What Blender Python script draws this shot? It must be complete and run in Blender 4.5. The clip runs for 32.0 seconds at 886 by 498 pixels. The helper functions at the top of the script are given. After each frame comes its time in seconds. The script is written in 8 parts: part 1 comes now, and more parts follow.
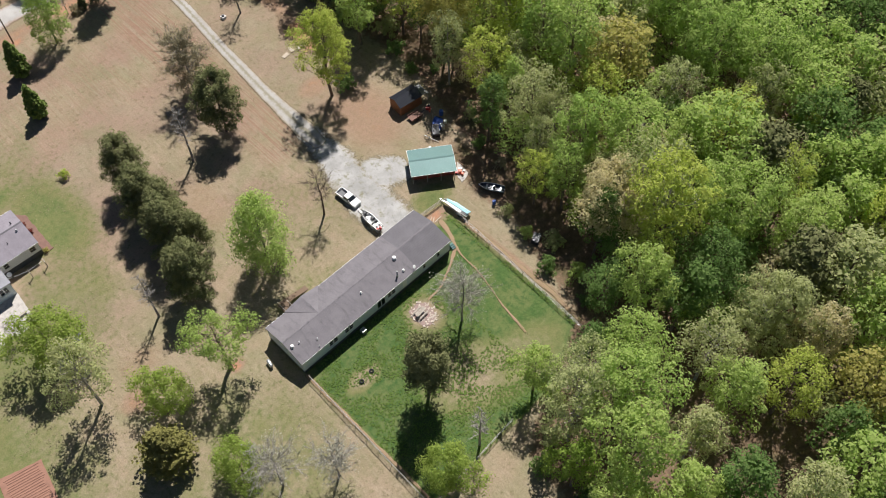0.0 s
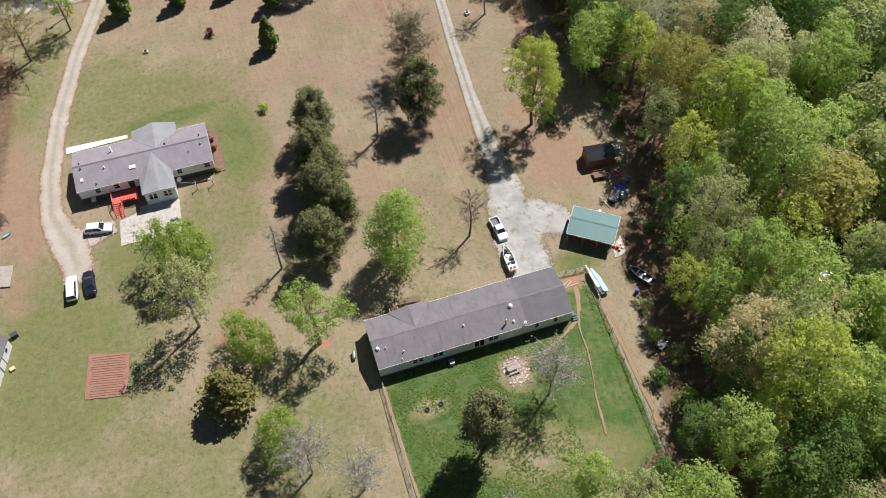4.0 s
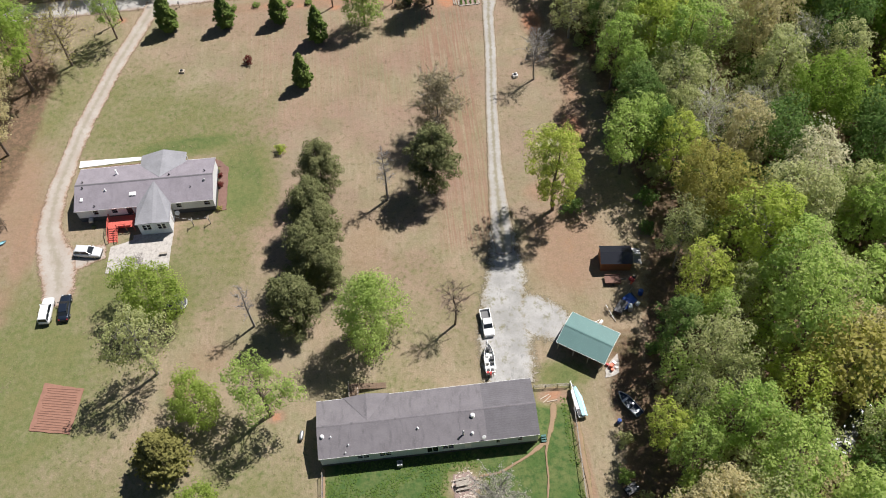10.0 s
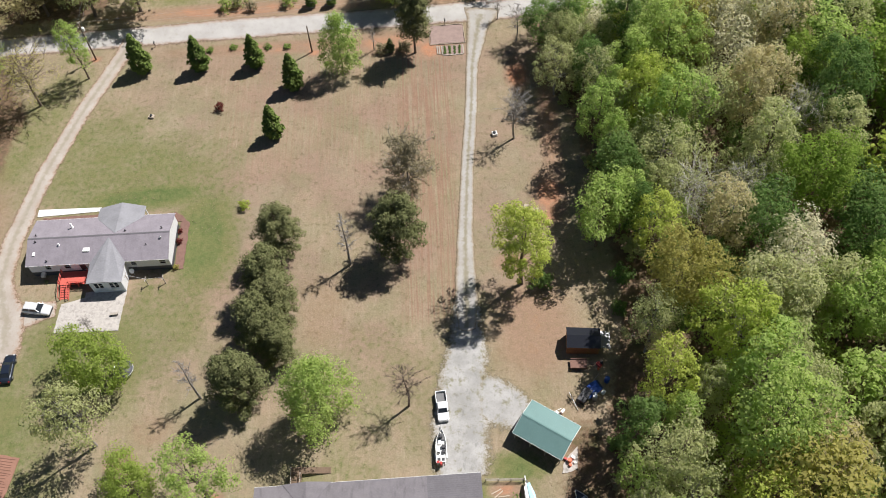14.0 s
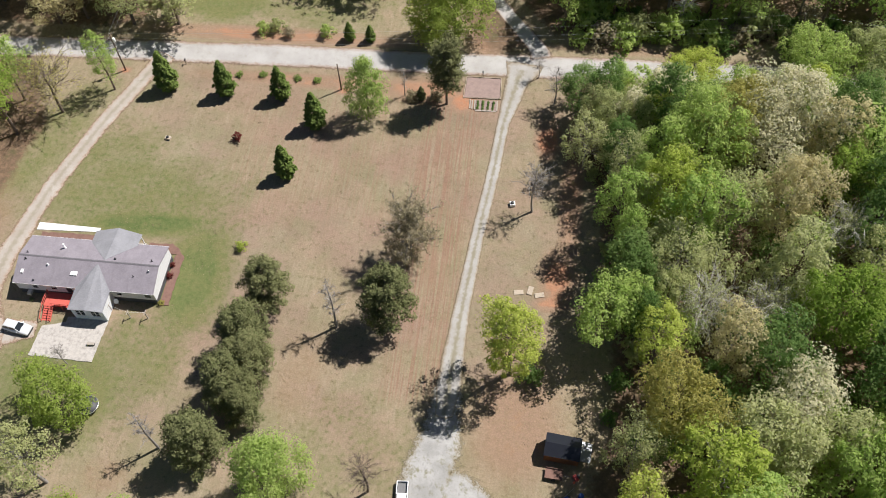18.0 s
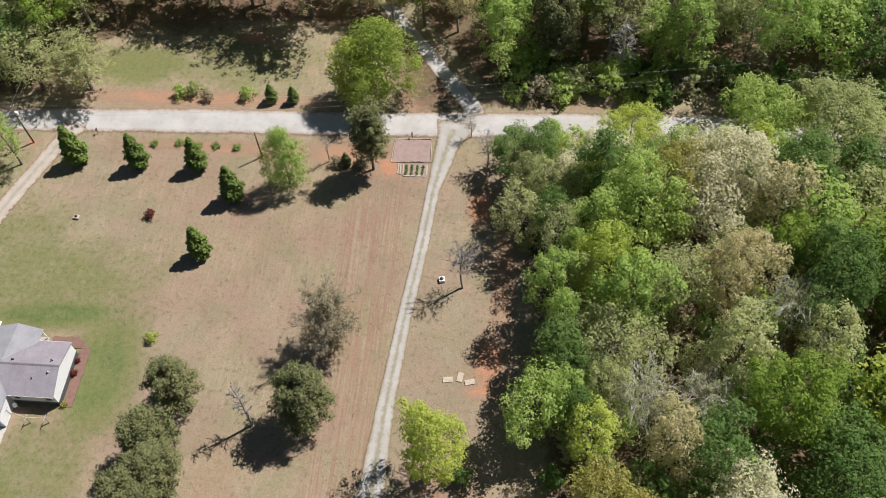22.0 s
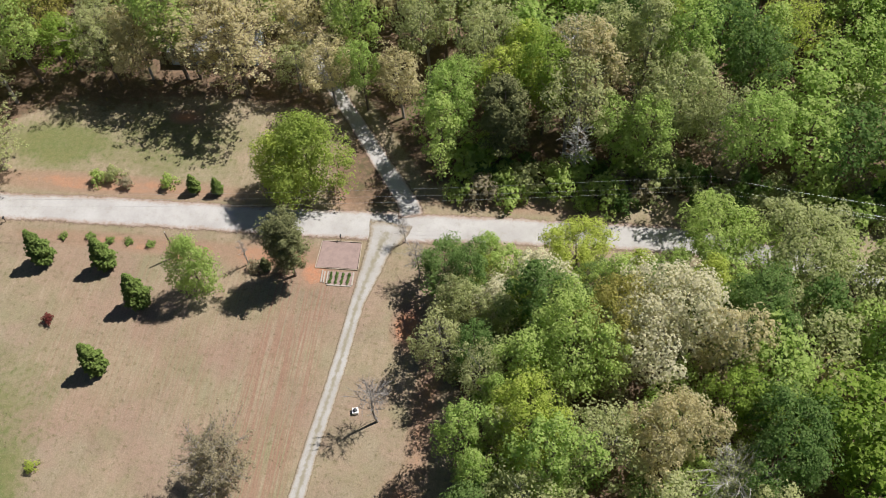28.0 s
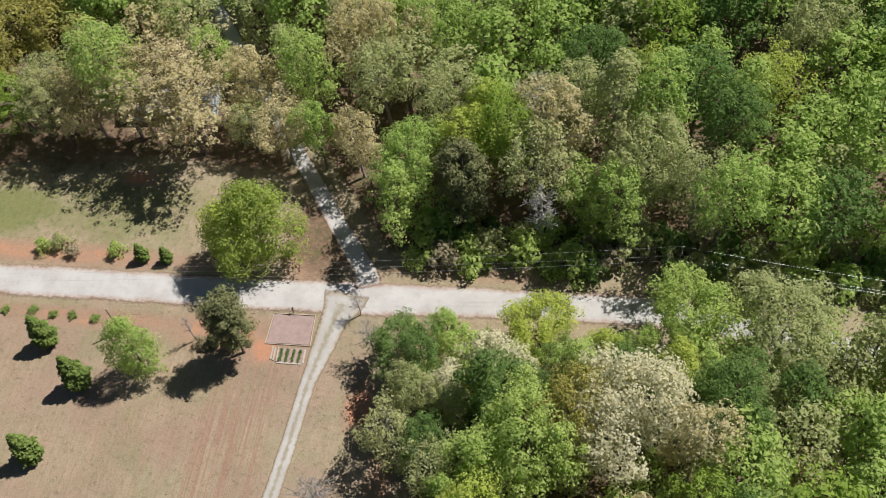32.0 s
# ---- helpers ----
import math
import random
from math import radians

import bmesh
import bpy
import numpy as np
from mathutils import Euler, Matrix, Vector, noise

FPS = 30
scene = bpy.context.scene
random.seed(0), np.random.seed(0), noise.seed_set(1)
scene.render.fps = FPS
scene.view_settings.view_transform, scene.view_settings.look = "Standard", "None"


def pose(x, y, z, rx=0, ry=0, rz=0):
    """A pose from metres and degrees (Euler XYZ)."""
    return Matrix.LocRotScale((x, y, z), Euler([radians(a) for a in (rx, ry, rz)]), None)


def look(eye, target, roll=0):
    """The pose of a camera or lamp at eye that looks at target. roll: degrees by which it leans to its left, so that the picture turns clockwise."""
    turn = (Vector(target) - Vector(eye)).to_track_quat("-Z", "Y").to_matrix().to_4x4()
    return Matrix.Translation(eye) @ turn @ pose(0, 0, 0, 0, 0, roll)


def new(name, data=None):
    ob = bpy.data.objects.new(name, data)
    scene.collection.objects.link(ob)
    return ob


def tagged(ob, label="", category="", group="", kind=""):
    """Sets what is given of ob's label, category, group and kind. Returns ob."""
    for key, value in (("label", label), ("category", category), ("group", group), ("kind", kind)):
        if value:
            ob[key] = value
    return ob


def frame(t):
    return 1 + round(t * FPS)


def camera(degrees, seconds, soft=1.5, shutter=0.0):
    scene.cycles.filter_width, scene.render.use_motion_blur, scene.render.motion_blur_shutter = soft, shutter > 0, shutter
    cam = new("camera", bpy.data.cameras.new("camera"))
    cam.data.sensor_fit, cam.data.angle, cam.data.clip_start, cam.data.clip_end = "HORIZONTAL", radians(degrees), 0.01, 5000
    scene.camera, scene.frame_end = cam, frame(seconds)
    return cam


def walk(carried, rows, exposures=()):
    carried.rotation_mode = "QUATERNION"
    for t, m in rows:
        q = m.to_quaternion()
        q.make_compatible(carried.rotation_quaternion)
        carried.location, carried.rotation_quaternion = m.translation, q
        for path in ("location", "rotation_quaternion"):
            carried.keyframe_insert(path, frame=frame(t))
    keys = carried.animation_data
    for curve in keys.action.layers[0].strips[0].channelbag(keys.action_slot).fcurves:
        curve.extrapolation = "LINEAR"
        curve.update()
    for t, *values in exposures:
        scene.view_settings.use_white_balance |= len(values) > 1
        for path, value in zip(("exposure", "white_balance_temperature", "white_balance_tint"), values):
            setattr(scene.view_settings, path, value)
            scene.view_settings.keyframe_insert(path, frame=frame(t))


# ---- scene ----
cam = camera(52.55, 32.0, soft=1.0)
# seconds, eye, then yaw, pitch and roll in degrees
ROWS = [
    (0.0, -40.35, -61.79, 123.68, -42.391, -56.556, -1.675),
    (0.5, -38.24, -62.31, 123.88, -38.499, -56.573, -1.583),
    (1.0, -36.13, -62.78, 124.01, -35.513, -56.537, -1.434),
    (1.5, -34.00, -63.11, 124.04, -33.346, -56.494, -1.354),
    (2.0, -31.88, -63.25, 124.08, -30.791, -56.494, -1.337),
    (2.5, -29.76, -63.19, 124.16, -27.544, -56.470, -0.776),
    (3.0, -27.67, -63.02, 124.21, -23.805, -56.472, -0.692),
    (3.5, -25.62, -62.85, 124.27, -19.955, -56.441, -0.687),
    (4.0, -23.55, -62.53, 124.32, -16.692, -56.425, -0.756),
    (4.5, -21.45, -61.98, 124.32, -13.556, -56.435, -1.309),
    (6.5, -13.05, -58.71, 124.13, -11.657, -56.495, -1.977),
    (7.0, -11.00, -57.69, 124.07, -10.554, -56.488, -1.698),
    (7.5, -9.06, -56.61, 124.07, -6.845, -56.466, -2.351),
    (8.0, -7.22, -55.47, 124.12, -3.812, -56.443, -2.118),
    (8.5, -5.40, -54.20, 124.11, -2.916, -56.466, -2.046),
    (9.0, -3.45, -52.70, 123.96, -3.068, -56.508, -2.409),
    (9.5, -1.34, -51.09, 123.80, -2.423, -56.535, -2.598),
    (10.0, 0.84, -49.35, 123.58, -2.669, -56.612, -3.114),
    (10.5, 2.90, -47.64, 123.39, -2.596, -56.661, -4.028),
    (11.0, 4.69, -45.99, 123.18, -2.666, -56.649, -4.759),
    (11.5, 6.11, -44.47, 123.05, -2.512, -56.538, -5.691),
    (12.0, 7.26, -43.12, 123.07, -2.564, -56.393, -6.054),
    (12.5, 8.38, -41.65, 123.21, -2.022, -56.364, -5.118),
    (13.0, 9.65, -40.00, 123.42, -0.071, -56.399, -4.940),
    (13.5, 11.07, -38.13, 123.67, 1.156, -56.521, -3.971),
    (14.0, 12.52, -36.13, 123.91, 0.773, -56.693, -3.776),
    (14.5, 13.99, -34.25, 124.09, 0.113, -56.776, -3.279),
    (16.5, 19.97, -26.48, 124.37, 5.954, -56.950, -3.119),
    (17.0, 21.42, -24.40, 124.28, 8.038, -56.956, -3.188),
    (17.5, 22.75, -22.40, 124.21, 9.357, -56.970, -3.032),
    (18.0, 23.96, -20.39, 124.12, 9.241, -56.984, -3.037),
    (18.5, 25.03, -18.35, 124.03, 9.040, -56.990, -3.362),
    (19.0, 26.10, -16.29, 123.95, 9.346, -56.978, -4.359),
    (19.5, 27.14, -14.22, 123.85, 9.131, -56.965, -4.541),
    (20.0, 28.19, -12.10, 123.72, 9.021, -56.989, -4.697),
    (20.5, 29.29, -9.89, 123.53, 8.947, -57.003, -4.974),
    (21.0, 30.45, -7.70, 123.25, 8.829, -57.013, -5.040),
    (21.5, 31.70, -5.58, 122.90, 9.255, -57.057, -5.578),
    (22.0, 32.99, -3.52, 122.49, 8.391, -56.983, -4.338),
    (22.5, 34.26, -1.46, 122.08, 7.135, -56.933, -2.920),
    (23.0, 35.58, 0.55, 121.77, 6.695, -56.946, -2.311),
    (23.5, 36.87, 2.61, 121.46, 6.239, -56.876, -1.767),
    (24.0, 38.13, 4.70, 121.13, 6.000, -56.866, -1.335),
    (24.5, 39.42, 6.78, 120.81, 5.951, -56.788, -1.210),
    (25.0, 40.70, 8.88, 120.45, 5.905, -56.831, -1.329),
    (25.5, 41.82, 10.84, 120.26, 6.753, -56.735, -1.511),
    (26.0, 42.78, 12.77, 120.18, 7.323, -56.704, -1.707),
    (26.5, 43.67, 14.74, 120.12, 8.399, -56.664, -2.375),
    (28.5, 47.39, 23.15, 119.67, 12.202, -56.693, -5.672),
    (29.0, 48.37, 25.22, 119.50, 12.651, -56.694, -6.258),
    (29.5, 49.39, 27.21, 119.34, 13.369, -56.669, -7.085),
    (30.0, 50.39, 29.07, 119.13, 13.706, -56.635, -7.432),
    (30.5, 51.34, 30.81, 118.86, 14.098, -56.563, -7.817),
    (31.0, 52.31, 32.42, 118.56, 14.401, -56.438, -8.140),
    (31.5, 53.35, 33.91, 118.28, 14.298, -56.342, -7.969),
    (32.0, 54.41, 35.38, 117.94, 14.020, -56.233, -7.660),
]
walk(cam, [(t, pose(x, y, z, 90 + pitch, 0, yaw) @ pose(0, 0, 0, 0, 0, roll)) for t, x, y, z, yaw, pitch, roll in ROWS])

# ---- world and sun ----
SUN_AZ, SUN_EL = 54.5, 55.0            # clockwise from +y, above the horizon
sun_way = Vector((math.sin(radians(SUN_AZ)) * math.cos(radians(SUN_EL)), math.cos(radians(SUN_AZ)) * math.cos(radians(SUN_EL)), math.sin(radians(SUN_EL))))
world = bpy.data.worlds.new("sky")
scene.world = world
world.use_nodes = True
sky = world.node_tree.nodes.new("ShaderNodeTexSky")
sky.sky_type, sky.sun_disc = "NISHITA", False
sky.air_density, sky.dust_density = 0.6, 0.3
sky.sun_elevation, sky.sun_rotation = radians(SUN_EL), radians(SUN_AZ)
world.node_tree.links.new(sky.outputs[0], world.node_tree.nodes["Background"].inputs[0])
world.node_tree.nodes["Background"].inputs[1].default_value = 0.05
lamp = bpy.data.lights.new("sun", "SUN")
lamp.energy, lamp.angle, lamp.color = 5.0, radians(0.55), (1.0, 0.96, 0.935)
new("sun", lamp).matrix_world = look(sun_way * 300, (0, 0, 0))
scene.view_settings.exposure = 0.49


# ---- material helpers ----
class Net:
    """A small builder of node materials."""

    def __init__(self, name):
        self.m = bpy.data.materials.new(name)
        self.m.use_nodes = True
        self.t = self.m.node_tree
        self.bsdf = self.t.nodes["Principled BSDF"]
        self.pos = None

    def node(self, kind):
        return self.t.nodes.new(kind)

    def put(self, socket, value):
        if isinstance(value, bpy.types.NodeSocket):
            self.t.links.new(value, socket)
        elif isinstance(value, (tuple, list)) and len(value) == 3 and socket.type == "RGBA":
            socket.default_value = (*value, 1)
        else:
            socket.default_value = value

    def place(self, own=False):
        if own:
            return self.node("ShaderNodeTexCoord").outputs["Object"]
        if self.pos is None:
            self.pos = self.node("ShaderNodeNewGeometry").outputs["Position"]
        return self.pos

    def noise(self, size, detail=4, rough=0.6, own=False, stretch=None):
        """Noise about 0.5 with features of that many metres."""
        n = self.node("ShaderNodeTexNoise")
        at = self.place(own)
        if stretch:
            mp = self.node("ShaderNodeMapping")
            mp.inputs["Scale"].default_value = stretch
            self.put(mp.inputs["Vector"], at)
            at = mp.outputs[0]
        self.put(n.inputs["Vector"], at)
        n.inputs["Scale"].default_value, n.inputs["Detail"].default_value, n.inputs["Roughness"].default_value = 1 / size, detail, rough
        return n.outputs[0]

    def ramp(self, value, lo, hi):
        n = self.node("ShaderNodeMapRange")
        n.interpolation_type = "SMOOTHSTEP"
        self.put(n.inputs[0], value)
        n.inputs[1].default_value, n.inputs[2].default_value = lo, hi
        return n.outputs[0]

    def math(self, op, a, b=0.0):
        n = self.node("ShaderNodeMath")
        n.operation = op
        self.put(n.inputs[0], a), self.put(n.inputs[1], b)
        return n.outputs[0]

    def mix(self, fac, a, b, blend="MIX"):
        n = self.node("ShaderNodeMix")
        n.data_type, n.blend_type = "RGBA", blend
        self.put(n.inputs[0], fac), self.put(n.inputs[6], a), self.put(n.inputs[7], b)
        return n.outputs[2]

    def attr(self, name):
        n = self.node("ShaderNodeAttribute")
        n.attribute_name = name
        return n.outputs["Fac"]

    def bump(self, height, strength=0.3, dist=0.05):
        n = self.node("ShaderNodeBump")
        n.inputs["Strength"].default_value, n.inputs["Distance"].default_value = strength, dist
        self.put(n.inputs["Height"], height)
        self.put(self.bsdf.inputs["Normal"], n.outputs[0])

    def done(self, color, rough=0.8, metal=0.0, spec=None):
        self.put(self.bsdf.inputs["Base Color"], color), self.put(self.bsdf.inputs["Roughness"], rough)
        self.bsdf.inputs["Metallic"].default_value = metal
        if spec is not None:
            self.bsdf.inputs["Specular IOR Level"].default_value = spec
        return self.m


def worn(name, color, rough=0.7, metal=0.0, grain=0.25, stain=2.0, amount=0.35, dark=0.55, stretch=None, bump=0.15, own=True):
    """A plain surface with fine grain and larger stains."""
    n = Net(name)
    fine, big = n.noise(grain, 3, 0.7, own, stretch), n.noise(stain, 4, 0.6, own)
    low = tuple(c * dark for c in color)
    c = n.mix(n.math("MULTIPLY", n.ramp(big, 0.35, 0.75), amount), color, low)
    c = n.mix(n.math("MULTIPLY", n.ramp(fine, 0.3, 0.75), amount), c, tuple(min(1, x * 1.18) for x in color))
    if bump:
        n.bump(fine, bump, 0.03)
    return n.done(c, rough, metal)


# ---- materials: ground ----
def ground_material():
    n = Net("ground_cover")
    green, clay, litter, dry = n.attr("green"), n.attr("clay"), n.attr("litter"), n.attr("dry")
    speck, tuft, patch, wide = n.noise(0.22, 3, 0.7), n.noise(0.9, 4, 0.65), n.noise(4.5, 5, 0.6), n.noise(16, 4, 0.55)
    streak = n.noise(1.6, 4, 0.65, stretch=(2.6, 0.35, 1))
    tan = n.mix(n.ramp(patch, 0.32, 0.68), (0.285, 0.222, 0.152), (0.222, 0.190, 0.115))
    tan = n.mix(n.math("MULTIPLY", n.ramp(streak, 0.45, 0.72), 0.45), tan, (0.345, 0.280, 0.205))
    brown = n.mix(n.ramp(patch, 0.3, 0.7), (0.260, 0.190, 0.141), (0.216, 0.165, 0.119))
    tan = n.mix(n.math("MULTIPLY", n.ramp(wide, 0.40, 0.62), n.math("MULTIPLY", dry, 0.75)), tan, brown)
    pale, rosy = n.noise(9, 5, 0.65), n.noise(26, 4, 0.6, stretch=(1, 1.6, 1))
    tan = n.mix(n.math("MULTIPLY", n.ramp(pale, 0.48, 0.68), 0.5), tan, (0.315, 0.265, 0.185))
    tan = n.mix(n.math("MULTIPLY", n.ramp(rosy, 0.46, 0.62), n.math("MULTIPLY", dry, 0.55)), tan, (0.285, 0.192, 0.146))
    tan = n.mix(n.math("MULTIPLY", n.ramp(n.noise(11, 5, 0.6), 0.50, 0.66), 0.55), tan, (0.205, 0.195, 0.108))
    tan = n.mix(n.math("MULTIPLY", n.ramp(tuft, 0.52, 0.72), 0.55), tan, (0.115, 0.105, 0.048))
    line = n.noise(0.5, 3, 0.6, stretch=(1.6, 0.03, 1))
    tan = n.mix(n.math("MULTIPLY", n.attr("mown"), n.ramp(line, 0.40, 0.62)), tan, (0.245, 0.150, 0.105))
    lush = n.mix(n.ramp(patch, 0.30, 0.66), (0.066, 0.116, 0.032), (0.128, 0.152, 0.056))
    lush = n.mix(n.ramp(tuft, 0.40, 0.72), lush, (0.044, 0.094, 0.026))
    olive = n.mix(n.ramp(patch, 0.32, 0.68), (0.134, 0.152, 0.056), (0.168, 0.163, 0.070))
    olive = n.mix(n.math("MULTIPLY", n.ramp(tuft, 0.45, 0.75), 0.5), olive, (0.092, 0.124, 0.040))
    lush = n.mix(n.ramp(green, 0.60, 0.76), olive, lush)
    edge = n.math("ADD", n.math("MULTIPLY", n.math("SUBTRACT", tuft, 0.5), 1.3), n.math("MULTIPLY", n.math("SUBTRACT", patch, 0.5), 1.2))
    c = n.mix(n.ramp(n.math("ADD", green, n.math("MULTIPLY", edge, 0.46)), 0.10, 0.66), tan, lush)
    soil = n.mix(n.ramp(tuft, 0.35, 0.7), (0.40, 0.185, 0.105), (0.33, 0.20, 0.13))
    rosy_soil = n.mix(n.ramp(tuft, 0.35, 0.7), (0.285, 0.185, 0.130), (0.245, 0.170, 0.112))
    c = n.mix(n.math("MULTIPLY", n.ramp(n.math("ADD", clay, n.math("MULTIPLY", edge, 0.4)), 0.12, 0.60), 0.85), c, rosy_soil)
    c = n.mix(n.ramp(n.math("ADD", clay, n.math("MULTIPLY", edge, 0.55)), 0.62, 0.98), c, soil)
    floor = n.mix(n.ramp(tuft, 0.38, 0.66), (0.125, 0.088, 0.058), (0.195, 0.128, 0.085))
    floor = n.mix(n.math("MULTIPLY", n.ramp(patch, 0.5, 0.7), 0.6), floor, (0.075, 0.085, 0.032))
    c = n.mix(n.ramp(n.math("ADD", litter, n.math("MULTIPLY", edge, 0.7)), 0.3, 0.7), c, floor)
    c = n.mix(n.ramp(speck, 0.25, 0.85), n.mix(1.0, c, (0.84, 0.84, 0.83), "MULTIPLY"), n.mix(1.0, c, (1.15, 1.145, 1.135), "MULTIPLY"))
    n.bump(n.math("ADD", speck, n.math("MULTIPLY", tuft, 2.0)), 0.35, 0.10)
    return n.done(c, 0.95, spec=0.15)


def gravel_material(name, light, shade, soil, grassy, weeds=0.0, torn=1.0):
    """Gravel that thins out to soil at the edges ('side' 0 to 1) and, on a track, to grass between the ruts."""
    n = Net(name)
    side = n.attr("side")
    speck, tuft, patch = n.noise(0.16, 3, 0.75), n.noise(0.8, 5, 0.7), n.noise(4.0, 5, 0.6)
    c = n.mix(n.ramp(patch, 0.3, 0.7), light, shade)
    c = n.mix(n.math("MULTIPLY", n.ramp(speck, 0.45, 0.8), 0.45), c, tuple(v * 0.62 for v in shade))
    c = n.mix(n.math("MULTIPLY", n.ramp(tuft, 0.6, 0.75), 0.35), c, soil)
    c = n.mix(n.math("MULTIPLY", n.ramp(n.noise(1.7, 5, 0.75), 0.52, 0.68), weeds), c, (0.175, 0.165, 0.09))
    c = n.mix(n.math("MULTIPLY", n.ramp(n.noise(0.9, 5, 0.75, stretch=(1, 0.5, 1)), 0.54, 0.7), weeds * 0.7), c, tuple(v * 0.62 for v in shade))
    ragged = n.math("ADD", side, n.math("MULTIPLY", torn, n.math("ADD", n.math("MULTIPLY", n.math("SUBTRACT", tuft, 0.5), 0.9), n.math("ADD", n.math("MULTIPLY", n.math("SUBTRACT", patch, 0.5), 0.5), n.math("MULTIPLY", n.math("SUBTRACT", speck, 0.5), 0.7)))))
    c = n.mix(n.ramp(ragged, 0.50, 0.85), c, soil)
    n.put(n.bsdf.inputs["Alpha"], n.math("SUBTRACT", 1.0, n.ramp(ragged, 0.70, 0.90)))
    if grassy:
        mid = n.math("ADD", n.math("SUBTRACT", 0.42, side), n.math("MULTIPLY", n.math("SUBTRACT", tuft, 0.5), 0.9))
        c = n.mix(n.math("MULTIPLY", n.ramp(mid, 0.10, 0.42), n.math("MULTIPLY", n.attr("mid"), 0.85)), c, (0.225, 0.20, 0.135))
    n.bump(n.math("ADD", speck, tuft), 0.4, 0.06)
    return n.done(c, 0.95, spec=0.2)


M_GROUND = ground_material()
M_ROAD = gravel_material("road_gravel", (0.43, 0.415, 0.395), (0.355, 0.338, 0.318), (0.29, 0.20, 0.145), False, 0.2, 0.5)
M_LOT = gravel_material("grey_gravel", (0.41, 0.40, 0.385), (0.28, 0.275, 0.26), (0.24, 0.20, 0.125), False, 0.8)
M_TRACK = gravel_material("track_gravel", (0.385, 0.37, 0.345), (0.325, 0.305, 0.275), (0.24, 0.185, 0.115), True, 0.0, 0.4)
M_LANE = gravel_material("sandy_gravel", (0.41, 0.372, 0.33), (0.345, 0.30, 0.255), (0.31, 0.205, 0.14), True, 0.0, 0.8)
M_PATH = gravel_material("trodden_soil", (0.30, 0.205, 0.135), (0.25, 0.18, 0.11), (0.19, 0.16, 0.075), False)


# ---- materials: plants ----
def leaf_material(name, a, b, c, thin=0.5):
    """Leaves in three tones: by tree and by leaf; light comes partly through them."""
    n = Net(name)
    geo = n.node("ShaderNodeNewGeometry")
    tree = n.node("ShaderNodeObjectInfo").outputs["Random"]
    tone = n.math("ADD", n.math("MULTIPLY", tree, 0.4), n.math("MULTIPLY", n.math("ADD", n.noise(1.8, 2), n.noise(8, 1)), 0.32))
    col = n.mix(n.ramp(tone, 0.15, 0.85), a, b)
    col = n.mix(n.math("MULTIPLY", geo.outputs["Random Per Island"], 0.5), col, c)
    dif, tra, mix = n.node("ShaderNodeBsdfDiffuse"), n.node("ShaderNodeBsdfTranslucent"), n.node("ShaderNodeMixShader")
    n.put(dif.inputs[0], col), n.put(tra.inputs[0], n.mix(1.0, col, (1.34, 1.46, 1.34), "MULTIPLY"))
    mix.inputs[0].default_value = thin
    n.t.links.new(dif.outputs[0], mix.inputs[1]), n.t.links.new(tra.outputs[0], mix.inputs[2])
    n.t.links.new(mix.outputs[0], n.t.nodes["Material Output"].inputs[0])
    return n.m


L_GREEN = leaf_material("leaves_fresh_green", (0.262, 0.368, 0.092), (0.355, 0.428, 0.125), (0.445, 0.502, 0.195))
# also worn by trees near the wood's edge, where the dark tone stands for shade
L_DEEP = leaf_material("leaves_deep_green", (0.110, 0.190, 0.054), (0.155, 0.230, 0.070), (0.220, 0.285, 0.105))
L_OLIVE = leaf_material("leaves_olive", (0.300, 0.330, 0.140), (0.385, 0.392, 0.180), (0.480, 0.478, 0.260))
L_LIME = leaf_material("leaves_lime", (0.325, 0.395, 0.075), (0.410, 0.445, 0.098), (0.500, 0.520, 0.165))
L_SPRING = leaf_material("leaves_spring_green", (0.225, 0.305, 0.060), (0.290, 0.350, 0.078), (0.370, 0.415, 0.130))
L_TAN = leaf_material("leaves_tan_catkins", (0.450, 0.385, 0.205), (0.510, 0.440, 0.250), (0.600, 0.530, 0.345))
L_WHITE = leaf_material("blossom_cream", (0.510, 0.468, 0.310), (0.565, 0.520, 0.360), (0.650, 0.605, 0.450))
L_GOLD = leaf_material("leaves_golden", (0.325, 0.298, 0.088), (0.375, 0.338, 0.106), (0.455, 0.412, 0.160))
L_PINE = leaf_material("pine_needles", (0.114, 0.130, 0.052), (0.156, 0.166, 0.072), (0.255, 0.250, 0.125), 0.15)
L_CEDAR = leaf_material("cedar_sprays", (0.105, 0.158, 0.040), (0.148, 0.205, 0.050), (0.235, 0.290, 0.090), 0.12)
L_RUST = leaf_material("cedar_bronze", (0.165, 0.160, 0.052), (0.215, 0.200, 0.066), (0.290, 0.265, 0.100), 0.15)
L_BUD = leaf_material("brown_buds", (0.245, 0.212, 0.130), (0.300, 0.258, 0.165), (0.370, 0.325, 0.220), 0.35)
L_RED = leaf_material("red_leaves", (0.105, 0.026, 0.024), (0.145, 0.036, 0.032), (0.200, 0.065, 0.050), 0.2)
L_GRASS = leaf_material("grass_blades", (0.095, 0.175, 0.036), (0.140, 0.205, 0.052), (0.200, 0.240, 0.080), 0.4)
L_GREY = leaf_material("grey_buds", (0.300, 0.290, 0.225), (0.345, 0.335, 0.265), (0.430, 0.420, 0.350), 0.3)
L_STRAW = leaf_material("dry_grass_blades", (0.270, 0.215, 0.140), (0.215, 0.185, 0.105), (0.330, 0.270, 0.185), 0.3)
L_ELEC = leaf_material("leaves_vivid_green", (0.195, 0.285, 0.048), (0.240, 0.320, 0.062), (0.320, 0.385, 0.105))
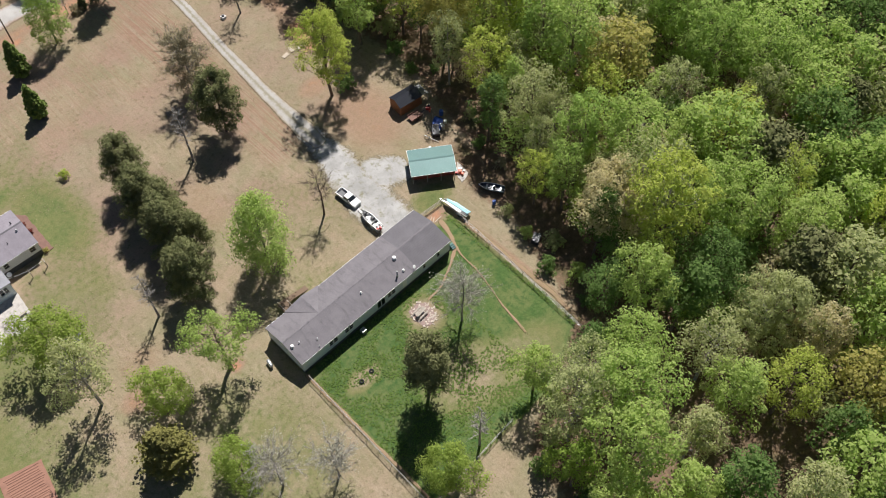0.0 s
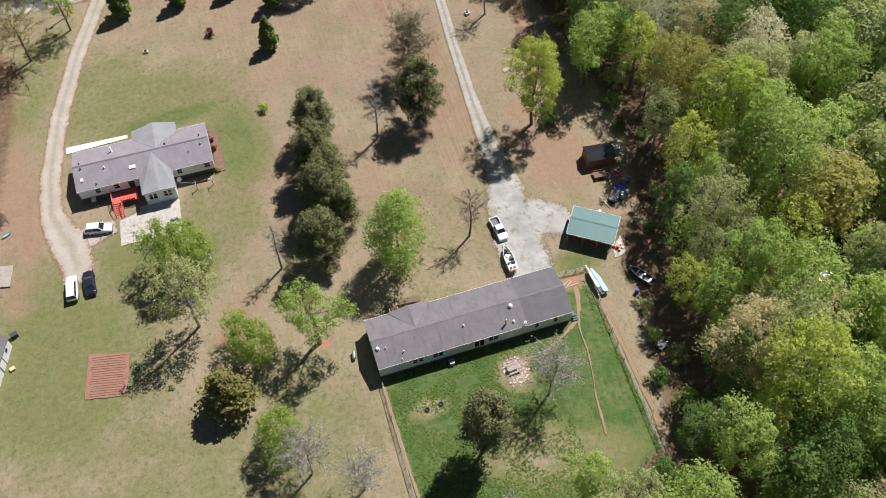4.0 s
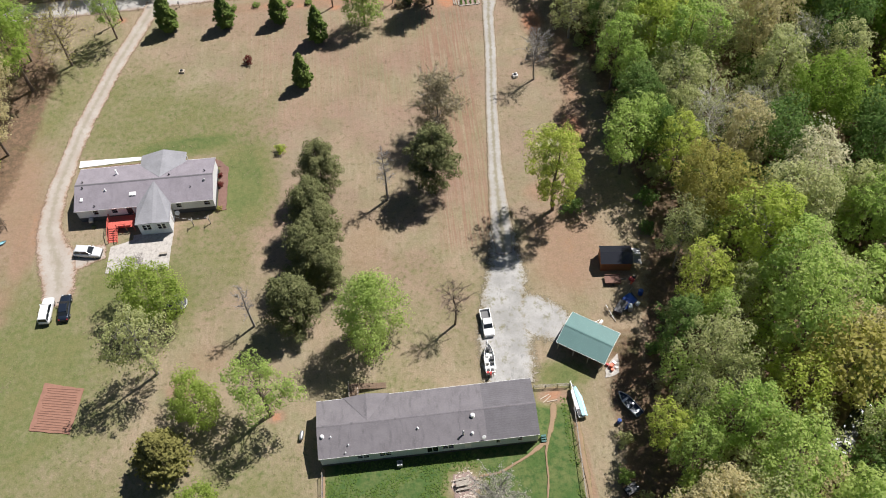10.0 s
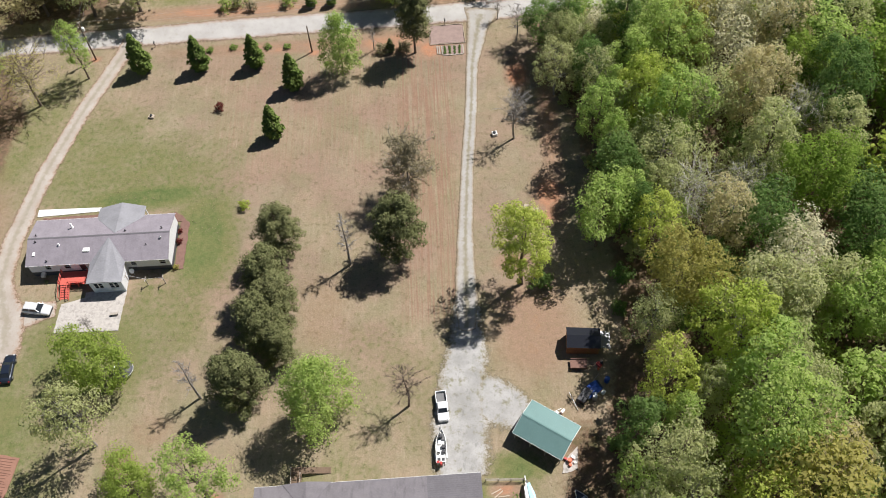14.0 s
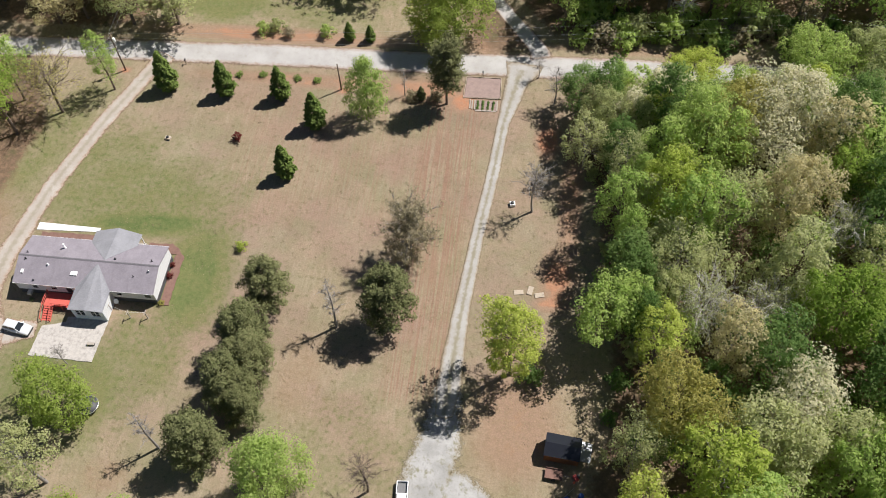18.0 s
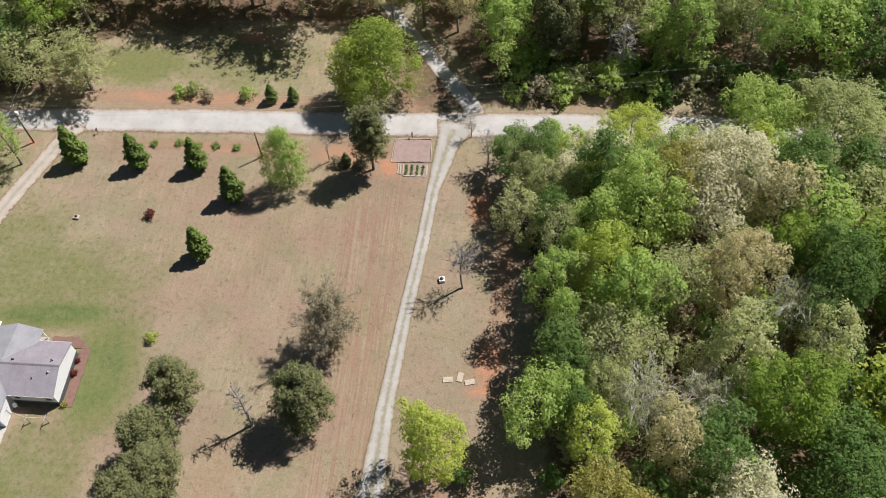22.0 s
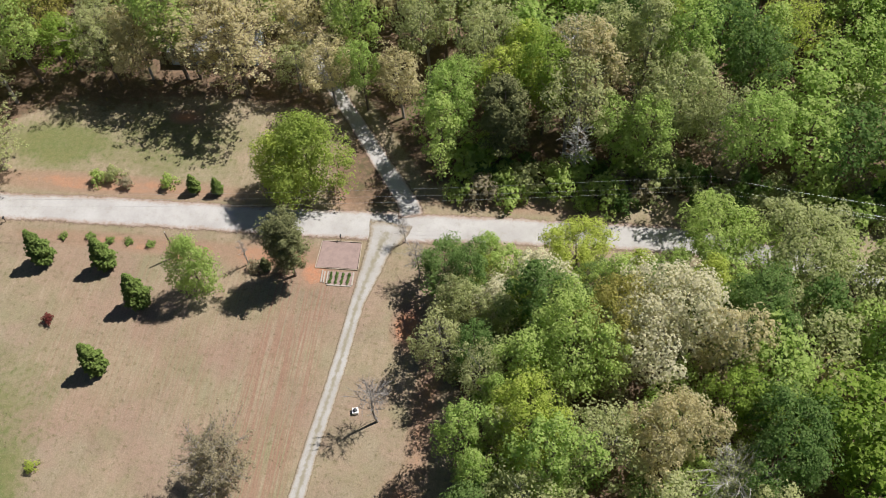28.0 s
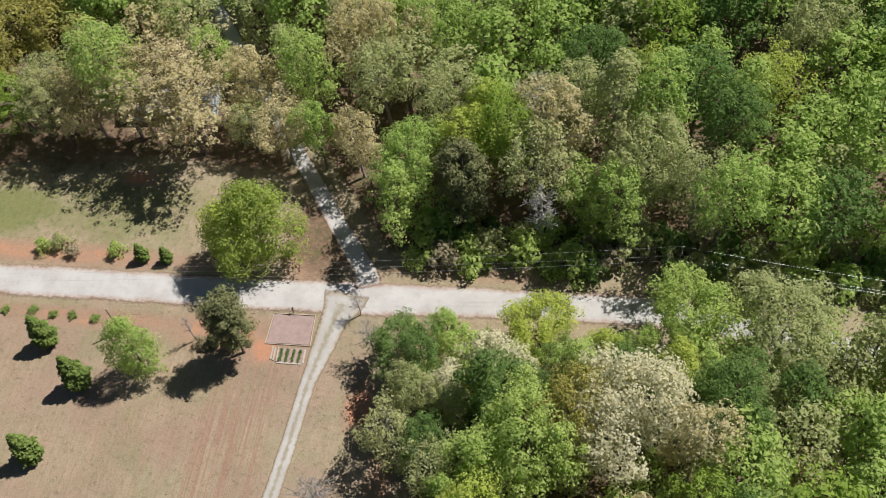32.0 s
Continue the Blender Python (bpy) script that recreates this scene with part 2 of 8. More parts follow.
L_PALE = leaf_material("leaves_pale_yellow_green", (0.385, 0.395, 0.185), (0.445, 0.445, 0.225), (0.530, 0.525, 0.310))
M_BARK = worn("bark_grey_brown", (0.165, 0.125, 0.095), 0.95, 0, 0.12, 0.8, 0.5, 0.5, (1, 1, 0.2), 0.5)
M_BARK_PALE = worn("bark_pale_grey", (0.29, 0.265, 0.24), 0.95, 0, 0.12, 0.8, 0.4, 0.6, (1, 1, 0.2), 0.4)
M_BARK_WHITE = worn("bark_bleached", (0.45, 0.43, 0.40), 0.9, 0, 0.12, 0.8, 0.3, 0.7, (1, 1, 0.2), 0.3)
M_BARK_DARK = worn("bark_dark", (0.085, 0.065, 0.050), 0.95, 0, 0.12, 0.8, 0.4, 0.6, (1, 1, 0.2), 0.4)


# ---- materials: buildings and things ----
def shingle_material(name, color, rows=0.16, streak=0.5):
    """Asphalt shingles: courses along the slope, tabs, and weather streaks."""
    n = Net(name)
    at = n.place(True)
    sep = n.node("ShaderNodeSeparateXYZ")
    n.put(sep.inputs[0], at)
    course = n.math("FRACT", n.math("DIVIDE", sep.outputs[1], rows))
    tab = n.noise(0.3, 2, 0.7, True, (1, 2.4, 1))
    fine, big, wash = n.noise(0.12, 3, 0.7, True), n.noise(2.6, 5, 0.65, True), n.noise(1.2, 4, 0.6, True, (1.4, 0.3, 1))
    c = n.mix(n.ramp(big, 0.3, 0.7), color, tuple(v * 0.80 for v in color))
    c = n.mix(n.math("MULTIPLY", n.ramp(wash, 0.52, 0.74), streak), c, tuple(v * 0.52 for v in color))
    c = n.mix(n.math("MULTIPLY", n.ramp(tab, 0.45, 0.7), 0.35), c, tuple(v * 1.35 for v in color))
    c = n.mix(n.math("MULTIPLY", n.ramp(course, 0.80, 1.0), 0.42), c, tuple(v * 0.45 for v in color))
    n.bump(n.math("ADD", course, fine), 0.25, 0.02)
    return n.done(c, 0.9, spec=0.25)


def siding_material(name, color):
    n = Net(name)
    sep = n.node("ShaderNodeSeparateXYZ")
    n.put(sep.inputs[0], n.place())
    lap = n.math("FRACT", n.math("DIVIDE", sep.outputs[2], 0.13))
    big, fine = n.noise(1.8, 4, 0.6), n.noise(0.4, 3, 0.7)
    c = n.mix(n.math("MULTIPLY", n.ramp(lap, 0.82, 1.0), 0.5), color, tuple(v * 0.5 for v in color))
    c = n.mix(n.math("MULTIPLY", n.ramp(big, 0.4, 0.75), 0.25), c, tuple(v * 0.75 for v in color))
    c = n.mix(n.math("MULTIPLY", n.ramp(fine, 0.5, 0.8), 0.12), c, (0.35, 0.33, 0.27))
    n.bump(lap, 0.3, 0.015)
    return n.done(c, 0.55)


M_ROOF = shingle_material("shingles_weathered", (0.185, 0.172, 0.182), 0.16, 0.8)
M_ROOF_NEW = shingle_material("shingles_darker", (0.148, 0.140, 0.150), 0.34, 0.25)
M_ROOF_MAUVE = shingle_material("shingles_mauve_grey", (0.262, 0.238, 0.262), 0.2, 0.35)
M_ROOF_LIGHT = shingle_material("shingles_light_grey", (0.270, 0.270, 0.285), 0.2, 0.2)
M_SIDING = siding_material("siding_pale_blue", (0.60, 0.66, 0.70))
M_SIDING_WHITE = siding_material("siding_white", (0.76, 0.77, 0.78))
# grey skirting, its colour darkened to carry the shade below the walls
M_SKIRT = worn("skirting_grey", (0.075, 0.078, 0.082), 0.7, 0, 0.3, 1.5, 0.4, 0.55)
M_TRIM = worn("white_trim", (0.78, 0.78, 0.76), 0.5, 0, 0.3, 1.2, 0.25, 0.65)
M_VENT = worn("white_plastic", (0.80, 0.80, 0.79), 0.45, 0, 0.2, 0.6, 0.2, 0.7)
M_PIPE = worn("dull_metal_pipe", (0.42, 0.42, 0.42), 0.45, 0.8, 0.1, 0.5, 0.3, 0.6)
M_STEEL = worn("galvanised_steel", (0.55, 0.56, 0.57), 0.4, 0.85, 0.1, 0.6, 0.3, 0.6)
M_DARK = worn("dark_metal", (0.035, 0.036, 0.04), 0.5, 0.3, 0.1, 0.5, 0.3, 0.6)
M_GREEN_ROOF = worn("green_sheet_metal", (0.115, 0.205, 0.195), 0.42, 0.25, 0.3, 2.4, 0.35, 0.72, (1, 0.2, 1), 0.05)
M_GREY_ROOF = worn("grey_sheet_metal", (0.22, 0.225, 0.235), 0.45, 0.35, 0.3, 1.5, 0.4, 0.7, (1, 0.2, 1), 0.05)
M_RED_WALL = worn("red_painted_wall", (0.30, 0.055, 0.04), 0.7, 0, 0.2, 1.2, 0.4, 0.55)
M_RED_DECK = worn("red_stained_boards", (0.56, 0.115, 0.085), 0.65, 0, 0.08, 0.9, 0.35, 0.6, (1, 6, 1))
M_BROWN_WOOD = worn("brown_stained_wood", (0.24, 0.105, 0.045), 0.75, 0, 0.1, 0.9, 0.45, 0.55, (6, 6, 1))
# brown porch boards, colour dulled to include the shade of the poplar
M_SHADED_WOOD = worn("dull_brown_boards", (0.165, 0.112, 0.075), 0.9, 0, 0.08, 0.7, 0.45, 0.55, (1, 6, 6))
M_GREY_WOOD = worn("weathered_grey_wood", (0.36, 0.32, 0.27), 0.9, 0, 0.08, 0.7, 0.45, 0.55, (1, 6, 6))
M_TAN_WOOD = worn("new_pale_wood", (0.43, 0.36, 0.28), 0.85, 0, 0.08, 0.7, 0.35, 0.65, (6, 1, 1))
M_POLE = worn("creosoted_pole", (0.12, 0.085, 0.06), 0.9, 0, 0.1, 0.8, 0.4, 0.6, (1, 1, 0.2))
M_BLACK_ROOF = worn("black_sheet_roof", (0.022, 0.024, 0.032), 0.35, 0.2, 0.2, 1.2, 0.4, 0.6)
M_CONCRETE = worn("pale_concrete", (0.42, 0.39, 0.355), 0.9, 0, 0.5, 0.8, 0.9, 0.5)
M_CONCRETE_WHITE = worn("white_concrete", (0.78, 0.77, 0.75), 0.85, 0, 0.3, 2.0, 0.25, 0.75)
M_MULCH = worn("red_brown_mulch", (0.185, 0.105, 0.082), 0.95, 0, 0.12, 0.8, 0.6, 0.5, None, 0.6)
M_BEDSOIL = worn("purple_brown_soil", (0.275, 0.20, 0.175), 0.95, 0, 0.15, 0.9, 0.6, 0.55, None, 0.6)
M_CLAYPAD = worn("red_clay_pad", (0.265, 0.140, 0.098), 0.95, 0, 0.3, 1.4, 0.5, 0.62, None, 0.4)
M_STONE = worn("pale_pink_stone", (0.50, 0.43, 0.36), 0.9, 0, 0.12, 0.6, 0.5, 0.6, None, 0.4)
M_RUBBER = worn("black_rubber", (0.018, 0.018, 0.018), 0.85, 0, 0.05, 0.4, 0.3, 0.6)
M_WHITE_PAINT = worn("white_car_paint", (0.80, 0.80, 0.79), 0.22, 0, 0.5, 1.4, 0.10, 0.75, None, 0)
M_SILVER_PAINT = worn("silver_car_paint", (0.68, 0.69, 0.70), 0.28, 0.2, 0.5, 1.2, 0.12, 0.75, None, 0)
M_NAVY_PAINT = worn("dark_blue_car_paint", (0.020, 0.028, 0.045), 0.2, 0.3, 0.5, 1.2, 0.2, 0.75, None, 0)
M_HULL = worn("white_gelcoat", (0.74, 0.74, 0.71), 0.35, 0, 0.3, 0.9, 0.25, 0.65, None, 0)
M_HULL_DARK = worn("dark_blue_hull", (0.03, 0.045, 0.075), 0.35, 0, 0.3, 0.9, 0.3, 0.6, None, 0)
M_CARPET = worn("grey_boat_carpet", (0.16, 0.16, 0.16), 0.95, 0, 0.08, 0.5, 0.4, 0.6)
M_SEAT = worn("dark_vinyl", (0.05, 0.05, 0.055), 0.6, 0, 0.1, 0.4, 0.3, 0.6)
M_TARP_BLUE = worn("blue_tarpaulin", (0.020, 0.075, 0.33), 0.55, 0, 0.3, 0.6, 0.4, 0.55, None, 0.4)
M_TARP_TEAL = worn("teal_tarpaulin", (0.26, 0.50, 0.56), 0.55, 0, 0.3, 0.8, 0.35, 0.65, None, 0.4)
M_TEAL_DARK = worn("dark_teal_paint", (0.035, 0.12, 0.11), 0.6, 0, 0.1, 0.5, 0.4, 0.6)
M_STRAW_BOX = worn("faded_yellow_plastic", (0.62, 0.55, 0.26), 0.6, 0, 0.1, 0.4, 0.3, 0.6)
M_ORANGE = worn("faded_orange_plastic", (0.62, 0.14, 0.06), 0.5, 0, 0.1, 0.4, 0.3, 0.6)
M_RED_PLASTIC = worn("red_plastic", (0.48, 0.04, 0.035), 0.45, 0, 0.1, 0.4, 0.3, 0.6)
M_CLOTH = worn("pale_cloth", (0.62, 0.60, 0.56), 0.9, 0, 0.1, 0.4, 0.3, 0.7)
M_LAMP_RED = worn("red_lamp_lens", (0.35, 0.012, 0.012), 0.2, 0, 0.1, 0.4, 0.2, 0.7, None, 0)
M_LAMP = worn("clear_lamp_lens", (0.72, 0.72, 0.72), 0.15, 0.2, 0.1, 0.4, 0.2, 0.7, None, 0)
M_GLASS = Net("dark_window_glass").done((0.018, 0.022, 0.026), 0.06)
M_WATER = Net("still_creek_water").done((0.035, 0.038, 0.026), 0.12)


# ---- geometry helpers ----
class Geo:
    """Collects vertices and faces for one mesh."""

    def __init__(self):
        self.v, self.f, self.s = [], [], []

    def add(self, verts, faces, smooth=False, m=None):
        k = len(self.v)
        self.v += [tuple(m @ Vector(p)) if m else tuple(p) for p in verts]
        self.f += [tuple(k + i for i in f) for f in faces]
        self.s += [smooth] * len(faces)
        return self

    def box(self, x0, y0, z0, x1, y1, z1, m=None, c=0.0):
        """A box; c chamfers its upright and top edges."""
        if c <= 0:
            v = [(x, y, z) for z in (z0, z1) for x, y in ((x0, y0), (x1, y0), (x1, y1), (x0, y1))]
            return self.add(v, [(3, 2, 1, 0), (4, 5, 6, 7), (0, 1, 5, 4), (1, 2, 6, 5), (2, 3, 7, 6), (3, 0, 4, 7)], False, m)
        ring = lambda d, z: [(x0 + d, y0 + c, z), (x0 + c, y0 + d, z), (x1 - c, y0 + d, z), (x1 - d, y0 + c, z), (x1 - d, y1 - c, z), (x1 - c, y1 - d, z), (x0 + c, y1 - d, z), (x0 + d, y1 - c, z)]
        return self.loft([ring(0, z0), ring(0, z1 - c), ring(c * 0.8, z1)], True, m)

    def loft(self, rings, caps=True, m=None, smooth=False):
        n = len(rings[0])
        v = [p for r in rings for p in r]
        f = [(a * n + i, a * n + (i + 1) % n, (a + 1) * n + (i + 1) % n, (a + 1) * n + i) for a in range(len(rings) - 1) for i in range(n)]
        k = len(self.f)
        self.add(v, f, smooth, m)
        if caps:
            base = len(self.v) - len(v)
            self.f += [tuple(base + i for i in reversed(range(n))), tuple(base + len(v) - n + i for i in range(n))]
            self.s += [False, False]
        return self

    def tube(self, p, q, r, r2=None, n=8, caps=True, m=None):
        p, q = Vector(p), Vector(q)
        d = (q - p).normalized()
        a = d.orthogonal().normalized()
        b = d.cross(a)
        rings = [[tuple(o + (a * math.cos(t) + b * math.sin(t)) * k) for t in (2 * math.pi * i / n for i in range(n))] for o, k in ((p, r), (q, r if r2 is None else r2))]
        return self.loft(rings, caps, m, n > 5)

    def turned(self, profile, n=16, m=None):
        """A body of revolution about z from (radius, height) pairs."""
        return self.loft([[(r * math.cos(2 * math.pi * i / n), r * math.sin(2 * math.pi * i / n), z) for i in range(n)] for r, z in profile], True, m, True)

    def ring_tube(self, centre, big, small, n=18, k=8, m=None):
        rings = []
        for i in range(n):
            a = 2 * math.pi * i / n
            rings.append([(centre[0] + (big + small * math.cos(t)) * math.cos(a), centre[1] + (big + small * math.cos(t)) * math.sin(a), centre[2] + small * math.sin(t)) for t in (2 * math.pi * j / k for j in range(k))])
        v = [p for r in rings for p in r]
        f = [(i * k + j, ((i + 1) % n) * k + j, ((i + 1) % n) * k + (j + 1) % k, i * k + (j + 1) % k) for i in range(n) for j in range(k)]
        return self.add(v, f, True, m)

    def slab(self, corners, thick):
        """A sheet of that thickness under four or more corners given anticlockwise from above."""
        n = len(corners)
        v = list(corners) + [(x, y, z - thick) for x, y, z in corners]
        return self.add(v, [tuple(range(n)), tuple(reversed(range(n, 2 * n)))] + [(i, n + i, n + (i + 1) % n, (i + 1) % n) for i in range(n)])

    def mesh(self, name, *mats):
        me = bpy.data.meshes.new(name)
        me.from_pydata(self.v, [], self.f)
        me.polygons.foreach_set("use_smooth", self.s)
        for m in mats:
            me.materials.append(m)
        me.update()
        return me


def part(name, geo, material, parent=None, label="", kind=""):
    ob = new(name, geo.mesh(name, material) if isinstance(geo, Geo) else geo)
    if parent:
        ob.parent = parent
    return tagged(ob, label, kind=kind)


def thing(name, m, label, category, group="", kind=""):
    ob = new(name)
    ob.empty_display_size = 0.2
    ob.matrix_basis = m
    return tagged(ob, label, category, group, kind)


def quad_mesh(name, v, f, mats, index=None, smooth=False):
    """A mesh from arrays: f is an array of faces of one size, or a list of such arrays."""
    me = bpy.data.meshes.new(name)
    fs = [np.asarray(a, np.int32) for a in (f if isinstance(f, list) else [f]) if len(a)]
    v, loops = np.asarray(v, np.float32), np.concatenate([a.ravel() for a in fs])
    sizes = np.concatenate([np.full(len(a), a.shape[1], np.int32) for a in fs])
    me.vertices.add(len(v)), me.loops.add(len(loops)), me.polygons.add(len(sizes))
    me.vertices.foreach_set("co", v.ravel()), me.loops.foreach_set("vertex_index", loops)
    me.polygons.foreach_set("loop_start", np.r_[0, np.cumsum(sizes)[:-1]].astype(np.int32))
    if index is not None:
        me.polygons.foreach_set("material_index", np.asarray(index, np.int32))
    me.polygons.foreach_set("use_smooth", np.full(len(sizes), smooth))
    for m in mats:
        me.materials.append(m)
    me.update(calc_edges=True)
    return me


# ---- ground ----
def blob(x, y, cx, cy, rx, ry, turn=0.0):
    """1 inside an ellipse, fading to 0 at one and a half times its size."""
    c, s = math.cos(radians(turn)), math.sin(radians(turn))
    u, v = ((x - cx) * c + (y - cy) * s) / rx, (-(x - cx) * s + (y - cy) * c) / ry
    return np.clip(1.5 - np.sqrt(u * u + v * v), 0, 1)


def within(x, y, x0, x1, y0, y1, soft=1.5):
    return np.clip(np.minimum(np.minimum(x - x0, x1 - x), np.minimum(y - y0, y1 - y)) / soft + 0.5, 0, 1)


def wood_edge(y):
    """The x at which the eastern wood begins."""
    return np.interp(y, (-80, -48, -36, -33, -28, -24, -12, 2, 8, 18, 28, 38, 52, 72, 88, 98, 99.0, 104), (-4, -2, 0, 4, 17, 23, 26, 31, 33.5, 36, 38.8, 40.5, 38.7, 36.7, 33.5, 31, 240, 240))


def wooded(x, y):
    """How far a place is inside a wood, in metres (negative outside)."""
    east = np.where(y < 99, np.minimum(x - wood_edge(y), np.where(x < 76, 96.6 - y, 50)), -50)
    north = np.minimum(y - np.interp(x, (-90, -66, -56, -50, -40, -14, -4, 6, 12, 15, 22, 30, 110), (106, 106, 108, 120, 126, 128, 127, 126, 122, 112, 110, 112, 113)), np.maximum(x - np.interp(y, (106, 127, 170), (24.2, 9.3, -22)) - 6.5, np.interp(y, (106, 127, 170), (24.2, 9.3, -22)) - 3.4 - x))
    west = np.minimum(np.minimum(-69.0 - x + np.interp(y, (36, 50, 60, 80, 100), (-8, -2, 0, 3, -8)), y - 42), 96 - y)
    return np.maximum(np.maximum(east, north), west)


def spaced(spans):
    return np.concatenate([np.arange(a, b, s) for a, b, s in spans] + [[spans[-1][1]]])


gx = spaced([(-1500, -300, 200), (-300, -90, 12), (-90, 50, 0.8), (50, 120, 2), (120, 300, 12), (300, 1500, 200)])
gy = spaced([(-1500, -300, 200), (-300, -80, 12), (-80, 130, 0.8), (130, 190, 2), (190, 320, 12), (320, 1520, 200)])
X, Y = [a.ravel() for a in np.meshgrid(gx, gy)]
nx, ny = len(gx), len(gy)
near = np.clip(1 - np.maximum(np.abs(X) - 120, np.abs(Y - 50) - 130) / 40, 0, 1)
lumps = 0.035 * np.sin(X * 0.9 + 1.7 * np.sin(Y * 0.6)) * np.cos(Y * 1.1 + 1.3 * np.sin(X * 0.5)) + 0.02 * np.sin(X * 2.3 + Y * 1.9)
Z = lumps * near - 0.06
cells = (np.arange(ny - 1)[:, None] * nx + np.arange(nx - 1)).ravel()
ground = new("ground", quad_mesh("ground", np.stack([X, Y, Z], 1), np.stack([cells, cells + 1, cells + nx + 1, cells + nx], 1), [M_GROUND], smooth=True))
tagged(ground, "open rural ground of dry tan meadow, green lawn, red clay and leaf litter", "ground", kind="structure")

yard = within(X, Y, -15.8, 20.6, -31.0, 5.5, 0.8)
green = 0.8 * yard * (1 - 0.4 * blob(X, Y, 8, -24, 9, 4)) * (1 - 0.6 * blob(X, Y, 1, -20, 6, 4)) * (1 - blob(X, Y, -10, -10, 2.5, 1.2)) * (1 - blob(X, Y, 4.2, -8.3, 2.6, 2.8)) * (1 - blob(X, Y, 18.5, 4.2, 2.6, 1.4))
green = np.maximum(green, 0.50 * blob(X, Y, -44, 64, 20, 11, 5))
green = np.maximum(green, 0.68 * blob(X, Y, -40, 59.5, 15, 3.4, 4))
green = np.maximum(green, 0.46 * blob(X, Y, -50, 72, 12, 10))
green = np.maximum(green, 0.66 * blob(X, Y, -29, 50, 6.5, 13))
green = np.maximum(green, 0.60 * blob(X, Y, -45, 29, 14, 10))
green = np.maximum(green, 0.58 * blob(X, Y, -62, 14, 17, 22))
green = np.maximum(green, 0.46 * blob(X, Y, -64, 74, 6, 22, -20))
green = np.maximum(green, 0.66 * blob(X, Y, 20.5, 7.5, 4.5, 3))
green = np.maximum(green, 0.36 * blob(X, Y, -6, 8, 8, 3))
green = np.maximum(green, 0.28 * blob(X, Y, 0, 22, 16, 12))
green = np.maximum(green, 0.44 * blob(X, Y, -28, -10, 12, 16))
green = np.maximum(green, 0.46 * blob(X, Y, -34, 35, 9, 10))
green = np.maximum(green, 0.42 * blob(X, Y, -48, -12, 20, 16))
green = np.maximum(green, 0.60 * blob(X, Y, -40, 114, 12, 6))
green = np.maximum(green, 0.45 * blob(X, Y, -20, 116, 16, 8))
clay = np.zeros_like(X)
for cx, cy, rx, ry, k in ((4.1, -8.3, 2.0, 2.3, 0.5), (-18, 94.5, 22, 1.8, 0.72), (4, 94.0, 9, 3.2, 0.82), (-54.6, 94, 1.3, 0.9, 1), (-11.6, 92.6, 1.6, 1.1, 0.95), (10.8, 91.6, 2.6, 2.4, 1.0), (27, 84, 2.2, 4.4, 1.0), (30, 55, 3, 6, 0.85), (29, 50.5, 2.4, 1.2, 1.0),
                          (23, 42, 3.5, 2.2, 0.72), (25, 30, 7, 9, 0.60), (18.6, 4.4, 2.4, 1.2, 0.85), (21.6, -13, 0.8, 12, 0.62), (-64, 43, 0.8, 8, 0.75), (-19, 27, 5, 3.5, 0.42), (-33, 16, 4, 3, 0.4), (-73, 56, 5, 11, 0.66), (-66, 40, 2, 8, 0.6), (-68, 50, 5, 16, 0.5), (-69, 30, 4, 4, 0.45), (-22.6, 5.2, 1.3, 1.0, 0.95), (-36.8, 11, 2.5, 2, 0.7),
                          (31.5, 70, 2, 14, 0.72), (-19, 122, 3, 1.6, 0.9), (-28, 105.8, 26, 2.2, 0.8), (14, 108.5, 4, 5, 0.8), (40, 107.5, 20, 1.4, 0.5), (-8, 34, 5, 8, 0.36), (-68, 26, 3, 2, 0.5)):
    clay = np.maximum(clay, k * blob(X, Y, cx, cy, rx, ry))
litter = np.clip(wooded(X, Y) / 4 + 0.75, 0, 1) * 0.9
litter = np.maximum(litter, 0.8 * blob(X, Y, 31, 3, 4.5, 12))
litter = np.maximum(litter, 0.8 * blob(X, Y, 15, 112, 6, 9, 35))
litter = np.maximum(litter, 0.75 * blob(X, Y, -38, 130, 20, 8))
dry = np.clip(within(X, Y, -45, 30, 20, 97, 20) + blob(X, Y, -72, 60, 10, 20), 0, 1)
mown = within(X, Y, 5, 14.2, 32, 92, 3) * 0.8 + 0.35 * within(X, Y, -30, 14, 62, 93, 8)
for key, value in (("mown", np.clip(mown, 0, 0.9)), ("green", green), ("clay", clay), ("litter", litter), ("dry", dry)):
    a = ground.data.attributes.new(key, "FLOAT", "POINT")
    a.data.foreach_set("value", value.astype(np.float32))


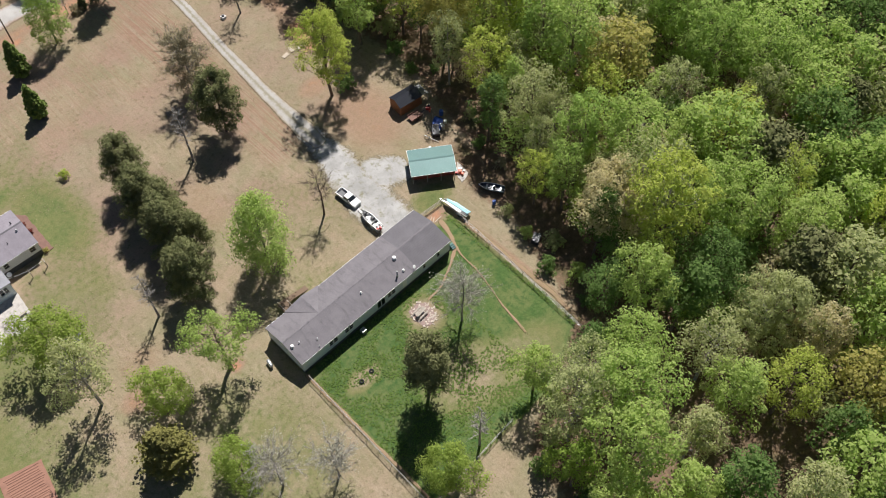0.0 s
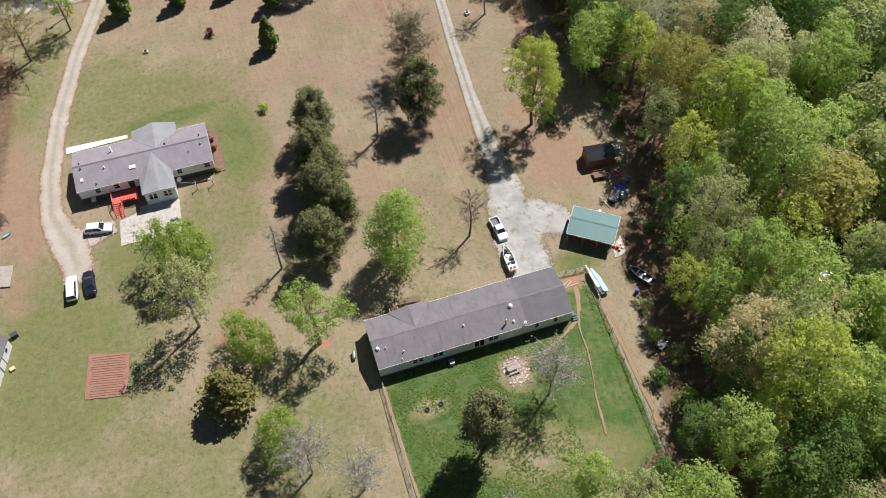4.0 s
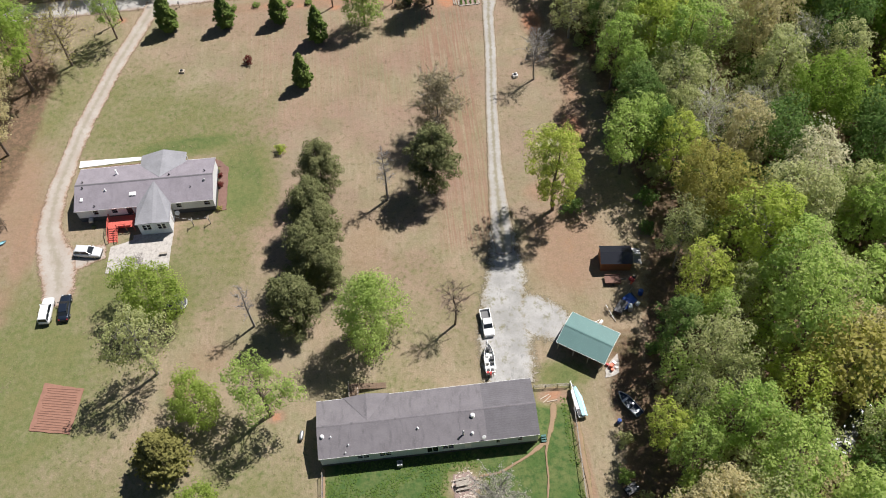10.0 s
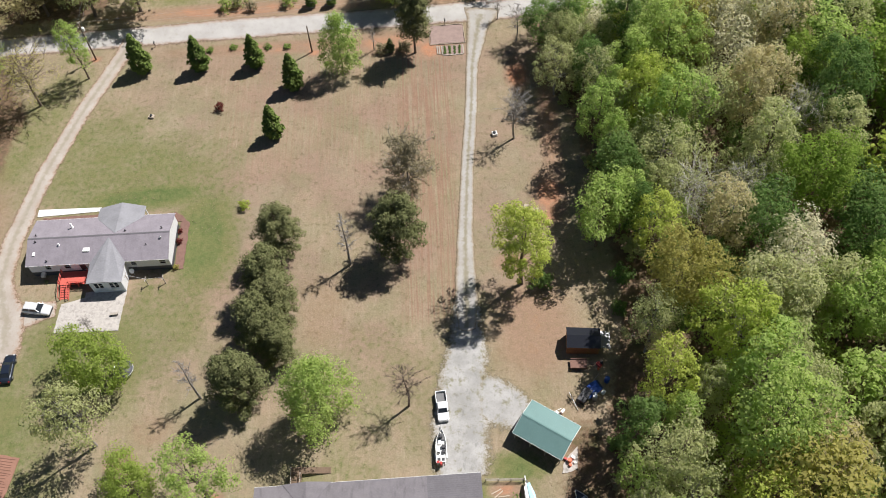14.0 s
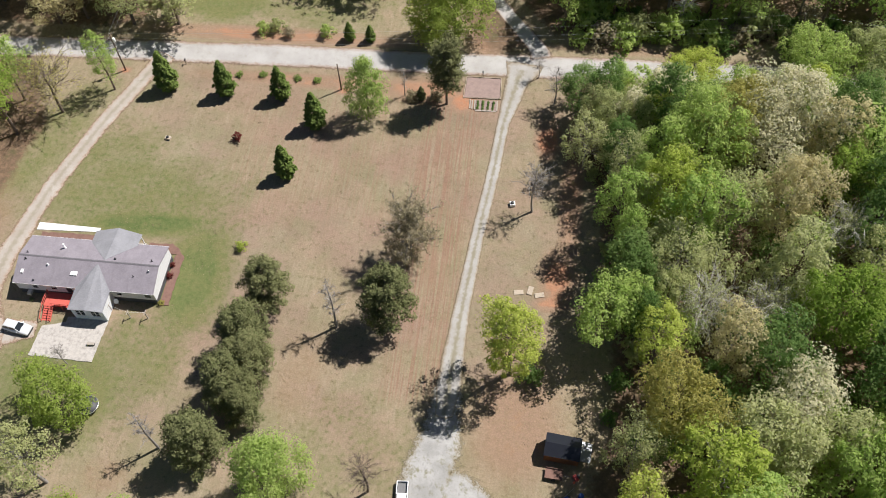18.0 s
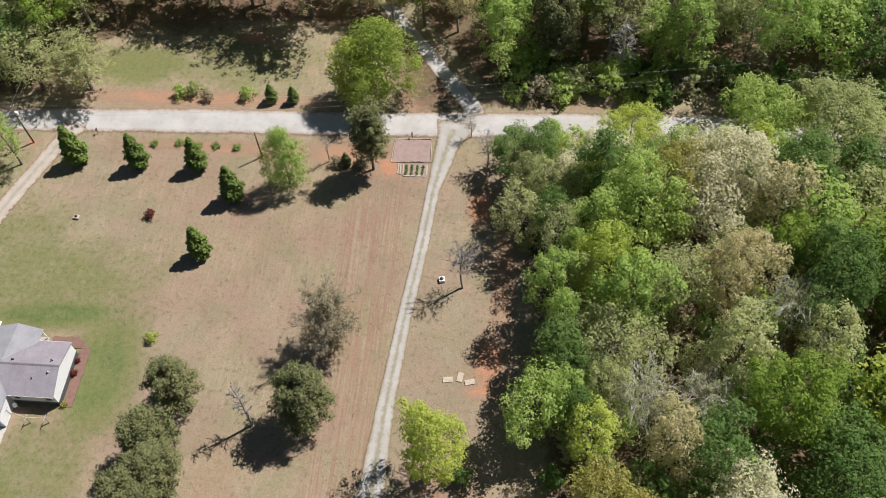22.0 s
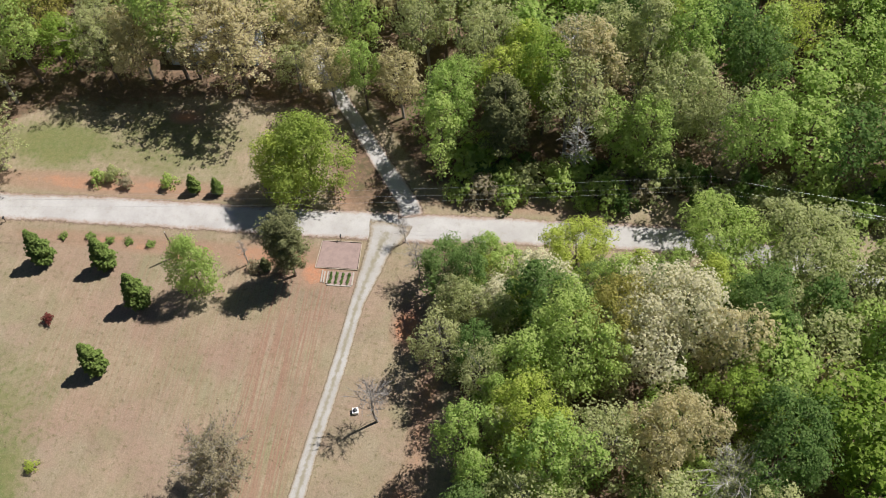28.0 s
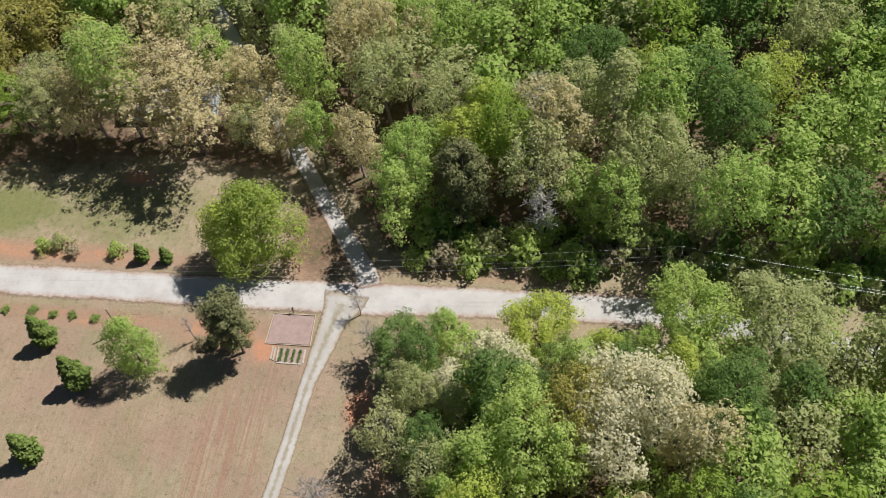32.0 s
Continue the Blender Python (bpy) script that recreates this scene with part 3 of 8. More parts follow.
def strip(name, points, widths, material, label, category, z, step=0.8, across=8, mid=0.0, wobble=0.12, fade=(0, 0)):
    """A road along a smooth line through the points, slightly crowned, with uneven edges that sink into the ground."""
    p = np.array(points, float)
    t = np.arange(len(p))
    dense = np.linspace(0, len(p) - 1, 400)
    q = np.stack([np.interp(dense, t, p[:, 0]), np.interp(dense, t, p[:, 1])], 1)
    for _ in range(12):
        q[1:-1] = (q[:-2] + 2 * q[1:-1] + q[2:]) / 4
    run = np.r_[0, np.cumsum(np.hypot(*np.diff(q, axis=0).T))]
    s = np.arange(0, run[-1], step)
    line = np.stack([np.interp(s, run, q[:, 0]), np.interp(s, run, q[:, 1])], 1)
    w = np.interp(np.interp(s, run, dense), t, widths)
    d = np.gradient(line, axis=0)
    d /= np.hypot(*d.T)[:, None]
    side = np.stack([-d[:, 1], d[:, 0]], 1)
    u = np.linspace(-1, 1, across + 1)
    rng = np.random.default_rng(len(points) + int(abs(p[0, 0])))
    jag = np.stack([np.convolve(rng.normal(0, 1, len(s) + 8), np.ones(9) / 6, "valid") for _ in range(2)], 1) * wobble
    half = w[:, None] / 2 + np.where(u < 0, jag[:, :1], jag[:, 1:]) * np.abs(u)
    xy = line[:, None] + side[:, None] * (u * half)[..., None]
    zz = np.broadcast_to(z - 0.10 * np.abs(u) ** 6, xy.shape[:2])
    v = np.concatenate([xy, zz[..., None]], 2).reshape(-1, 3)
    n = across + 1
    c = (np.arange(len(s) - 1)[:, None] * n + np.arange(across)).ravel()
    ob = new(name, quad_mesh(name, v, np.stack([c + n, c + n + 1, c + 1, c], 1), [material], smooth=True))
    end = np.maximum(1 - s / max(fade[0], 1e-3), 1 - (s[-1] - s) / max(fade[1], 1e-3)).clip(0, 1)
    for key, value in (("side", np.maximum(np.abs(u)[None], end[:, None] * 1.15)), ("mid", np.full(xy.shape[:2], mid))):
        ob.data.attributes.new(key, "FLOAT", "POINT").data.foreach_set("value", np.ascontiguousarray(value, np.float32).ravel())
    return tagged(ob, label, category, kind="structure")


strip("road", ((-140, 96), (-75, 98.6), (-60, 99.2), (-31, 100.3), (0, 100.9), (24, 101.8), (50, 103), (68, 103.5), (80.5, 101.9), (96, 99.5), (140, 92)), (6.7, 6.7, 6.7, 7.1, 6.9, 7.3, 6.3, 6.3, 5.9, 5.9, 5.6), M_ROAD, "pale gravel country road with worn wheel tracks", "road", 0.06)
strip("driveway_east", ((21.7, 103.4), (21.4, 101), (20.6, 98), (18.7, 87), (17.9, 76), (16.4, 62), (15.2, 47), (14.7, 35), (14.5, 29)), (9.6, 8.6, 5.4, 2.9, 2.8, 2.8, 3.3, 4.6, 3.6), M_TRACK, "narrow gravel driveway with two wheel ruts and grass between", "driveway", 0.09, mid=1.0, wobble=0.06, fade=(3.5, 0))
strip("gravel_yard", ((14.7, 38), (14.6, 33), (14.3, 27), (13.4, 21), (12.8, 14), (12.4, 6.0)), (3.4, 5.4, 7.8, 10.0, 10.6, 9.4), M_LOT, "grey gravel parking yard with weeds coming through", "gravel yard", 0.075, fade=(2, 1))
strip("gravel_spur", ((13.5, 19.5), (17.5, 18), (21, 16.2), (23, 15.2)), (11.5, 10.4, 8.0, 5.6), M_LOT, "grey gravel apron in front of the garage", "gravel yard", 0.067, fade=(0, 2))
strip("driveway_west", ((-47.6, 99), (-49, 95.8), (-54.4, 81), (-59, 65), (-61.4, 51), (-61.6, 43), (-59.0, 36), (-58.2, 30), (-58, 26)), (6.0, 4.4, 3.9, 4.1, 4.5, 5.2, 7.8, 6.4, 3.0), M_LANE, "curving sandy gravel driveway", "driveway", 0.09, mid=0.6, fade=(0, 5))
strip("gravel_turn", ((-61, 37.5), (-57, 36.6), (-53, 37.6), (-50.5, 38)), (7.0, 6.0, 4.2, 3.0), M_LANE, "sandy gravel parking place beside the house", "driveway", 0.07, fade=(0, 2))
strip("side_lane", ((25, 103), (24.2, 106), (17.4, 115.6), (12, 123.3), (9.3, 127), (-4, 146), (-22, 172)), (6.3, 4.6, 3.8, 3.6, 3.6, 3.6, 3.6), M_ROAD, "shaded grey gravel lane leading into the wood", "lane", 0.10, fade=(3, 0))
strip("footpath", ((18.4, 3.5), (17.8, 0.7), (16.7, -2.1), (16.0, -4.2), (15.8, -8.3), (15.1, -11.9), (14.0, -16.0), (13.5, -20.3), (12.8, -23.6)), (1.3, 1.0, 0.9, 0.5, 0.42, 0.45, 0.5, 0.45, 0.35), M_PATH, "narrow trodden dirt path through the grass", "path", 0.05, wobble=0.3, across=6, fade=(0, 5))
strip("footpath", ((16.7, -2.4), (14.1, -4.1), (11.6, -5.5), (9.3, -6.6), (5.6, -7.0)), (0.9, 0.7, 0.38, 0.3, 0.3), M_PATH, "narrow trodden dirt path along the house wall", "path", 0.055, wobble=0.3, across=6)
strip("footpath", ((21.3, 1), (21.2, -5.5), (21.3, -13.2), (21.4, -19.7), (20.8, -27)), (0.9, 0.8, 1.0, 0.9, 0.7), M_PATH, "worn strip of bare soil along the yard fence", "path", 0.05, wobble=0.35, across=6, fade=(0, 3))
strip("footpath", ((-15.9, -3), (-15.85, -12), (-15.7, -22), (-15.5, -31)), (0.8, 0.7, 0.7, 0.6), M_PATH, "worn strip of bare soil along the yard fence", "path", 0.05, wobble=0.25, across=6)


# ---- buildings ----
def pierced(x0, x1, z0, z1, y0, y1, holes):
    """A wall along x from y0 to y1 thick, with holes (xa, xb, za, zb) right through it."""
    g = Geo()
    xs = sorted({x0, x1, *(v for h in holes for v in h[:2])})
    for a, b in zip(xs, xs[1:]):
        cuts = sorted((h[2], h[3]) for h in holes if h[0] <= a + 1e-6 and h[1] >= b - 1e-6)
        z = z0
        for lo, hi in cuts:
            if lo > z + 1e-6:
                g.box(a, y0, z, b, y1, lo)
            z = hi
        if z1 > z + 1e-6:
            g.box(a, y0, z, b, y1, z1)
    return g


def window(parent, x, z, w, h, y, out=-1, turn=None, double=False):
    """A window of two sashes set into a wall at y, facing out (-1: to -y)."""
    m = turn or Matrix.Identity(4)
    g, d = Geo(), 0.05 * out
    a, b = sorted((y - 0.03 * out, y + d))
    for q in ((x - w / 2 - 0.07, z - 0.07, x + w / 2 + 0.07, z), (x - w / 2 - 0.07, z + h, x + w / 2 + 0.07, z + h + 0.07), (x - w / 2 - 0.07, z, x - w / 2, z + h), (x + w / 2, z, x + w / 2 + 0.07, z + h), (x - w / 2, z + h / 2 - 0.025, x + w / 2, z + h / 2 + 0.025)):
        g.box(q[0], a, q[1], q[2], b, q[3], m)
    win = part("window", g, M_TRIM, parent)
    part("pane", Geo().box(x - w / 2, y - 0.02, z, x + w / 2, y + 0.02, z + h, m), M_GLASS, win)
    part("sill", Geo().box(x - w / 2 - 0.1, min(y, y + 0.11 * out), z - 0.11, x + w / 2 + 0.1, max(y, y + 0.11 * out), z - 0.072, m), M_TRIM, win)
    return win


def gable_end(half, z0, z1, x0, x1):
    """The triangle of wall under a gable whose ridge runs along x."""
    return Geo().add([(x, y, z) for x in (x0, x1) for y, z in ((-half, z0), (half, z0), (0, z1))], [(0, 2, 1), (3, 4, 5), (0, 1, 4, 3), (1, 2, 5, 4), (2, 0, 3, 5)])


def slope(parent, x0, x1, y_eave, y_ridge, z_eave, z_ridge, mat, name="roof_slope", thick=0.10):
    """One slope of a roof whose ridge runs along x; its own axes lie in the slope so that courses follow it."""
    run, rise = y_ridge - y_eave, z_ridge - z_eave
    far, tilt = math.hypot(run, rise), math.atan2(rise, abs(run))
    ob = part(name, Geo().box(x0, 0, -thick, x1, far, 0), mat, parent)
    turn = pose(0, y_eave, z_eave, math.degrees(tilt)) if run > 0 else pose(0, y_eave, z_eave) @ pose(0, 0, 0, 0, 0, 180) @ pose(0, 0, 0, math.degrees(tilt)) @ Matrix.Translation((-(x0 + x1), 0, 0))
    ob.matrix_basis = turn
    return ob


def roof_vent(parent, x, y, z, r, h, mat, cap=True):
    g = Geo().turned([(r * 1.5, -0.1), (r * 1.5, 0.02), (r, 0.05), (r, h)], 12, Matrix.Translation((x, y, z)))
    if cap:
        g.turned([(r * 0.6, h), (r * 1.35, h + 0.02), (r * 1.2, h + 0.09), (r * 0.2, h + 0.13)], 12, Matrix.Translation((x, y, z)))
    return part("roof_vent", g, mat, parent)


def long_house():
    """The long grey-roofed house: 31 m by 8.7 m under one low gable."""
    h = thing("house", pose(-0.45, 1.3, 0, 0, 0, 0.9), "long single-storey manufactured house, pale siding, weathered grey shingle roof", "house")
    L, D, E, R = 15.65, 4.38, 3.35, 4.45                       # half length, half depth, eave, ridge
    wx, wy = L - 0.15, D - 0.18
    front = [(-9.9, 0.72), (-9.0, 0.72), (-6.7, 0.72), (-5.85, 0.72), (2.2, 0.7), (3.05, 0.7), (9.75, 0.55), (12.9, 0.6)]
    holes = [(x - w / 2, x + w / 2, 1.6, 2.75) for x, w in front] + [(-0.45, 1.25, 0.85, 2.85), (5.0, 5.9, 0.85, 2.85)]
    part("skirting", Geo().box(-wx + 0.03, -wy + 0.03, -0.1, wx - 0.03, wy - 0.03, 0.7), M_SKIRT, h, "ribbed skirting, darkened for the shade under the wall")
    part("wall", pierced(-wx, wx, 0.68, E - 0.02, -wy, -wy + 0.12, holes), M_SIDING, h)
    back = [(-12.6, 1.0), (-4.2, 1.0), (3.0, 1.2), (8.5, 0.8), (12.8, 0.8)]
    part("wall", pierced(-wx, wx, 0.68, E - 0.02, wy - 0.12, wy, [(x - w / 2, x + w / 2, 1.6, 2.75) for x, w in back] + [(-9.2, -8.2, 0.85, 2.85)]), M_SIDING, h)
    for s in (-1, 1):
        a, b = sorted((s * wx, s * (wx - 0.12)))
        part("wall", Geo().box(a, -wy + 0.122, 0.68, b, wy - 0.122, E - 0.02), M_SIDING, h)
        part("gable_wall", gable_end(wy, E - 0.02, R - 0.14, a, b), M_SIDING, h)
    for x, w in front:
        window(h, x, 1.6, w, 1.15, -wy + 0.03)
    for x, w in back:
        window(h, x, 1.6, w, 1.15, wy - 0.03, 1)
    door = part("patio_door", Geo().box(-0.45, -wy + 0.02, 0.85, -0.36, -wy + 0.09, 2.85).box(1.16, -wy + 0.02, 0.85, 1.25, -wy + 0.09, 2.85).box(0.35, -wy + 0.02, 0.85, 0.45, -wy + 0.09, 2.85).box(-0.36, -wy + 0.02, 2.77, 1.16, -wy + 0.09, 2.85), M_TRIM, h)
    part("pane", Geo().box(-0.36, -wy + 0.045, 0.85, 0.35, -wy + 0.06, 2.77).box(0.45, -wy + 0.045, 0.85, 1.16, -wy + 0.06, 2.77), M_GLASS, door)
    part("door", Geo().box(5.0, -wy + 0.02, 0.85, 5.9, -wy + 0.07, 2.85).box(5.12, -wy + 0.005, 1.0, 5.78, -wy + 0.02, 1.7).box(5.12, -wy + 0.005, 1.85, 5.78, -wy + 0.02, 2.7), M_TRIM, h)
    part("door", Geo().box(-9.2, wy - 0.07, 0.85, -8.2, wy - 0.02, 2.85), M_TRIM, h)
    for x0, x1, mat in ((-L, 8.2, M_ROOF), (8.2, L, M_ROOF_NEW)):
        for s in (-1, 1):
            slope(h, x0, x1, s * D, 0, E, R, mat)
    part("ridge_cap", Geo().slab([(-L, -0.16, R - 0.02), (L, -0.16, R - 0.02), (L, 0, R + 0.025), (-L, 0, R + 0.025)], 0.03).slab([(-L, 0, R + 0.025), (L, 0, R + 0.025), (L, 0.16, R - 0.02), (-L, 0.16, R - 0.02)], 0.03), M_ROOF, h)
    for s in (-1, 1):
        part("fascia", Geo().box(-L, min(s * D, s * (D + 0.03)), E - 0.2, L, max(s * D, s * (D + 0.03)), E + 0.005), M_TRIM, h)
    # the low cross gable over the entrance on the far side
    gx, half, zr = -8.4, 3.4, R - 0.06
    for s in (-1, 1):
        g = Geo().slab([(gx, 0.15, zr + 0.03), (gx + s * half, D + 0.1, E + 0.06), (gx, D + 0.12, zr - 0.3)][::s], 0.09)
        part("gable_slope", g, M_ROOF, h)
    part("gable_front", Geo().add([(gx - half + 0.2, D + 0.1, E - 0.1), (gx + half - 0.2, D + 0.1, E - 0.1), (gx, D + 0.1, zr - 0.42), (gx - half + 0.2, D - 0.05, E - 0.1), (gx + half - 0.2, D - 0.05, E - 0.1), (gx, D - 0.05, zr - 0.42)], [(0, 1, 2), (5, 4, 3), (0, 3, 4, 1), (1, 4, 5, 2), (2, 5, 3, 0)]), M_TRIM, h)
    for x, y, r, k in ((-14.9, -1.4, 0.2, 0.25), (-13.7, -1.6, 0.07, 0.3), (-11.3, -2.9, 0.07, 0.3), (-1.4, -1.7, 0.11, 0.25), (6.5, -0.8, 0.24, 0.28), (6.2, -3.2, 0.15, 0.22), (-11.8, -3.9, 0.06, 0.25)):
        roof_vent(h, x, y, E + (D - abs(y)) * (R - E) / D, r, k, M_VENT)
    y = -3.2
    z = E + (D - abs(y)) * (R - E) / D
    roof_vent(h, 4.9, y, z, 0.13, 1.15, M_PIPE)
    dish = part("satellite_dish", Geo().tube((7.7, -4.0, E), (7.7, -4.0, E + 0.6), 0.03), M_STEEL, h, "pale satellite dish on the eave")
    part("bowl", Geo().turned([(0.02, 0), (0.18, 0.03), (0.32, 0.10), (0.30, 0.12), (0.05, 0.04)], 16, pose(7.7, -4.05, E + 0.65, 55, 0, 20)), M_VENT, dish)
    return h


def west_house():
    """The mauve-roofed house with a wing, a metal-roofed porch, and siding."""
    h = thing("house", pose(-44.65, 48.6, 0), "pale manufactured house with mauve-grey shingle roof and a projecting wing", "house")
    L, D, E, R = 11.65, 4.55, 3.35, 4.65
    wx, wy = L - 0.15, D - 0.3
    front = [(-8.35, 0.8), (-5.2, 0.9), (5.6, 0.8), (10.35, 0.95)]
    # the dark skirting stands in part for shade on the lower wall
    part("skirting", Geo().box(-wx + 0.03, -wy + 0.03, -0.1, wx - 0.03, wy - 0.03, 1.1), M_SKIRT, h)
    part("wall", pierced(-wx, wx, 1.08, E - 0.02, -wy, -wy + 0.12, [(x - w / 2, x + w / 2, 1.75, 2.8) for x, w in front] + [(-3.2, -2.2, 1.1, 2.9)]), M_SIDING_WHITE, h)
    back = [(-9, 1.0), (-5, 1.0), (8.6, 1.0)]
    part("wall", pierced(-wx, wx, 1.08, E - 0.02, wy - 0.12, wy, [(x - w / 2, x + w / 2, 1.6, 2.75) for x, w in back]), M_SIDING_WHITE, h)
    for s in (-1, 1):
        a, b = sorted((s * wx, s * (wx - 0.12)))
        part("wall", Geo().box(a, -wy + 0.122, 1.08, b, wy - 0.122, E - 0.02), M_SIDING_WHITE, h)
        part("gable_wall", gable_end(wy, E - 0.02, R - 0.14, a, b), M_SIDING_WHITE, h)
    for x, w in front:
        window(h, x, 1.75, w, 1.05, -wy + 0.03)
    for x, w in back:
        window(h, x, 1.6, w, 1.15, wy - 0.03, 1)
    part("door", Geo().box(-3.2, -wy + 0.02, 0.9, -2.2, -wy + 0.07, 2.9).box(-3.05, -wy + 0.005, 2.0, -2.35, -wy + 0.02, 2.75), M_DARK, h, "dark entrance door")
    for s in (-1, 1):
        slope(h, -L, L, s * D, 0, E, R, M_ROOF_MAUVE)
        part("fascia", Geo().box(-L, min(s * D, s * (D + 0.03)), E - 0.2, L, max(s * D, s * (D + 0.03)), E + 0.005), M_TRIM, h)
    part("ridge_cap", Geo().slab([(-L, -0.18, R - 0.03), (L, -0.18, R - 0.03), (L, 0, R + 0.025), (-L, 0, R + 0.025)], 0.03).slab([(-L, 0, R + 0.025), (L, 0, R + 0.025), (L, 0.18, R - 0.03), (-L, 0.18, R - 0.03)], 0.03), M_ROOF_NEW, h)
    # the wing towards the patio
    cx, half, y1, zr = 1.75, 2.85, -8.35, R - 0.1
    zf = E + 0.16
    for s in (-1, 1):
        part("wing_slope", Geo().slab([(cx, 0.1, zr + 0.04), (cx, y1 - 0.1, zf + 0.04), (cx + s * half, y1 - 0.1, E + 0.02), (cx + s * half, -D + 0.2, E + 0.02)][::-s], 0.1), M_ROOF_LIGHT, h, "lighter grey shingle wing roof")
    wall = pierced(cx - half + 0.25, cx + half - 0.25, 0.0, E - 0.05, y1 + 0.2, y1 + 0.32, [(cx - 2.0, cx - 0.55, 1.35, 2.7), (cx + 0.5, cx + 1.95, 1.35, 2.7)])
    part("wing_wall", wall, M_SIDING, h)
    part("wing_gable", Geo().add([(x, y, z) for y in (y1 + 0.2, y1 + 0.32) for x, z in ((cx - half + 0.25, E - 0.05), (cx + half - 0.25, E - 0.05), (cx, zf - 0.08))], [(0, 1, 2), (5, 4, 3), (0, 3, 4, 1), (1, 4, 5, 2), (2, 5, 3, 0)]), M_SIDING, h)
    for s in (-1, 1):
        part("wing_wall", Geo().box(min(cx + s * (half - 0.25), cx + s * (half - 0.37)), y1 + 0.322, 0, max(cx + s * (half - 0.25), cx + s * (half - 0.37)), -wy - 0.002, E - 0.05), M_SIDING_WHITE, h)
    for x in (cx - 1.27, cx + 1.22):
        for k in (-0.37, 0.37):
            window(h, x + k, 1.35, 0.6, 1.35, y1 + 0.26)
    # the porch on the far side, roofed in pale grey
    px, ph, py = 2.6, 3.9, 7.0
    for s in (-1, 1):
        g = Geo().slab([(px, 0.3, R - 0.03), (px + s * ph, D - 0.4, E + 0.12), (px + s * ph, py - 0.5, E - 0.1), (px, py, E + 0.55)][::s], 0.06)
        part("porch_slope", g, M_ROOF_LIGHT, h, "pale mottled grey porch roof")
    for x in (px - ph + 0.3, px, px + ph - 0.3):
        part("porch_post", Geo().box(x - 0.07, py - 0.8, -0.1, x + 0.07, py - 0.66, E - 0.05 if x != px else E + 0.4), M_TRIM, h)
    part("porch_floor", Geo().box(px - ph + 0.1, D - 0.25, -0.1, px + ph - 0.1, py - 0.5, 0.65), M_GREY_WOOD, h)
    for x, y, r, k, mat in ((-4.9, 2.3, 0.14, 1.0, M_VENT), (-10.4, 0.6, 0.08, 0.3, M_DARK), (-10.3, -0.6, 0.1, 0.25, M_DARK), (-6.4, -1.3, 0.11, 0.3, M_VENT), (10.2, 0.9, 0.09, 0.35, M_DARK), (10.2, -1.0, 0.13, 0.25, M_PIPE), (7.9, -2.0, 0.06, 0.25, M_DARK), (4.2, 0.7, 0.12, 0.2, M_DARK), (-8.2, -3.9, 0.09, 0.2, M_DARK)):
        roof_vent(h, x, y, E + (D - abs(y)) * (R - E) / D, r, k, mat)
    for x, y, w, d in ((-1.85, -2.3, 0.55, 0.75), (-10.4, -2.6, 0.22, 0.7)):
        z = E + (D - abs(y)) * (R - E) / D
        sky_light = part("skylight", Geo().box(x - w, y - d / 2, z - 0.15, x + w, y + d / 2, z + 0.12, None, 0.03), M_TRIM, h, "white framed skylight")
        part("pane", Geo().slab([(x - w + 0.08, y - d / 2 + 0.08, z + 0.128), (x + w - 0.08, y - d / 2 + 0.08, z + 0.128), (x + w - 0.08, y + d / 2 - 0.08, z + 0.128), (x - w + 0.08, y + d / 2 - 0.08, z + 0.128)], 0.004), M_VENT, sky_light)
    return h


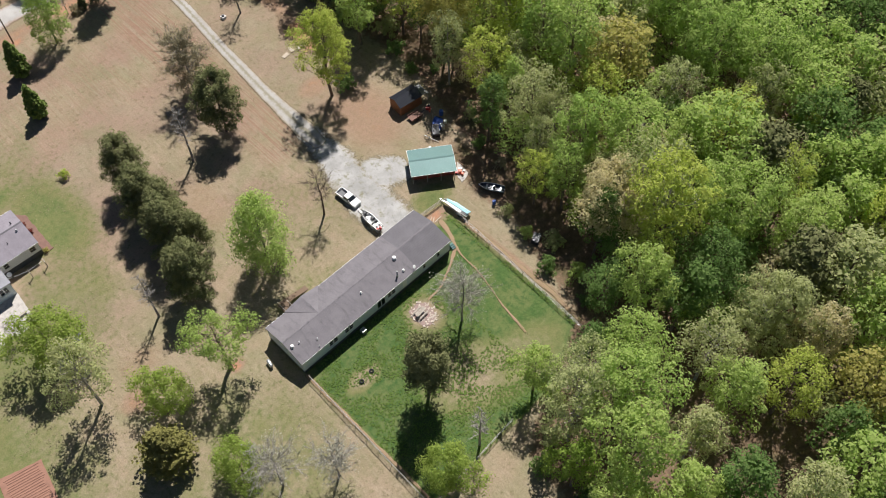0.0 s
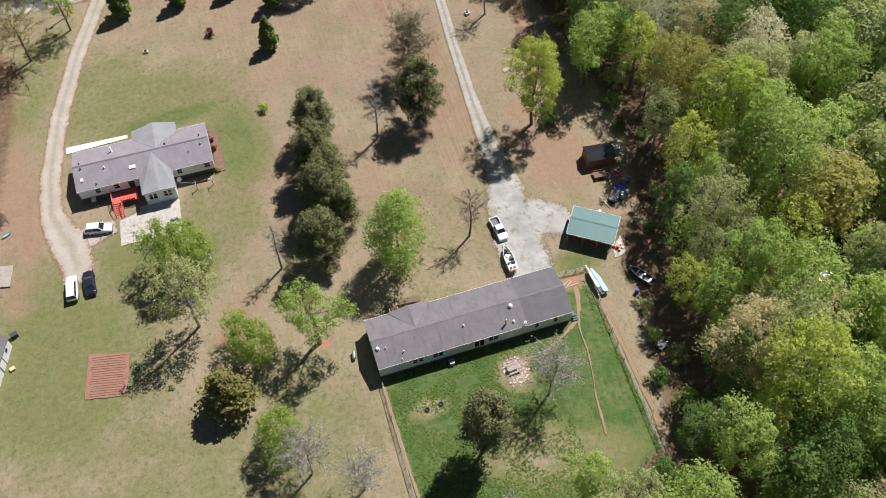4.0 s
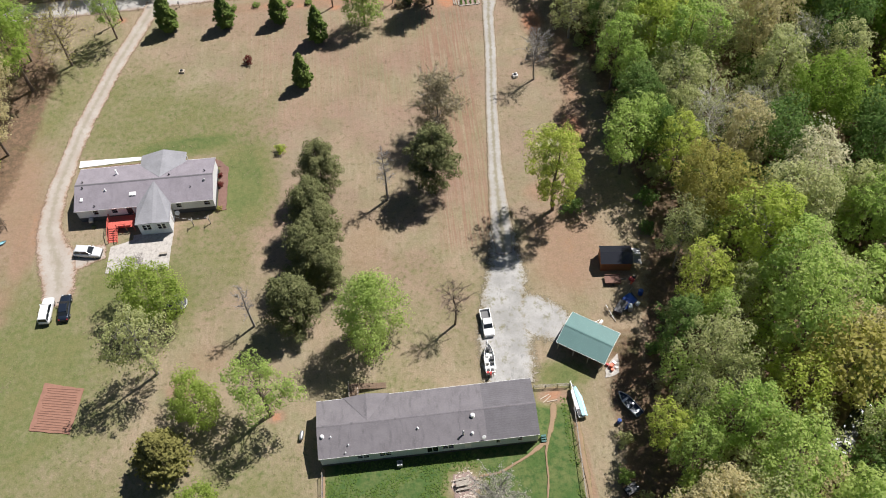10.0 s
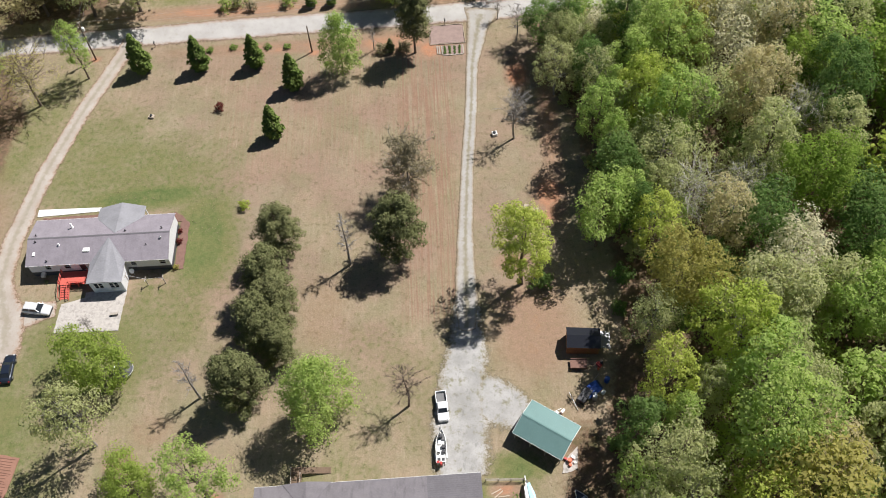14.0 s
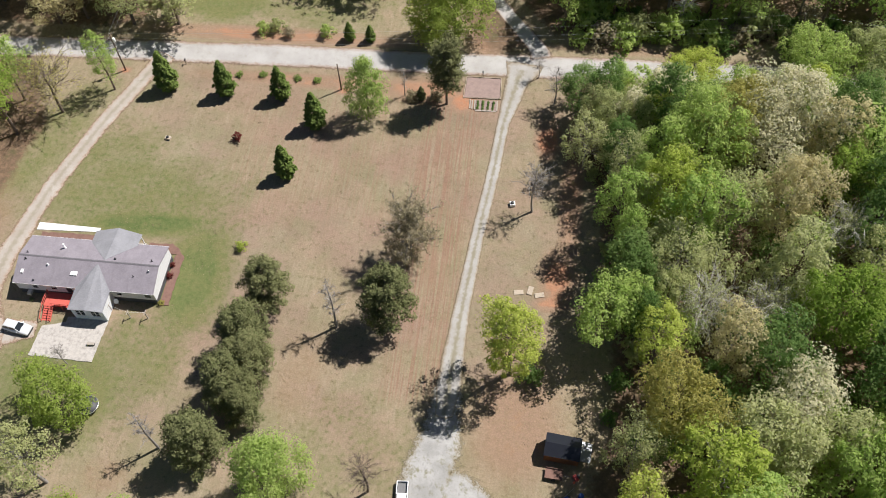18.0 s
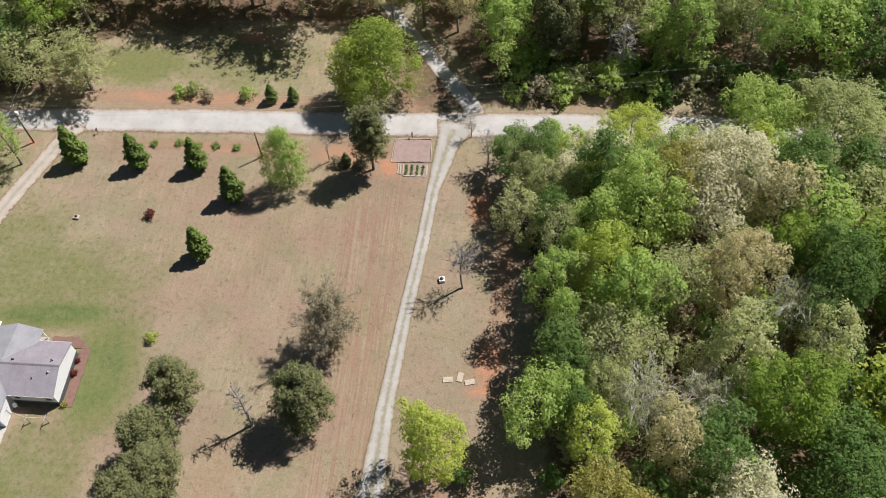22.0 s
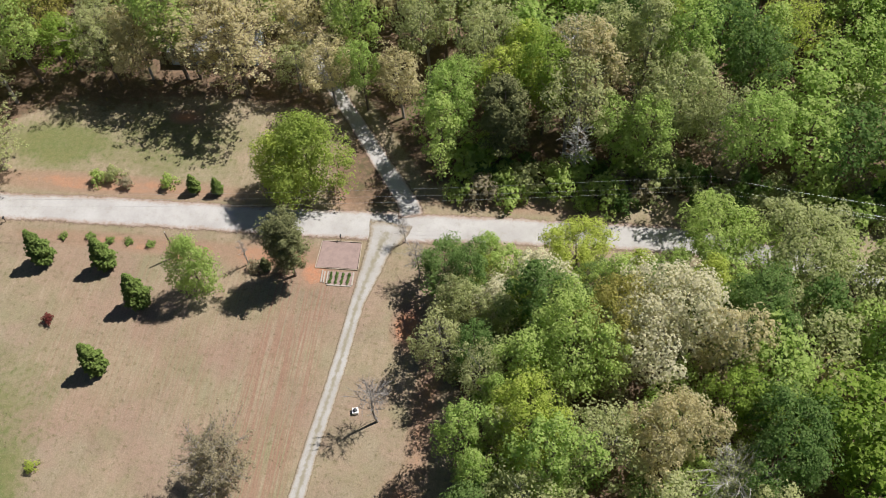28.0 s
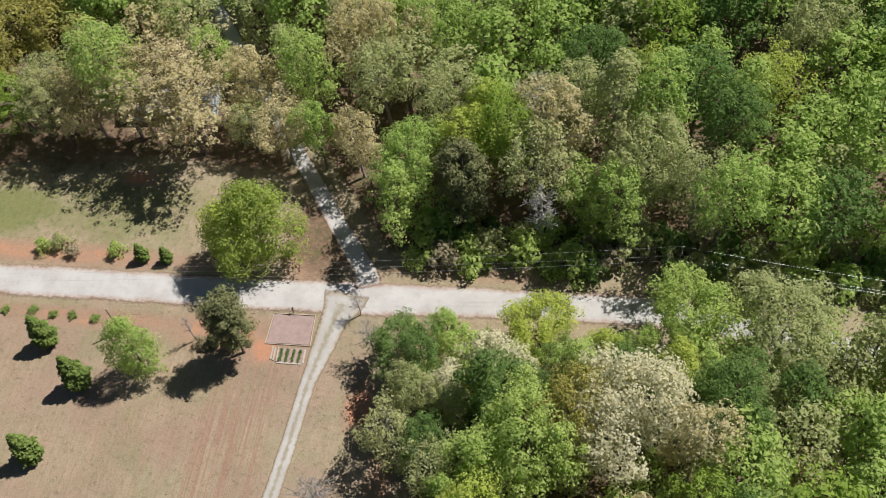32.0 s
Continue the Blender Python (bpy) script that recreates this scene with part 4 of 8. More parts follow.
def garage():
    """The open-fronted garage under a ribbed green metal roof."""
    g0 = thing("garage", pose(24.9, 12.0, 0, 0, 0, -34.5), "small garage with ribbed green sheet-metal roof and red walls", "garage")
    L, D, E, R = 3.95, 2.95, 2.45, 3.15
    for s in (-1, 1):
        sl = slope(g0, -L, L, s * D, 0, E, R, M_GREEN_ROOF, "roof_sheet", 0.04)
        far = math.hypot(D, R - E)
        for k in range(27):
            x = -L + 0.1 + k * (2 * L - 0.2) / 26
            part("rib", Geo().box(x - 0.02, 0.0, 0.0, x + 0.02, far, 0.035), M_GREEN_ROOF, sl)
        part("eave_trim", Geo().box(-L, min(s * D, s * (D + 0.03)), E - 0.14, L, max(s * D, s * (D + 0.03)), E + 0.01), M_TRIM, g0)
    part("ridge_cap", Geo().slab([(-L - 0.03, -0.2, R - 0.02), (L + 0.03, -0.2, R - 0.02), (L + 0.03, 0, R + 0.05), (-L - 0.03, 0, R + 0.05)], 0.02).slab([(-L - 0.03, 0, R + 0.05), (L + 0.03, 0, R + 0.05), (L + 0.03, 0.2, R - 0.02), (-L - 0.03, 0.2, R - 0.02)], 0.02), M_GREEN_ROOF, g0)
    for s in (-1, 1):
        for k in (-1, 1):
            part("barge_board", Geo().slab([(s * L, k * D, E + 0.02), (s * (L + 0.04), k * D, E + 0.02), (s * (L + 0.04), 0, R + 0.02), (s * L, 0, R + 0.02)][:: s * k], 0.16), M_TRIM, g0)
    wx, wy = L - 0.25, D - 0.3
    part("wall", Geo().box(-wx, -wy + 0.9, -0.1, wx, -wy + 1.0, 1.35), M_RED_WALL, g0, "red painted low side wall")
    part("wall", Geo().box(-wx, -wy + 0.9, 1.35, wx, -wy + 0.98, E + 0.1), M_DARK, g0)
    part("wall", Geo().box(-wx, wy - 0.1, -0.1, wx, wy, E - 0.05), M_RED_WALL, g0)
    part("wall", Geo().box(wx - 0.1, -wy + 1.002, -0.1, wx, wy - 0.102, E), M_RED_WALL, g0)
    part("gable_wall", gable_end(wy, E - 0.06, R - 0.06, wx - 0.1, wx), M_RED_WALL, g0)
    part("gable_wall", gable_end(wy, E - 0.06, R - 0.06, -wx, -wx + 0.1), M_RED_WALL, g0)
    for x in (-1.2, 1.2, wx - 0.12):
        part("post", Geo().box(x, -wy, -0.1, x + 0.12, -wy + 0.12, E - 0.05), M_GREY_WOOD, g0)
    for y in (-wy + 0.05, 0, wy - 0.05):
        part("post", Geo().box(-wx, y - 0.06, -0.1, -wx + 0.12, y + 0.06, E - 0.05), M_GREY_WOOD, g0)
    return g0


def black_shed():
    s0 = thing("shed", pose(32.0, 26.4, 0, 0, 0, -5.5), "brown timber garden shed with black roof and a grey lean-to", "shed")
    L, D, E, R = 2.55, 1.75, 2.15, 3.0
    for s in (-1, 1):
        slope(s0, -L, L, s * D, 0, E, R, M_BLACK_ROOF, "roof_slope", 0.07)
    wx, wy = L - 0.12, D - 0.15
    for s in (-1, 1):
        part("wall", Geo().box(-wx, min(s * wy, s * (wy - 0.08)), -0.1, wx, max(s * wy, s * (wy - 0.08)), E), M_BROWN_WOOD, s0)
        a, b = sorted((s * wx, s * (wx - 0.08)))
        part("wall", Geo().box(a, -wy + 0.082, -0.1, b, wy - 0.082, E), M_BROWN_WOOD, s0)
        part("gable_wall", gable_end(wy, E - 0.02, R - 0.1, a, b), M_BROWN_WOOD, s0)
        for k in range(14):
            x = -wx + 0.1 + k * (2 * wx - 0.2) / 13
            part("batten", Geo().box(x - 0.025, min(s * wy, s * (wy + 0.025)), -0.1, x + 0.025, max(s * wy, s * (wy + 0.025)), E - 0.08), M_BROWN_WOOD, s0)
    part("door", Geo().box(-0.9, -wy - 0.05, 0.1, 0.0, -wy - 0.028, 1.95).box(0.03, -wy - 0.05, 0.1, 0.9, -wy - 0.028, 1.95), M_BROWN_WOOD, s0)
    lean = part("lean_to_roof", Geo().slab([(L + 0.02, -1.5, 2.0), (L + 1.5, -1.5, 1.7), (L + 1.5, 1.4, 1.7), (L + 0.02, 1.4, 2.0)], 0.04), M_GREY_ROOF, s0, "grey corrugated lean-to roof")
    for k in range(8):
        y = -1.4 + k * 0.38
        part("rib", Geo().tube((L + 0.02, y, 2.01), (L + 1.5, y, 1.71), 0.03, None, 4), M_GREY_ROOF, lean)
    for y in (-1.4, 1.3):
        part("post", Geo().box(L + 1.36, y - 0.05, -0.1, L + 1.46, y + 0.05, 1.68), M_GREY_WOOD, s0)
    return s0


long_house(), west_house(), garage(), black_shed()


def deck():
    """The red-stained deck with rails and a flight of steps."""
    d = thing("deck", pose(-49.0, 42.3, 0), "red-stained timber deck with rails and a short flight of steps", "deck")
    z = 0.95
    for k in range(17):
        y = -0.62 + k * 0.15
        part("board", Geo().box(-2.2, y, z - 0.04, 2.25, y + 0.14, z), M_RED_DECK, d)
    for x in (-2.1, -0.6, 0.8, 2.15):
        part("post", Geo().box(x - 0.05, -0.62, -0.1, x + 0.05, -0.52, z + 0.95), M_RED_DECK, d)
    for x in (-2.1, 2.15):
        part("post", Geo().box(x - 0.05, 1.75, -0.1, x + 0.05, 1.85, z + 0.95), M_RED_DECK, d)
    for zz in (z + 0.5, z + 0.92):
        part("rail", Geo().box(-0.6, -0.61, zz - 0.05, 2.2, -0.53, zz + 0.02), M_RED_DECK, d)
        part("rail", Geo().box(-2.14, -0.5, zz - 0.05, -2.06, 1.85, zz + 0.02), M_RED_DECK, d)
    part("bench", Geo().box(-0.3, -0.45, z + 0.38, 1.8, -0.1, z + 0.44).box(-0.2, -0.42, z, -0.1, -0.12, z + 0.38).box(1.6, -0.42, z, 1.7, -0.12, z + 0.38), M_RED_DECK, d)
    for k in range(6):
        part("step", Geo().box(-2.0, -0.94 - k * 0.36, z - 0.2 - k * 0.16, -0.7, -0.63 - k * 0.36, z - 0.16 - k * 0.16), M_RED_DECK, d)
    for x in (-2.05, -0.65):
        part("stringer", Geo().slab([(x - 0.04, -0.62, z - 0.12), (x - 0.04, -2.95, -0.02), (x + 0.04, -2.95, -0.02), (x + 0.04, -0.62, z - 0.12)], 0.2), M_RED_DECK, d)
        part("hand_rail", Geo().slab([(x - 0.05, -0.62, z + 0.95), (x - 0.05, -2.9, 0.9), (x + 0.05, -2.9, 0.9), (x + 0.05, -0.62, z + 0.95)], 0.08).box(x - 0.05, -2.9, -0.05, x + 0.05, -2.8, 0.9), M_RED_DECK, d)


deck()


def back_porch():
    """A brown timber landing behind the long house, with a ramp along the wall."""
    p = thing("porch", pose(-10.9, 5.85, 0, 0, 0, 1), "small brown timber porch and ramp behind the house", "porch")
    for k in range(13):
        part("board", Geo().box(-0.75, 0.02 + k * 0.24, 0.72, 0.75, 0.24 + k * 0.24, 0.77), M_SHADED_WOOD, p)
    for x in (-0.7, 0.62):
        for y in (0.1, 1.6, 3.0):
            part("post", Geo().box(x, y, -0.1, x + 0.09, y + 0.09, 1.65), M_SHADED_WOOD, p)
    part("rail", Geo().box(-0.70, 0.2, 1.55, -0.61, 3.0, 1.62), M_GREY_WOOD, p)
    part("rail", Geo().box(0.62, 0.2, 1.55, 0.71, 2.1, 1.62), M_GREY_WOOD, p)
    for k in range(17):
        x = 0.78 + k * 0.24
        z = 0.74 - 0.042 * k
        part("ramp_board", Geo().box(x, 2.15, z - 0.05, x + 0.22, 3.1, z), M_SHADED_WOOD, p)
    for y in (2.2, 2.98):
        part("stringer", Geo().slab([(0.78, y, 0.68), (4.85, y, 0.0), (4.85, y + 0.06, 0.0), (0.78, y + 0.06, 0.68)], 0.12), M_SHADED_WOOD, p)


back_porch()

# ---- pads and beds ----
def pad(name, corners, z, mat, label, category, edge=0.25, thick=0.2, seed=1):
    """A flat pad with uneven edges."""
    rng = np.random.default_rng(seed)
    pts = []
    for a, b in zip(corners, corners[1:] + corners[:1]):
        n = max(2, int(math.dist(a, b) / 0.6))
        for i in range(n):
            k = rng.normal(0, edge / 3, 2)
            pts.append((a[0] + (b[0] - a[0]) * i / n + k[0], a[1] + (b[1] - a[1]) * i / n + k[1], z))
    return tagged(new(name, Geo().slab(pts, thick).mesh(name, mat)), label, category, kind="structure")


pad("patio", [(-51.0, 33.4), (-40.6, 33.2), (-40.3, 40.6), (-47.0, 40.6), (-47.0, 39.6), (-50.6, 38.6)], 0.05, M_CONCRETE, "pale stained concrete patio", "patio", 0.12, 0.12, 2)
pad("walkway", [(-58.2, 56.4), (-47.3, 56.9), (-47.3, 57.7), (-58.2, 57.9)], 0.06, M_CONCRETE_WHITE, "white concrete walkway along the house", "walkway", 0.02, 0.12, 3)
pad("mulch_bed", [(-57.0, 53.6), (-47.4, 53.6), (-47.4, 56.3), (-57.0, 56.0)], 0.04, M_MULCH, "red-brown mulch bed beside the house", "flower bed", 0.3, 0.12, 4)
pad("mulch_bed", [(-33.0, 44.0), (-31.6, 44.2), (-31.4, 53.6), (-34.0, 55.9), (-38.2, 55.6), (-38.2, 54.0), (-33.0, 53.9)], 0.04, M_MULCH, "red-brown mulch bed at the gable end", "flower bed", 0.3, 0.12, 5)
pad("clay_pad", [(-59.2, 6.8), (-53.0, 5.6), (-51.8, 12.8), (-57.9, 14.4)], 0.05, M_CLAYPAD, "square red clay pad on the lawn", "clay pad", 0.1, 0.12, 6)
pad("concrete_apron", [(26.7, 6.3), (28.9, 6.8), (29.4, 10.2), (27.4, 8.2)], 0.04, M_CONCRETE, "broken pale concrete apron behind the garage", "concrete pad", 0.3, 0.12, 7)


# ---- vehicles ----
def car(name, at, turn, label, category, paint, length, width, profile, cabin, glass_top, wheels, roof_mat=None, rack=False):
    """A road vehicle with its nose to +x. profile: side outline of the body; cabin: (rear foot, rear top, front top, front foot, foot z, top z)."""
    c = thing(name, pose(*at, 0, 0, 0, turn), label, category)
    hw = width / 2
    rings = []
    for k in range(17):
        u = k / 8 - 1
        x = u * length / 2
        zt = float(np.interp(x, [q[0] for q in profile], [q[1] for q in profile]))
        w = hw * (1 - 0.9 * max(0, abs(u) - 0.62) ** 1.9)
        zb = 0.30 + 0.9 * max(0, abs(u) - 0.8) ** 1.5
        half = [(w * 0.90, zb), (w * 0.99, zb + 0.16), (w, zt - 0.30), (w * 0.97, zt - 0.16), (w * 0.90, zt - 0.06), (w * 0.72, zt), (w * 0.3, zt + 0.025)]
        rings.append([(x, y, z) for y, z in half] + [(x, -y, z) for y, z in reversed(half)])
    part("body", Geo().loft(rings, True, None, True), paint, c)
    x0, x1, x2, x3, z0, z1 = cabin
    lo = lambda z, a, b, w: [(a, -w, z), (b, -w, z), (b, w, z), (a, w, z)]
    part("windows", Geo().loft([lo(z0 - 0.08, x0, x3, hw - 0.15), lo(z1 - 0.06, x1, x2, hw - 0.30)]), M_GLASS, c, "dark tinted windows")
    part("roof", Geo().loft([lo(z1 - 0.07, x1 - 0.06, x2 + 0.06, hw - 0.27), lo(z1 - 0.02, x1 - 0.02, x2 + 0.02, hw - 0.30), lo(z1, x1 + 0.12, x2 - 0.12, hw - 0.42)]), roof_mat or paint, c)
    for s in (-1, 1):
        for xa, xb in ((x0, x1), (x3, x2)):
            part("pillar", Geo().tube((xa, s * (hw - 0.145), z0 - 0.02), (xb, s * (hw - 0.285), z1 - 0.05), 0.045, None, 4), paint, c)
        xm = (x1 + x2) / 2 - 0.1
        part("pillar", Geo().tube((xm, s * (hw - 0.15), z0 - 0.02), (xm, s * (hw - 0.29), z1 - 0.05), 0.05, None, 4), paint, c)
        part("mirror", Geo().box(x3 - 0.35, min(s * (hw - 0.02), s * (hw + 0.17)), z0 + 0.02, x3 - 0.2, max(s * (hw - 0.02), s * (hw + 0.17)), z0 + 0.17, None, 0.02), paint, c)
        part("headlight", Geo().box(length / 2 - 0.22, min(s * (hw - 0.24), s * (hw - 0.50)), 0.52, length / 2 - 0.005, max(s * (hw - 0.24), s * (hw - 0.50)), 0.68, None, 0.02), M_LAMP, c)
        part("tail_light", Geo().box(-length / 2 + 0.005, min(s * (hw - 0.18), s * (hw - 0.40)), 0.62, -length / 2 + 0.16, max(s * (hw - 0.18), s * (hw - 0.40)), 0.82, None, 0.02), M_LAMP_RED, c)
        for x in wheels:
            w = part("wheel", Geo().turned([(0.12, -0.11), (0.30, -0.11), (0.345, -0.06), (0.345, 0.06), (0.30, 0.11), (0.12, 0.11)], 18, pose(x, s * (hw - 0.10), 0.345, 90)), M_RUBBER, c, "black tyre")
            part("rim", Geo().turned([(0.03, -0.125), (0.20, -0.12), (0.22, -0.10), (0.22, 0.10), (0.20, 0.12), (0.03, 0.125)], 14, pose(x, s * (hw - 0.10), 0.345, 90)), M_STEEL, w)
    part("bumper", Geo().box(length / 2 - 0.12, -hw + 0.12, 0.34, length / 2 + 0.05, hw - 0.12, 0.56, None, 0.04), M_DARK, c)
    part("bumper", Geo().box(-length / 2 - 0.05, -hw + 0.12, 0.36, -length / 2 + 0.12, hw - 0.12, 0.58, None, 0.04), M_STEEL if rack else M_DARK, c)
    return c


SUV = [(-2.30, 0.90), (-2.15, 1.08), (-1.0, 1.08), (0.9, 1.06), (1.6, 0.98), (2.1, 0.86), (2.30, 0.68)]
SEDAN = [(-2.42, 0.74), (-2.25, 0.92), (-1.6, 0.95), (1.0, 0.92), (1.7, 0.85), (2.2, 0.74), (2.42, 0.58)]
TALL = [(-2.38, 0.95), (-2.28, 1.14), (1.1, 1.11), (1.9, 1.02), (2.2, 0.92), (2.38, 0.72)]
car("suv", (-54.1, 37.6), -10, "silver crossover car with dark windows parked on the drive", "car", M_SILVER_PAINT, 4.6, 1.86, SUV, (-2.10, -1.75, 0.25, 1.05, 1.10, 1.64), None, (-1.38, 1.42))
car("white_suv", (-59.3, 26.9), 88, "boxy white estate car parked on the grass", "car", M_WHITE_PAINT, 4.75, 1.84, TALL, (-2.30, -2.12, 0.45, 1.05, 1.13, 1.78), None, (-1.42, 1.45))
car("sedan", (-56.5, 27.2), 92, "dark blue sedan parked on the grass", "car", M_NAVY_PAINT, 4.85, 1.82, SEDAN, (-1.85, -1.15, 0.25, 1.12, 0.95, 1.42), None, (-1.45, 1.45))


def pickup():
    c = thing("pickup_truck", pose(10.15, 17.2, 0, 0, 0, -86) @ Matrix.Scale(0.87, 4), "white pickup truck with open grey bed on the gravel", "truck")
    hw, z = 0.95, 0.98
    front = [(-0.55, 0.45), (2.68, 0.45), (2.72, 0.78), (2.6, 0.98), (1.45, 1.08), (-0.55, 1.08)]
    inset = lambda k, y: [(x * (1 - 0.02 * k) if x > 0 else x, y, a + (0.03 * k if a < 0.5 else -0.04 * k)) for x, a in front]
    part("body", Geo().loft([inset(2, -hw), inset(0.5, -hw + 0.06), inset(0, -hw + 0.16), inset(0, hw - 0.16), inset(0.5, hw - 0.06), inset(2, hw)]), M_WHITE_PAINT, c)
    bed = part("bed", Geo().box(-2.72, -hw, 0.45, -0.57, -hw + 0.13, 1.06).box(-2.72, hw - 0.13, 0.45, -0.57, hw, 1.06).box(-2.72, -hw + 0.13, 0.45, -2.62, hw - 0.13, 1.04).box(-0.67, -hw + 0.13, 0.45, -0.57, hw - 0.13, 1.10), M_WHITE_PAINT, c)
    part("bed_liner", Geo().box(-2.62, -hw + 0.13, 0.5, -0.67, hw - 0.13, 0.58), M_CARPET, bed, "dull grey bed floor")
    lo = lambda q, a, b, w: [(a, -w, q), (b, -w, q), (b, w, q), (a, w, q)]
    part("windows", Geo().loft([lo(1.04, -0.52, 1.42, hw - 0.09), lo(1.68, -0.36, 0.72, hw - 0.22)]), M_GLASS, c, "dark cab windows")
    part("roof", Geo().loft([lo(1.66, -0.42, 0.80, hw - 0.19), lo(1.73, -0.36, 0.74, hw - 0.22), lo(1.76, -0.2, 0.6, hw - 0.34)]), M_WHITE_PAINT, c)
    for s in (-1, 1):
        for a, b in ((-0.5, -0.37), (1.4, 0.74), (0.42, 0.36)):
            part("pillar", Geo().tube((a, s * (hw - 0.085), 1.05), (b, s * (hw - 0.21), 1.69), 0.05, None, 4), M_WHITE_PAINT, c)
        part("mirror", Geo().box(1.05, min(s * (hw - 0.02), s * (hw + 0.2)), 1.1, 1.18, max(s * (hw - 0.02), s * (hw + 0.2)), 1.3, None, 0.02), M_DARK, c)
        part("headlight", Geo().box(2.58, min(s * 0.5, s * 0.84), 0.68, 2.735, max(s * 0.5, s * 0.84), 0.86, None, 0.02), M_LAMP, c)
        part("tail_light", Geo().box(-2.735, min(s * 0.84, s * 0.93), 0.65, -2.68, max(s * 0.84, s * 0.93), 0.98), M_LAMP_RED, c)
        for x in (-1.75, 1.72):
            w = part("wheel", Geo().turned([(0.13, -0.12), (0.33, -0.12), (0.375, -0.06), (0.375, 0.06), (0.33, 0.12), (0.13, 0.12)], 18, pose(x, s * (hw - 0.10), 0.375, 90)), M_RUBBER, c, "black tyre")
            part("rim", Geo().turned([(0.03, -0.135), (0.2, -0.13), (0.22, -0.1), (0.22, 0.1), (0.2, 0.13), (0.03, 0.135)], 14, pose(x, s * (hw - 0.10), 0.375, 90)), M_STEEL, w)
    part("bumper", Geo().box(2.62, -0.85, 0.42, 2.8, 0.85, 0.6, None, 0.04), M_STEEL, c)
    part("bumper", Geo().box(-2.85, -0.85, 0.45, -2.73, 0.85, 0.62, None, 0.03), M_STEEL, c)


pickup()


def hull(length, width, depth, z, trans=0.82):
    """An open hull with its bow to +x: outer rings from keel to gunwale, then down inside."""
    g, n = Geo(), 9
    rows = []
    for i in range(n):
        t = i / (n - 1)
        w = width / 2 * (trans + (1 - trans) * math.sin(t * 1.9)) * max(0.02, 1 - max(0, (t - 0.45) / 0.56) ** 2.2)
        x, rise = -length / 2 + t * length, 0.28 * max(0, t - 0.6) ** 1.5 * depth * 3
        keel = z + rise * 1.6
        top = z + depth + rise * 0.5
        rows.append([(x, 0, keel), (x, w * 0.72, keel + depth * 0.22), (x, w, top), (x, w * 0.9, top + 0.01), (x, w * 0.8, z + depth * 0.45 + rise), (x, 0, z + depth * 0.42 + rise), (x, -w * 0.8, z + depth * 0.45 + rise), (x, -w * 0.9, top + 0.01), (x, -w, top), (x, -w * 0.72, keel + depth * 0.22)])
    return g.loft(rows, True, None, False)


def trailer_frame(parent, length, width, x0):
    t = part("trailer", Geo().box(-length / 2, -width / 2 + 0.2, 0.38, x0, -width / 2 + 0.28, 0.48).box(-length / 2, width / 2 - 0.28, 0.38, x0, width / 2 - 0.2, 0.48).box(x0 - 0.1, -0.05, 0.38, length / 2 + 0.9, 0.05, 0.48).box(x0 - 0.1, -width / 2 + 0.28, 0.38, x0, width / 2 - 0.28, 0.48).box(-length / 4 - 0.05, -width / 2 - 0.1, 0.28, -length / 4 + 0.05, width / 2 + 0.1, 0.36), M_STEEL, parent, "galvanised boat trailer")
    for s in (-1, 1):
        part("wheel", Geo().turned([(0.1, -0.09), (0.26, -0.09), (0.3, -0.04), (0.3, 0.04), (0.26, 0.09), (0.1, 0.09)], 16, pose(-length / 4, s * (width / 2 + 0.02), 0.3, 90)), M_RUBBER, t)
        part("mudguard", Geo().box(-length / 4 - 0.42, s * (width / 2 + 0.02) - 0.12, 0.62, -length / 4 + 0.42, s * (width / 2 + 0.02) + 0.12, 0.66, None, 0.015), M_STEEL, t)
    part("jack", Geo().tube((length / 2 + 0.7, 0.12, 0), (length / 2 + 0.7, 0.12, 0.75), 0.035), M_STEEL, t)


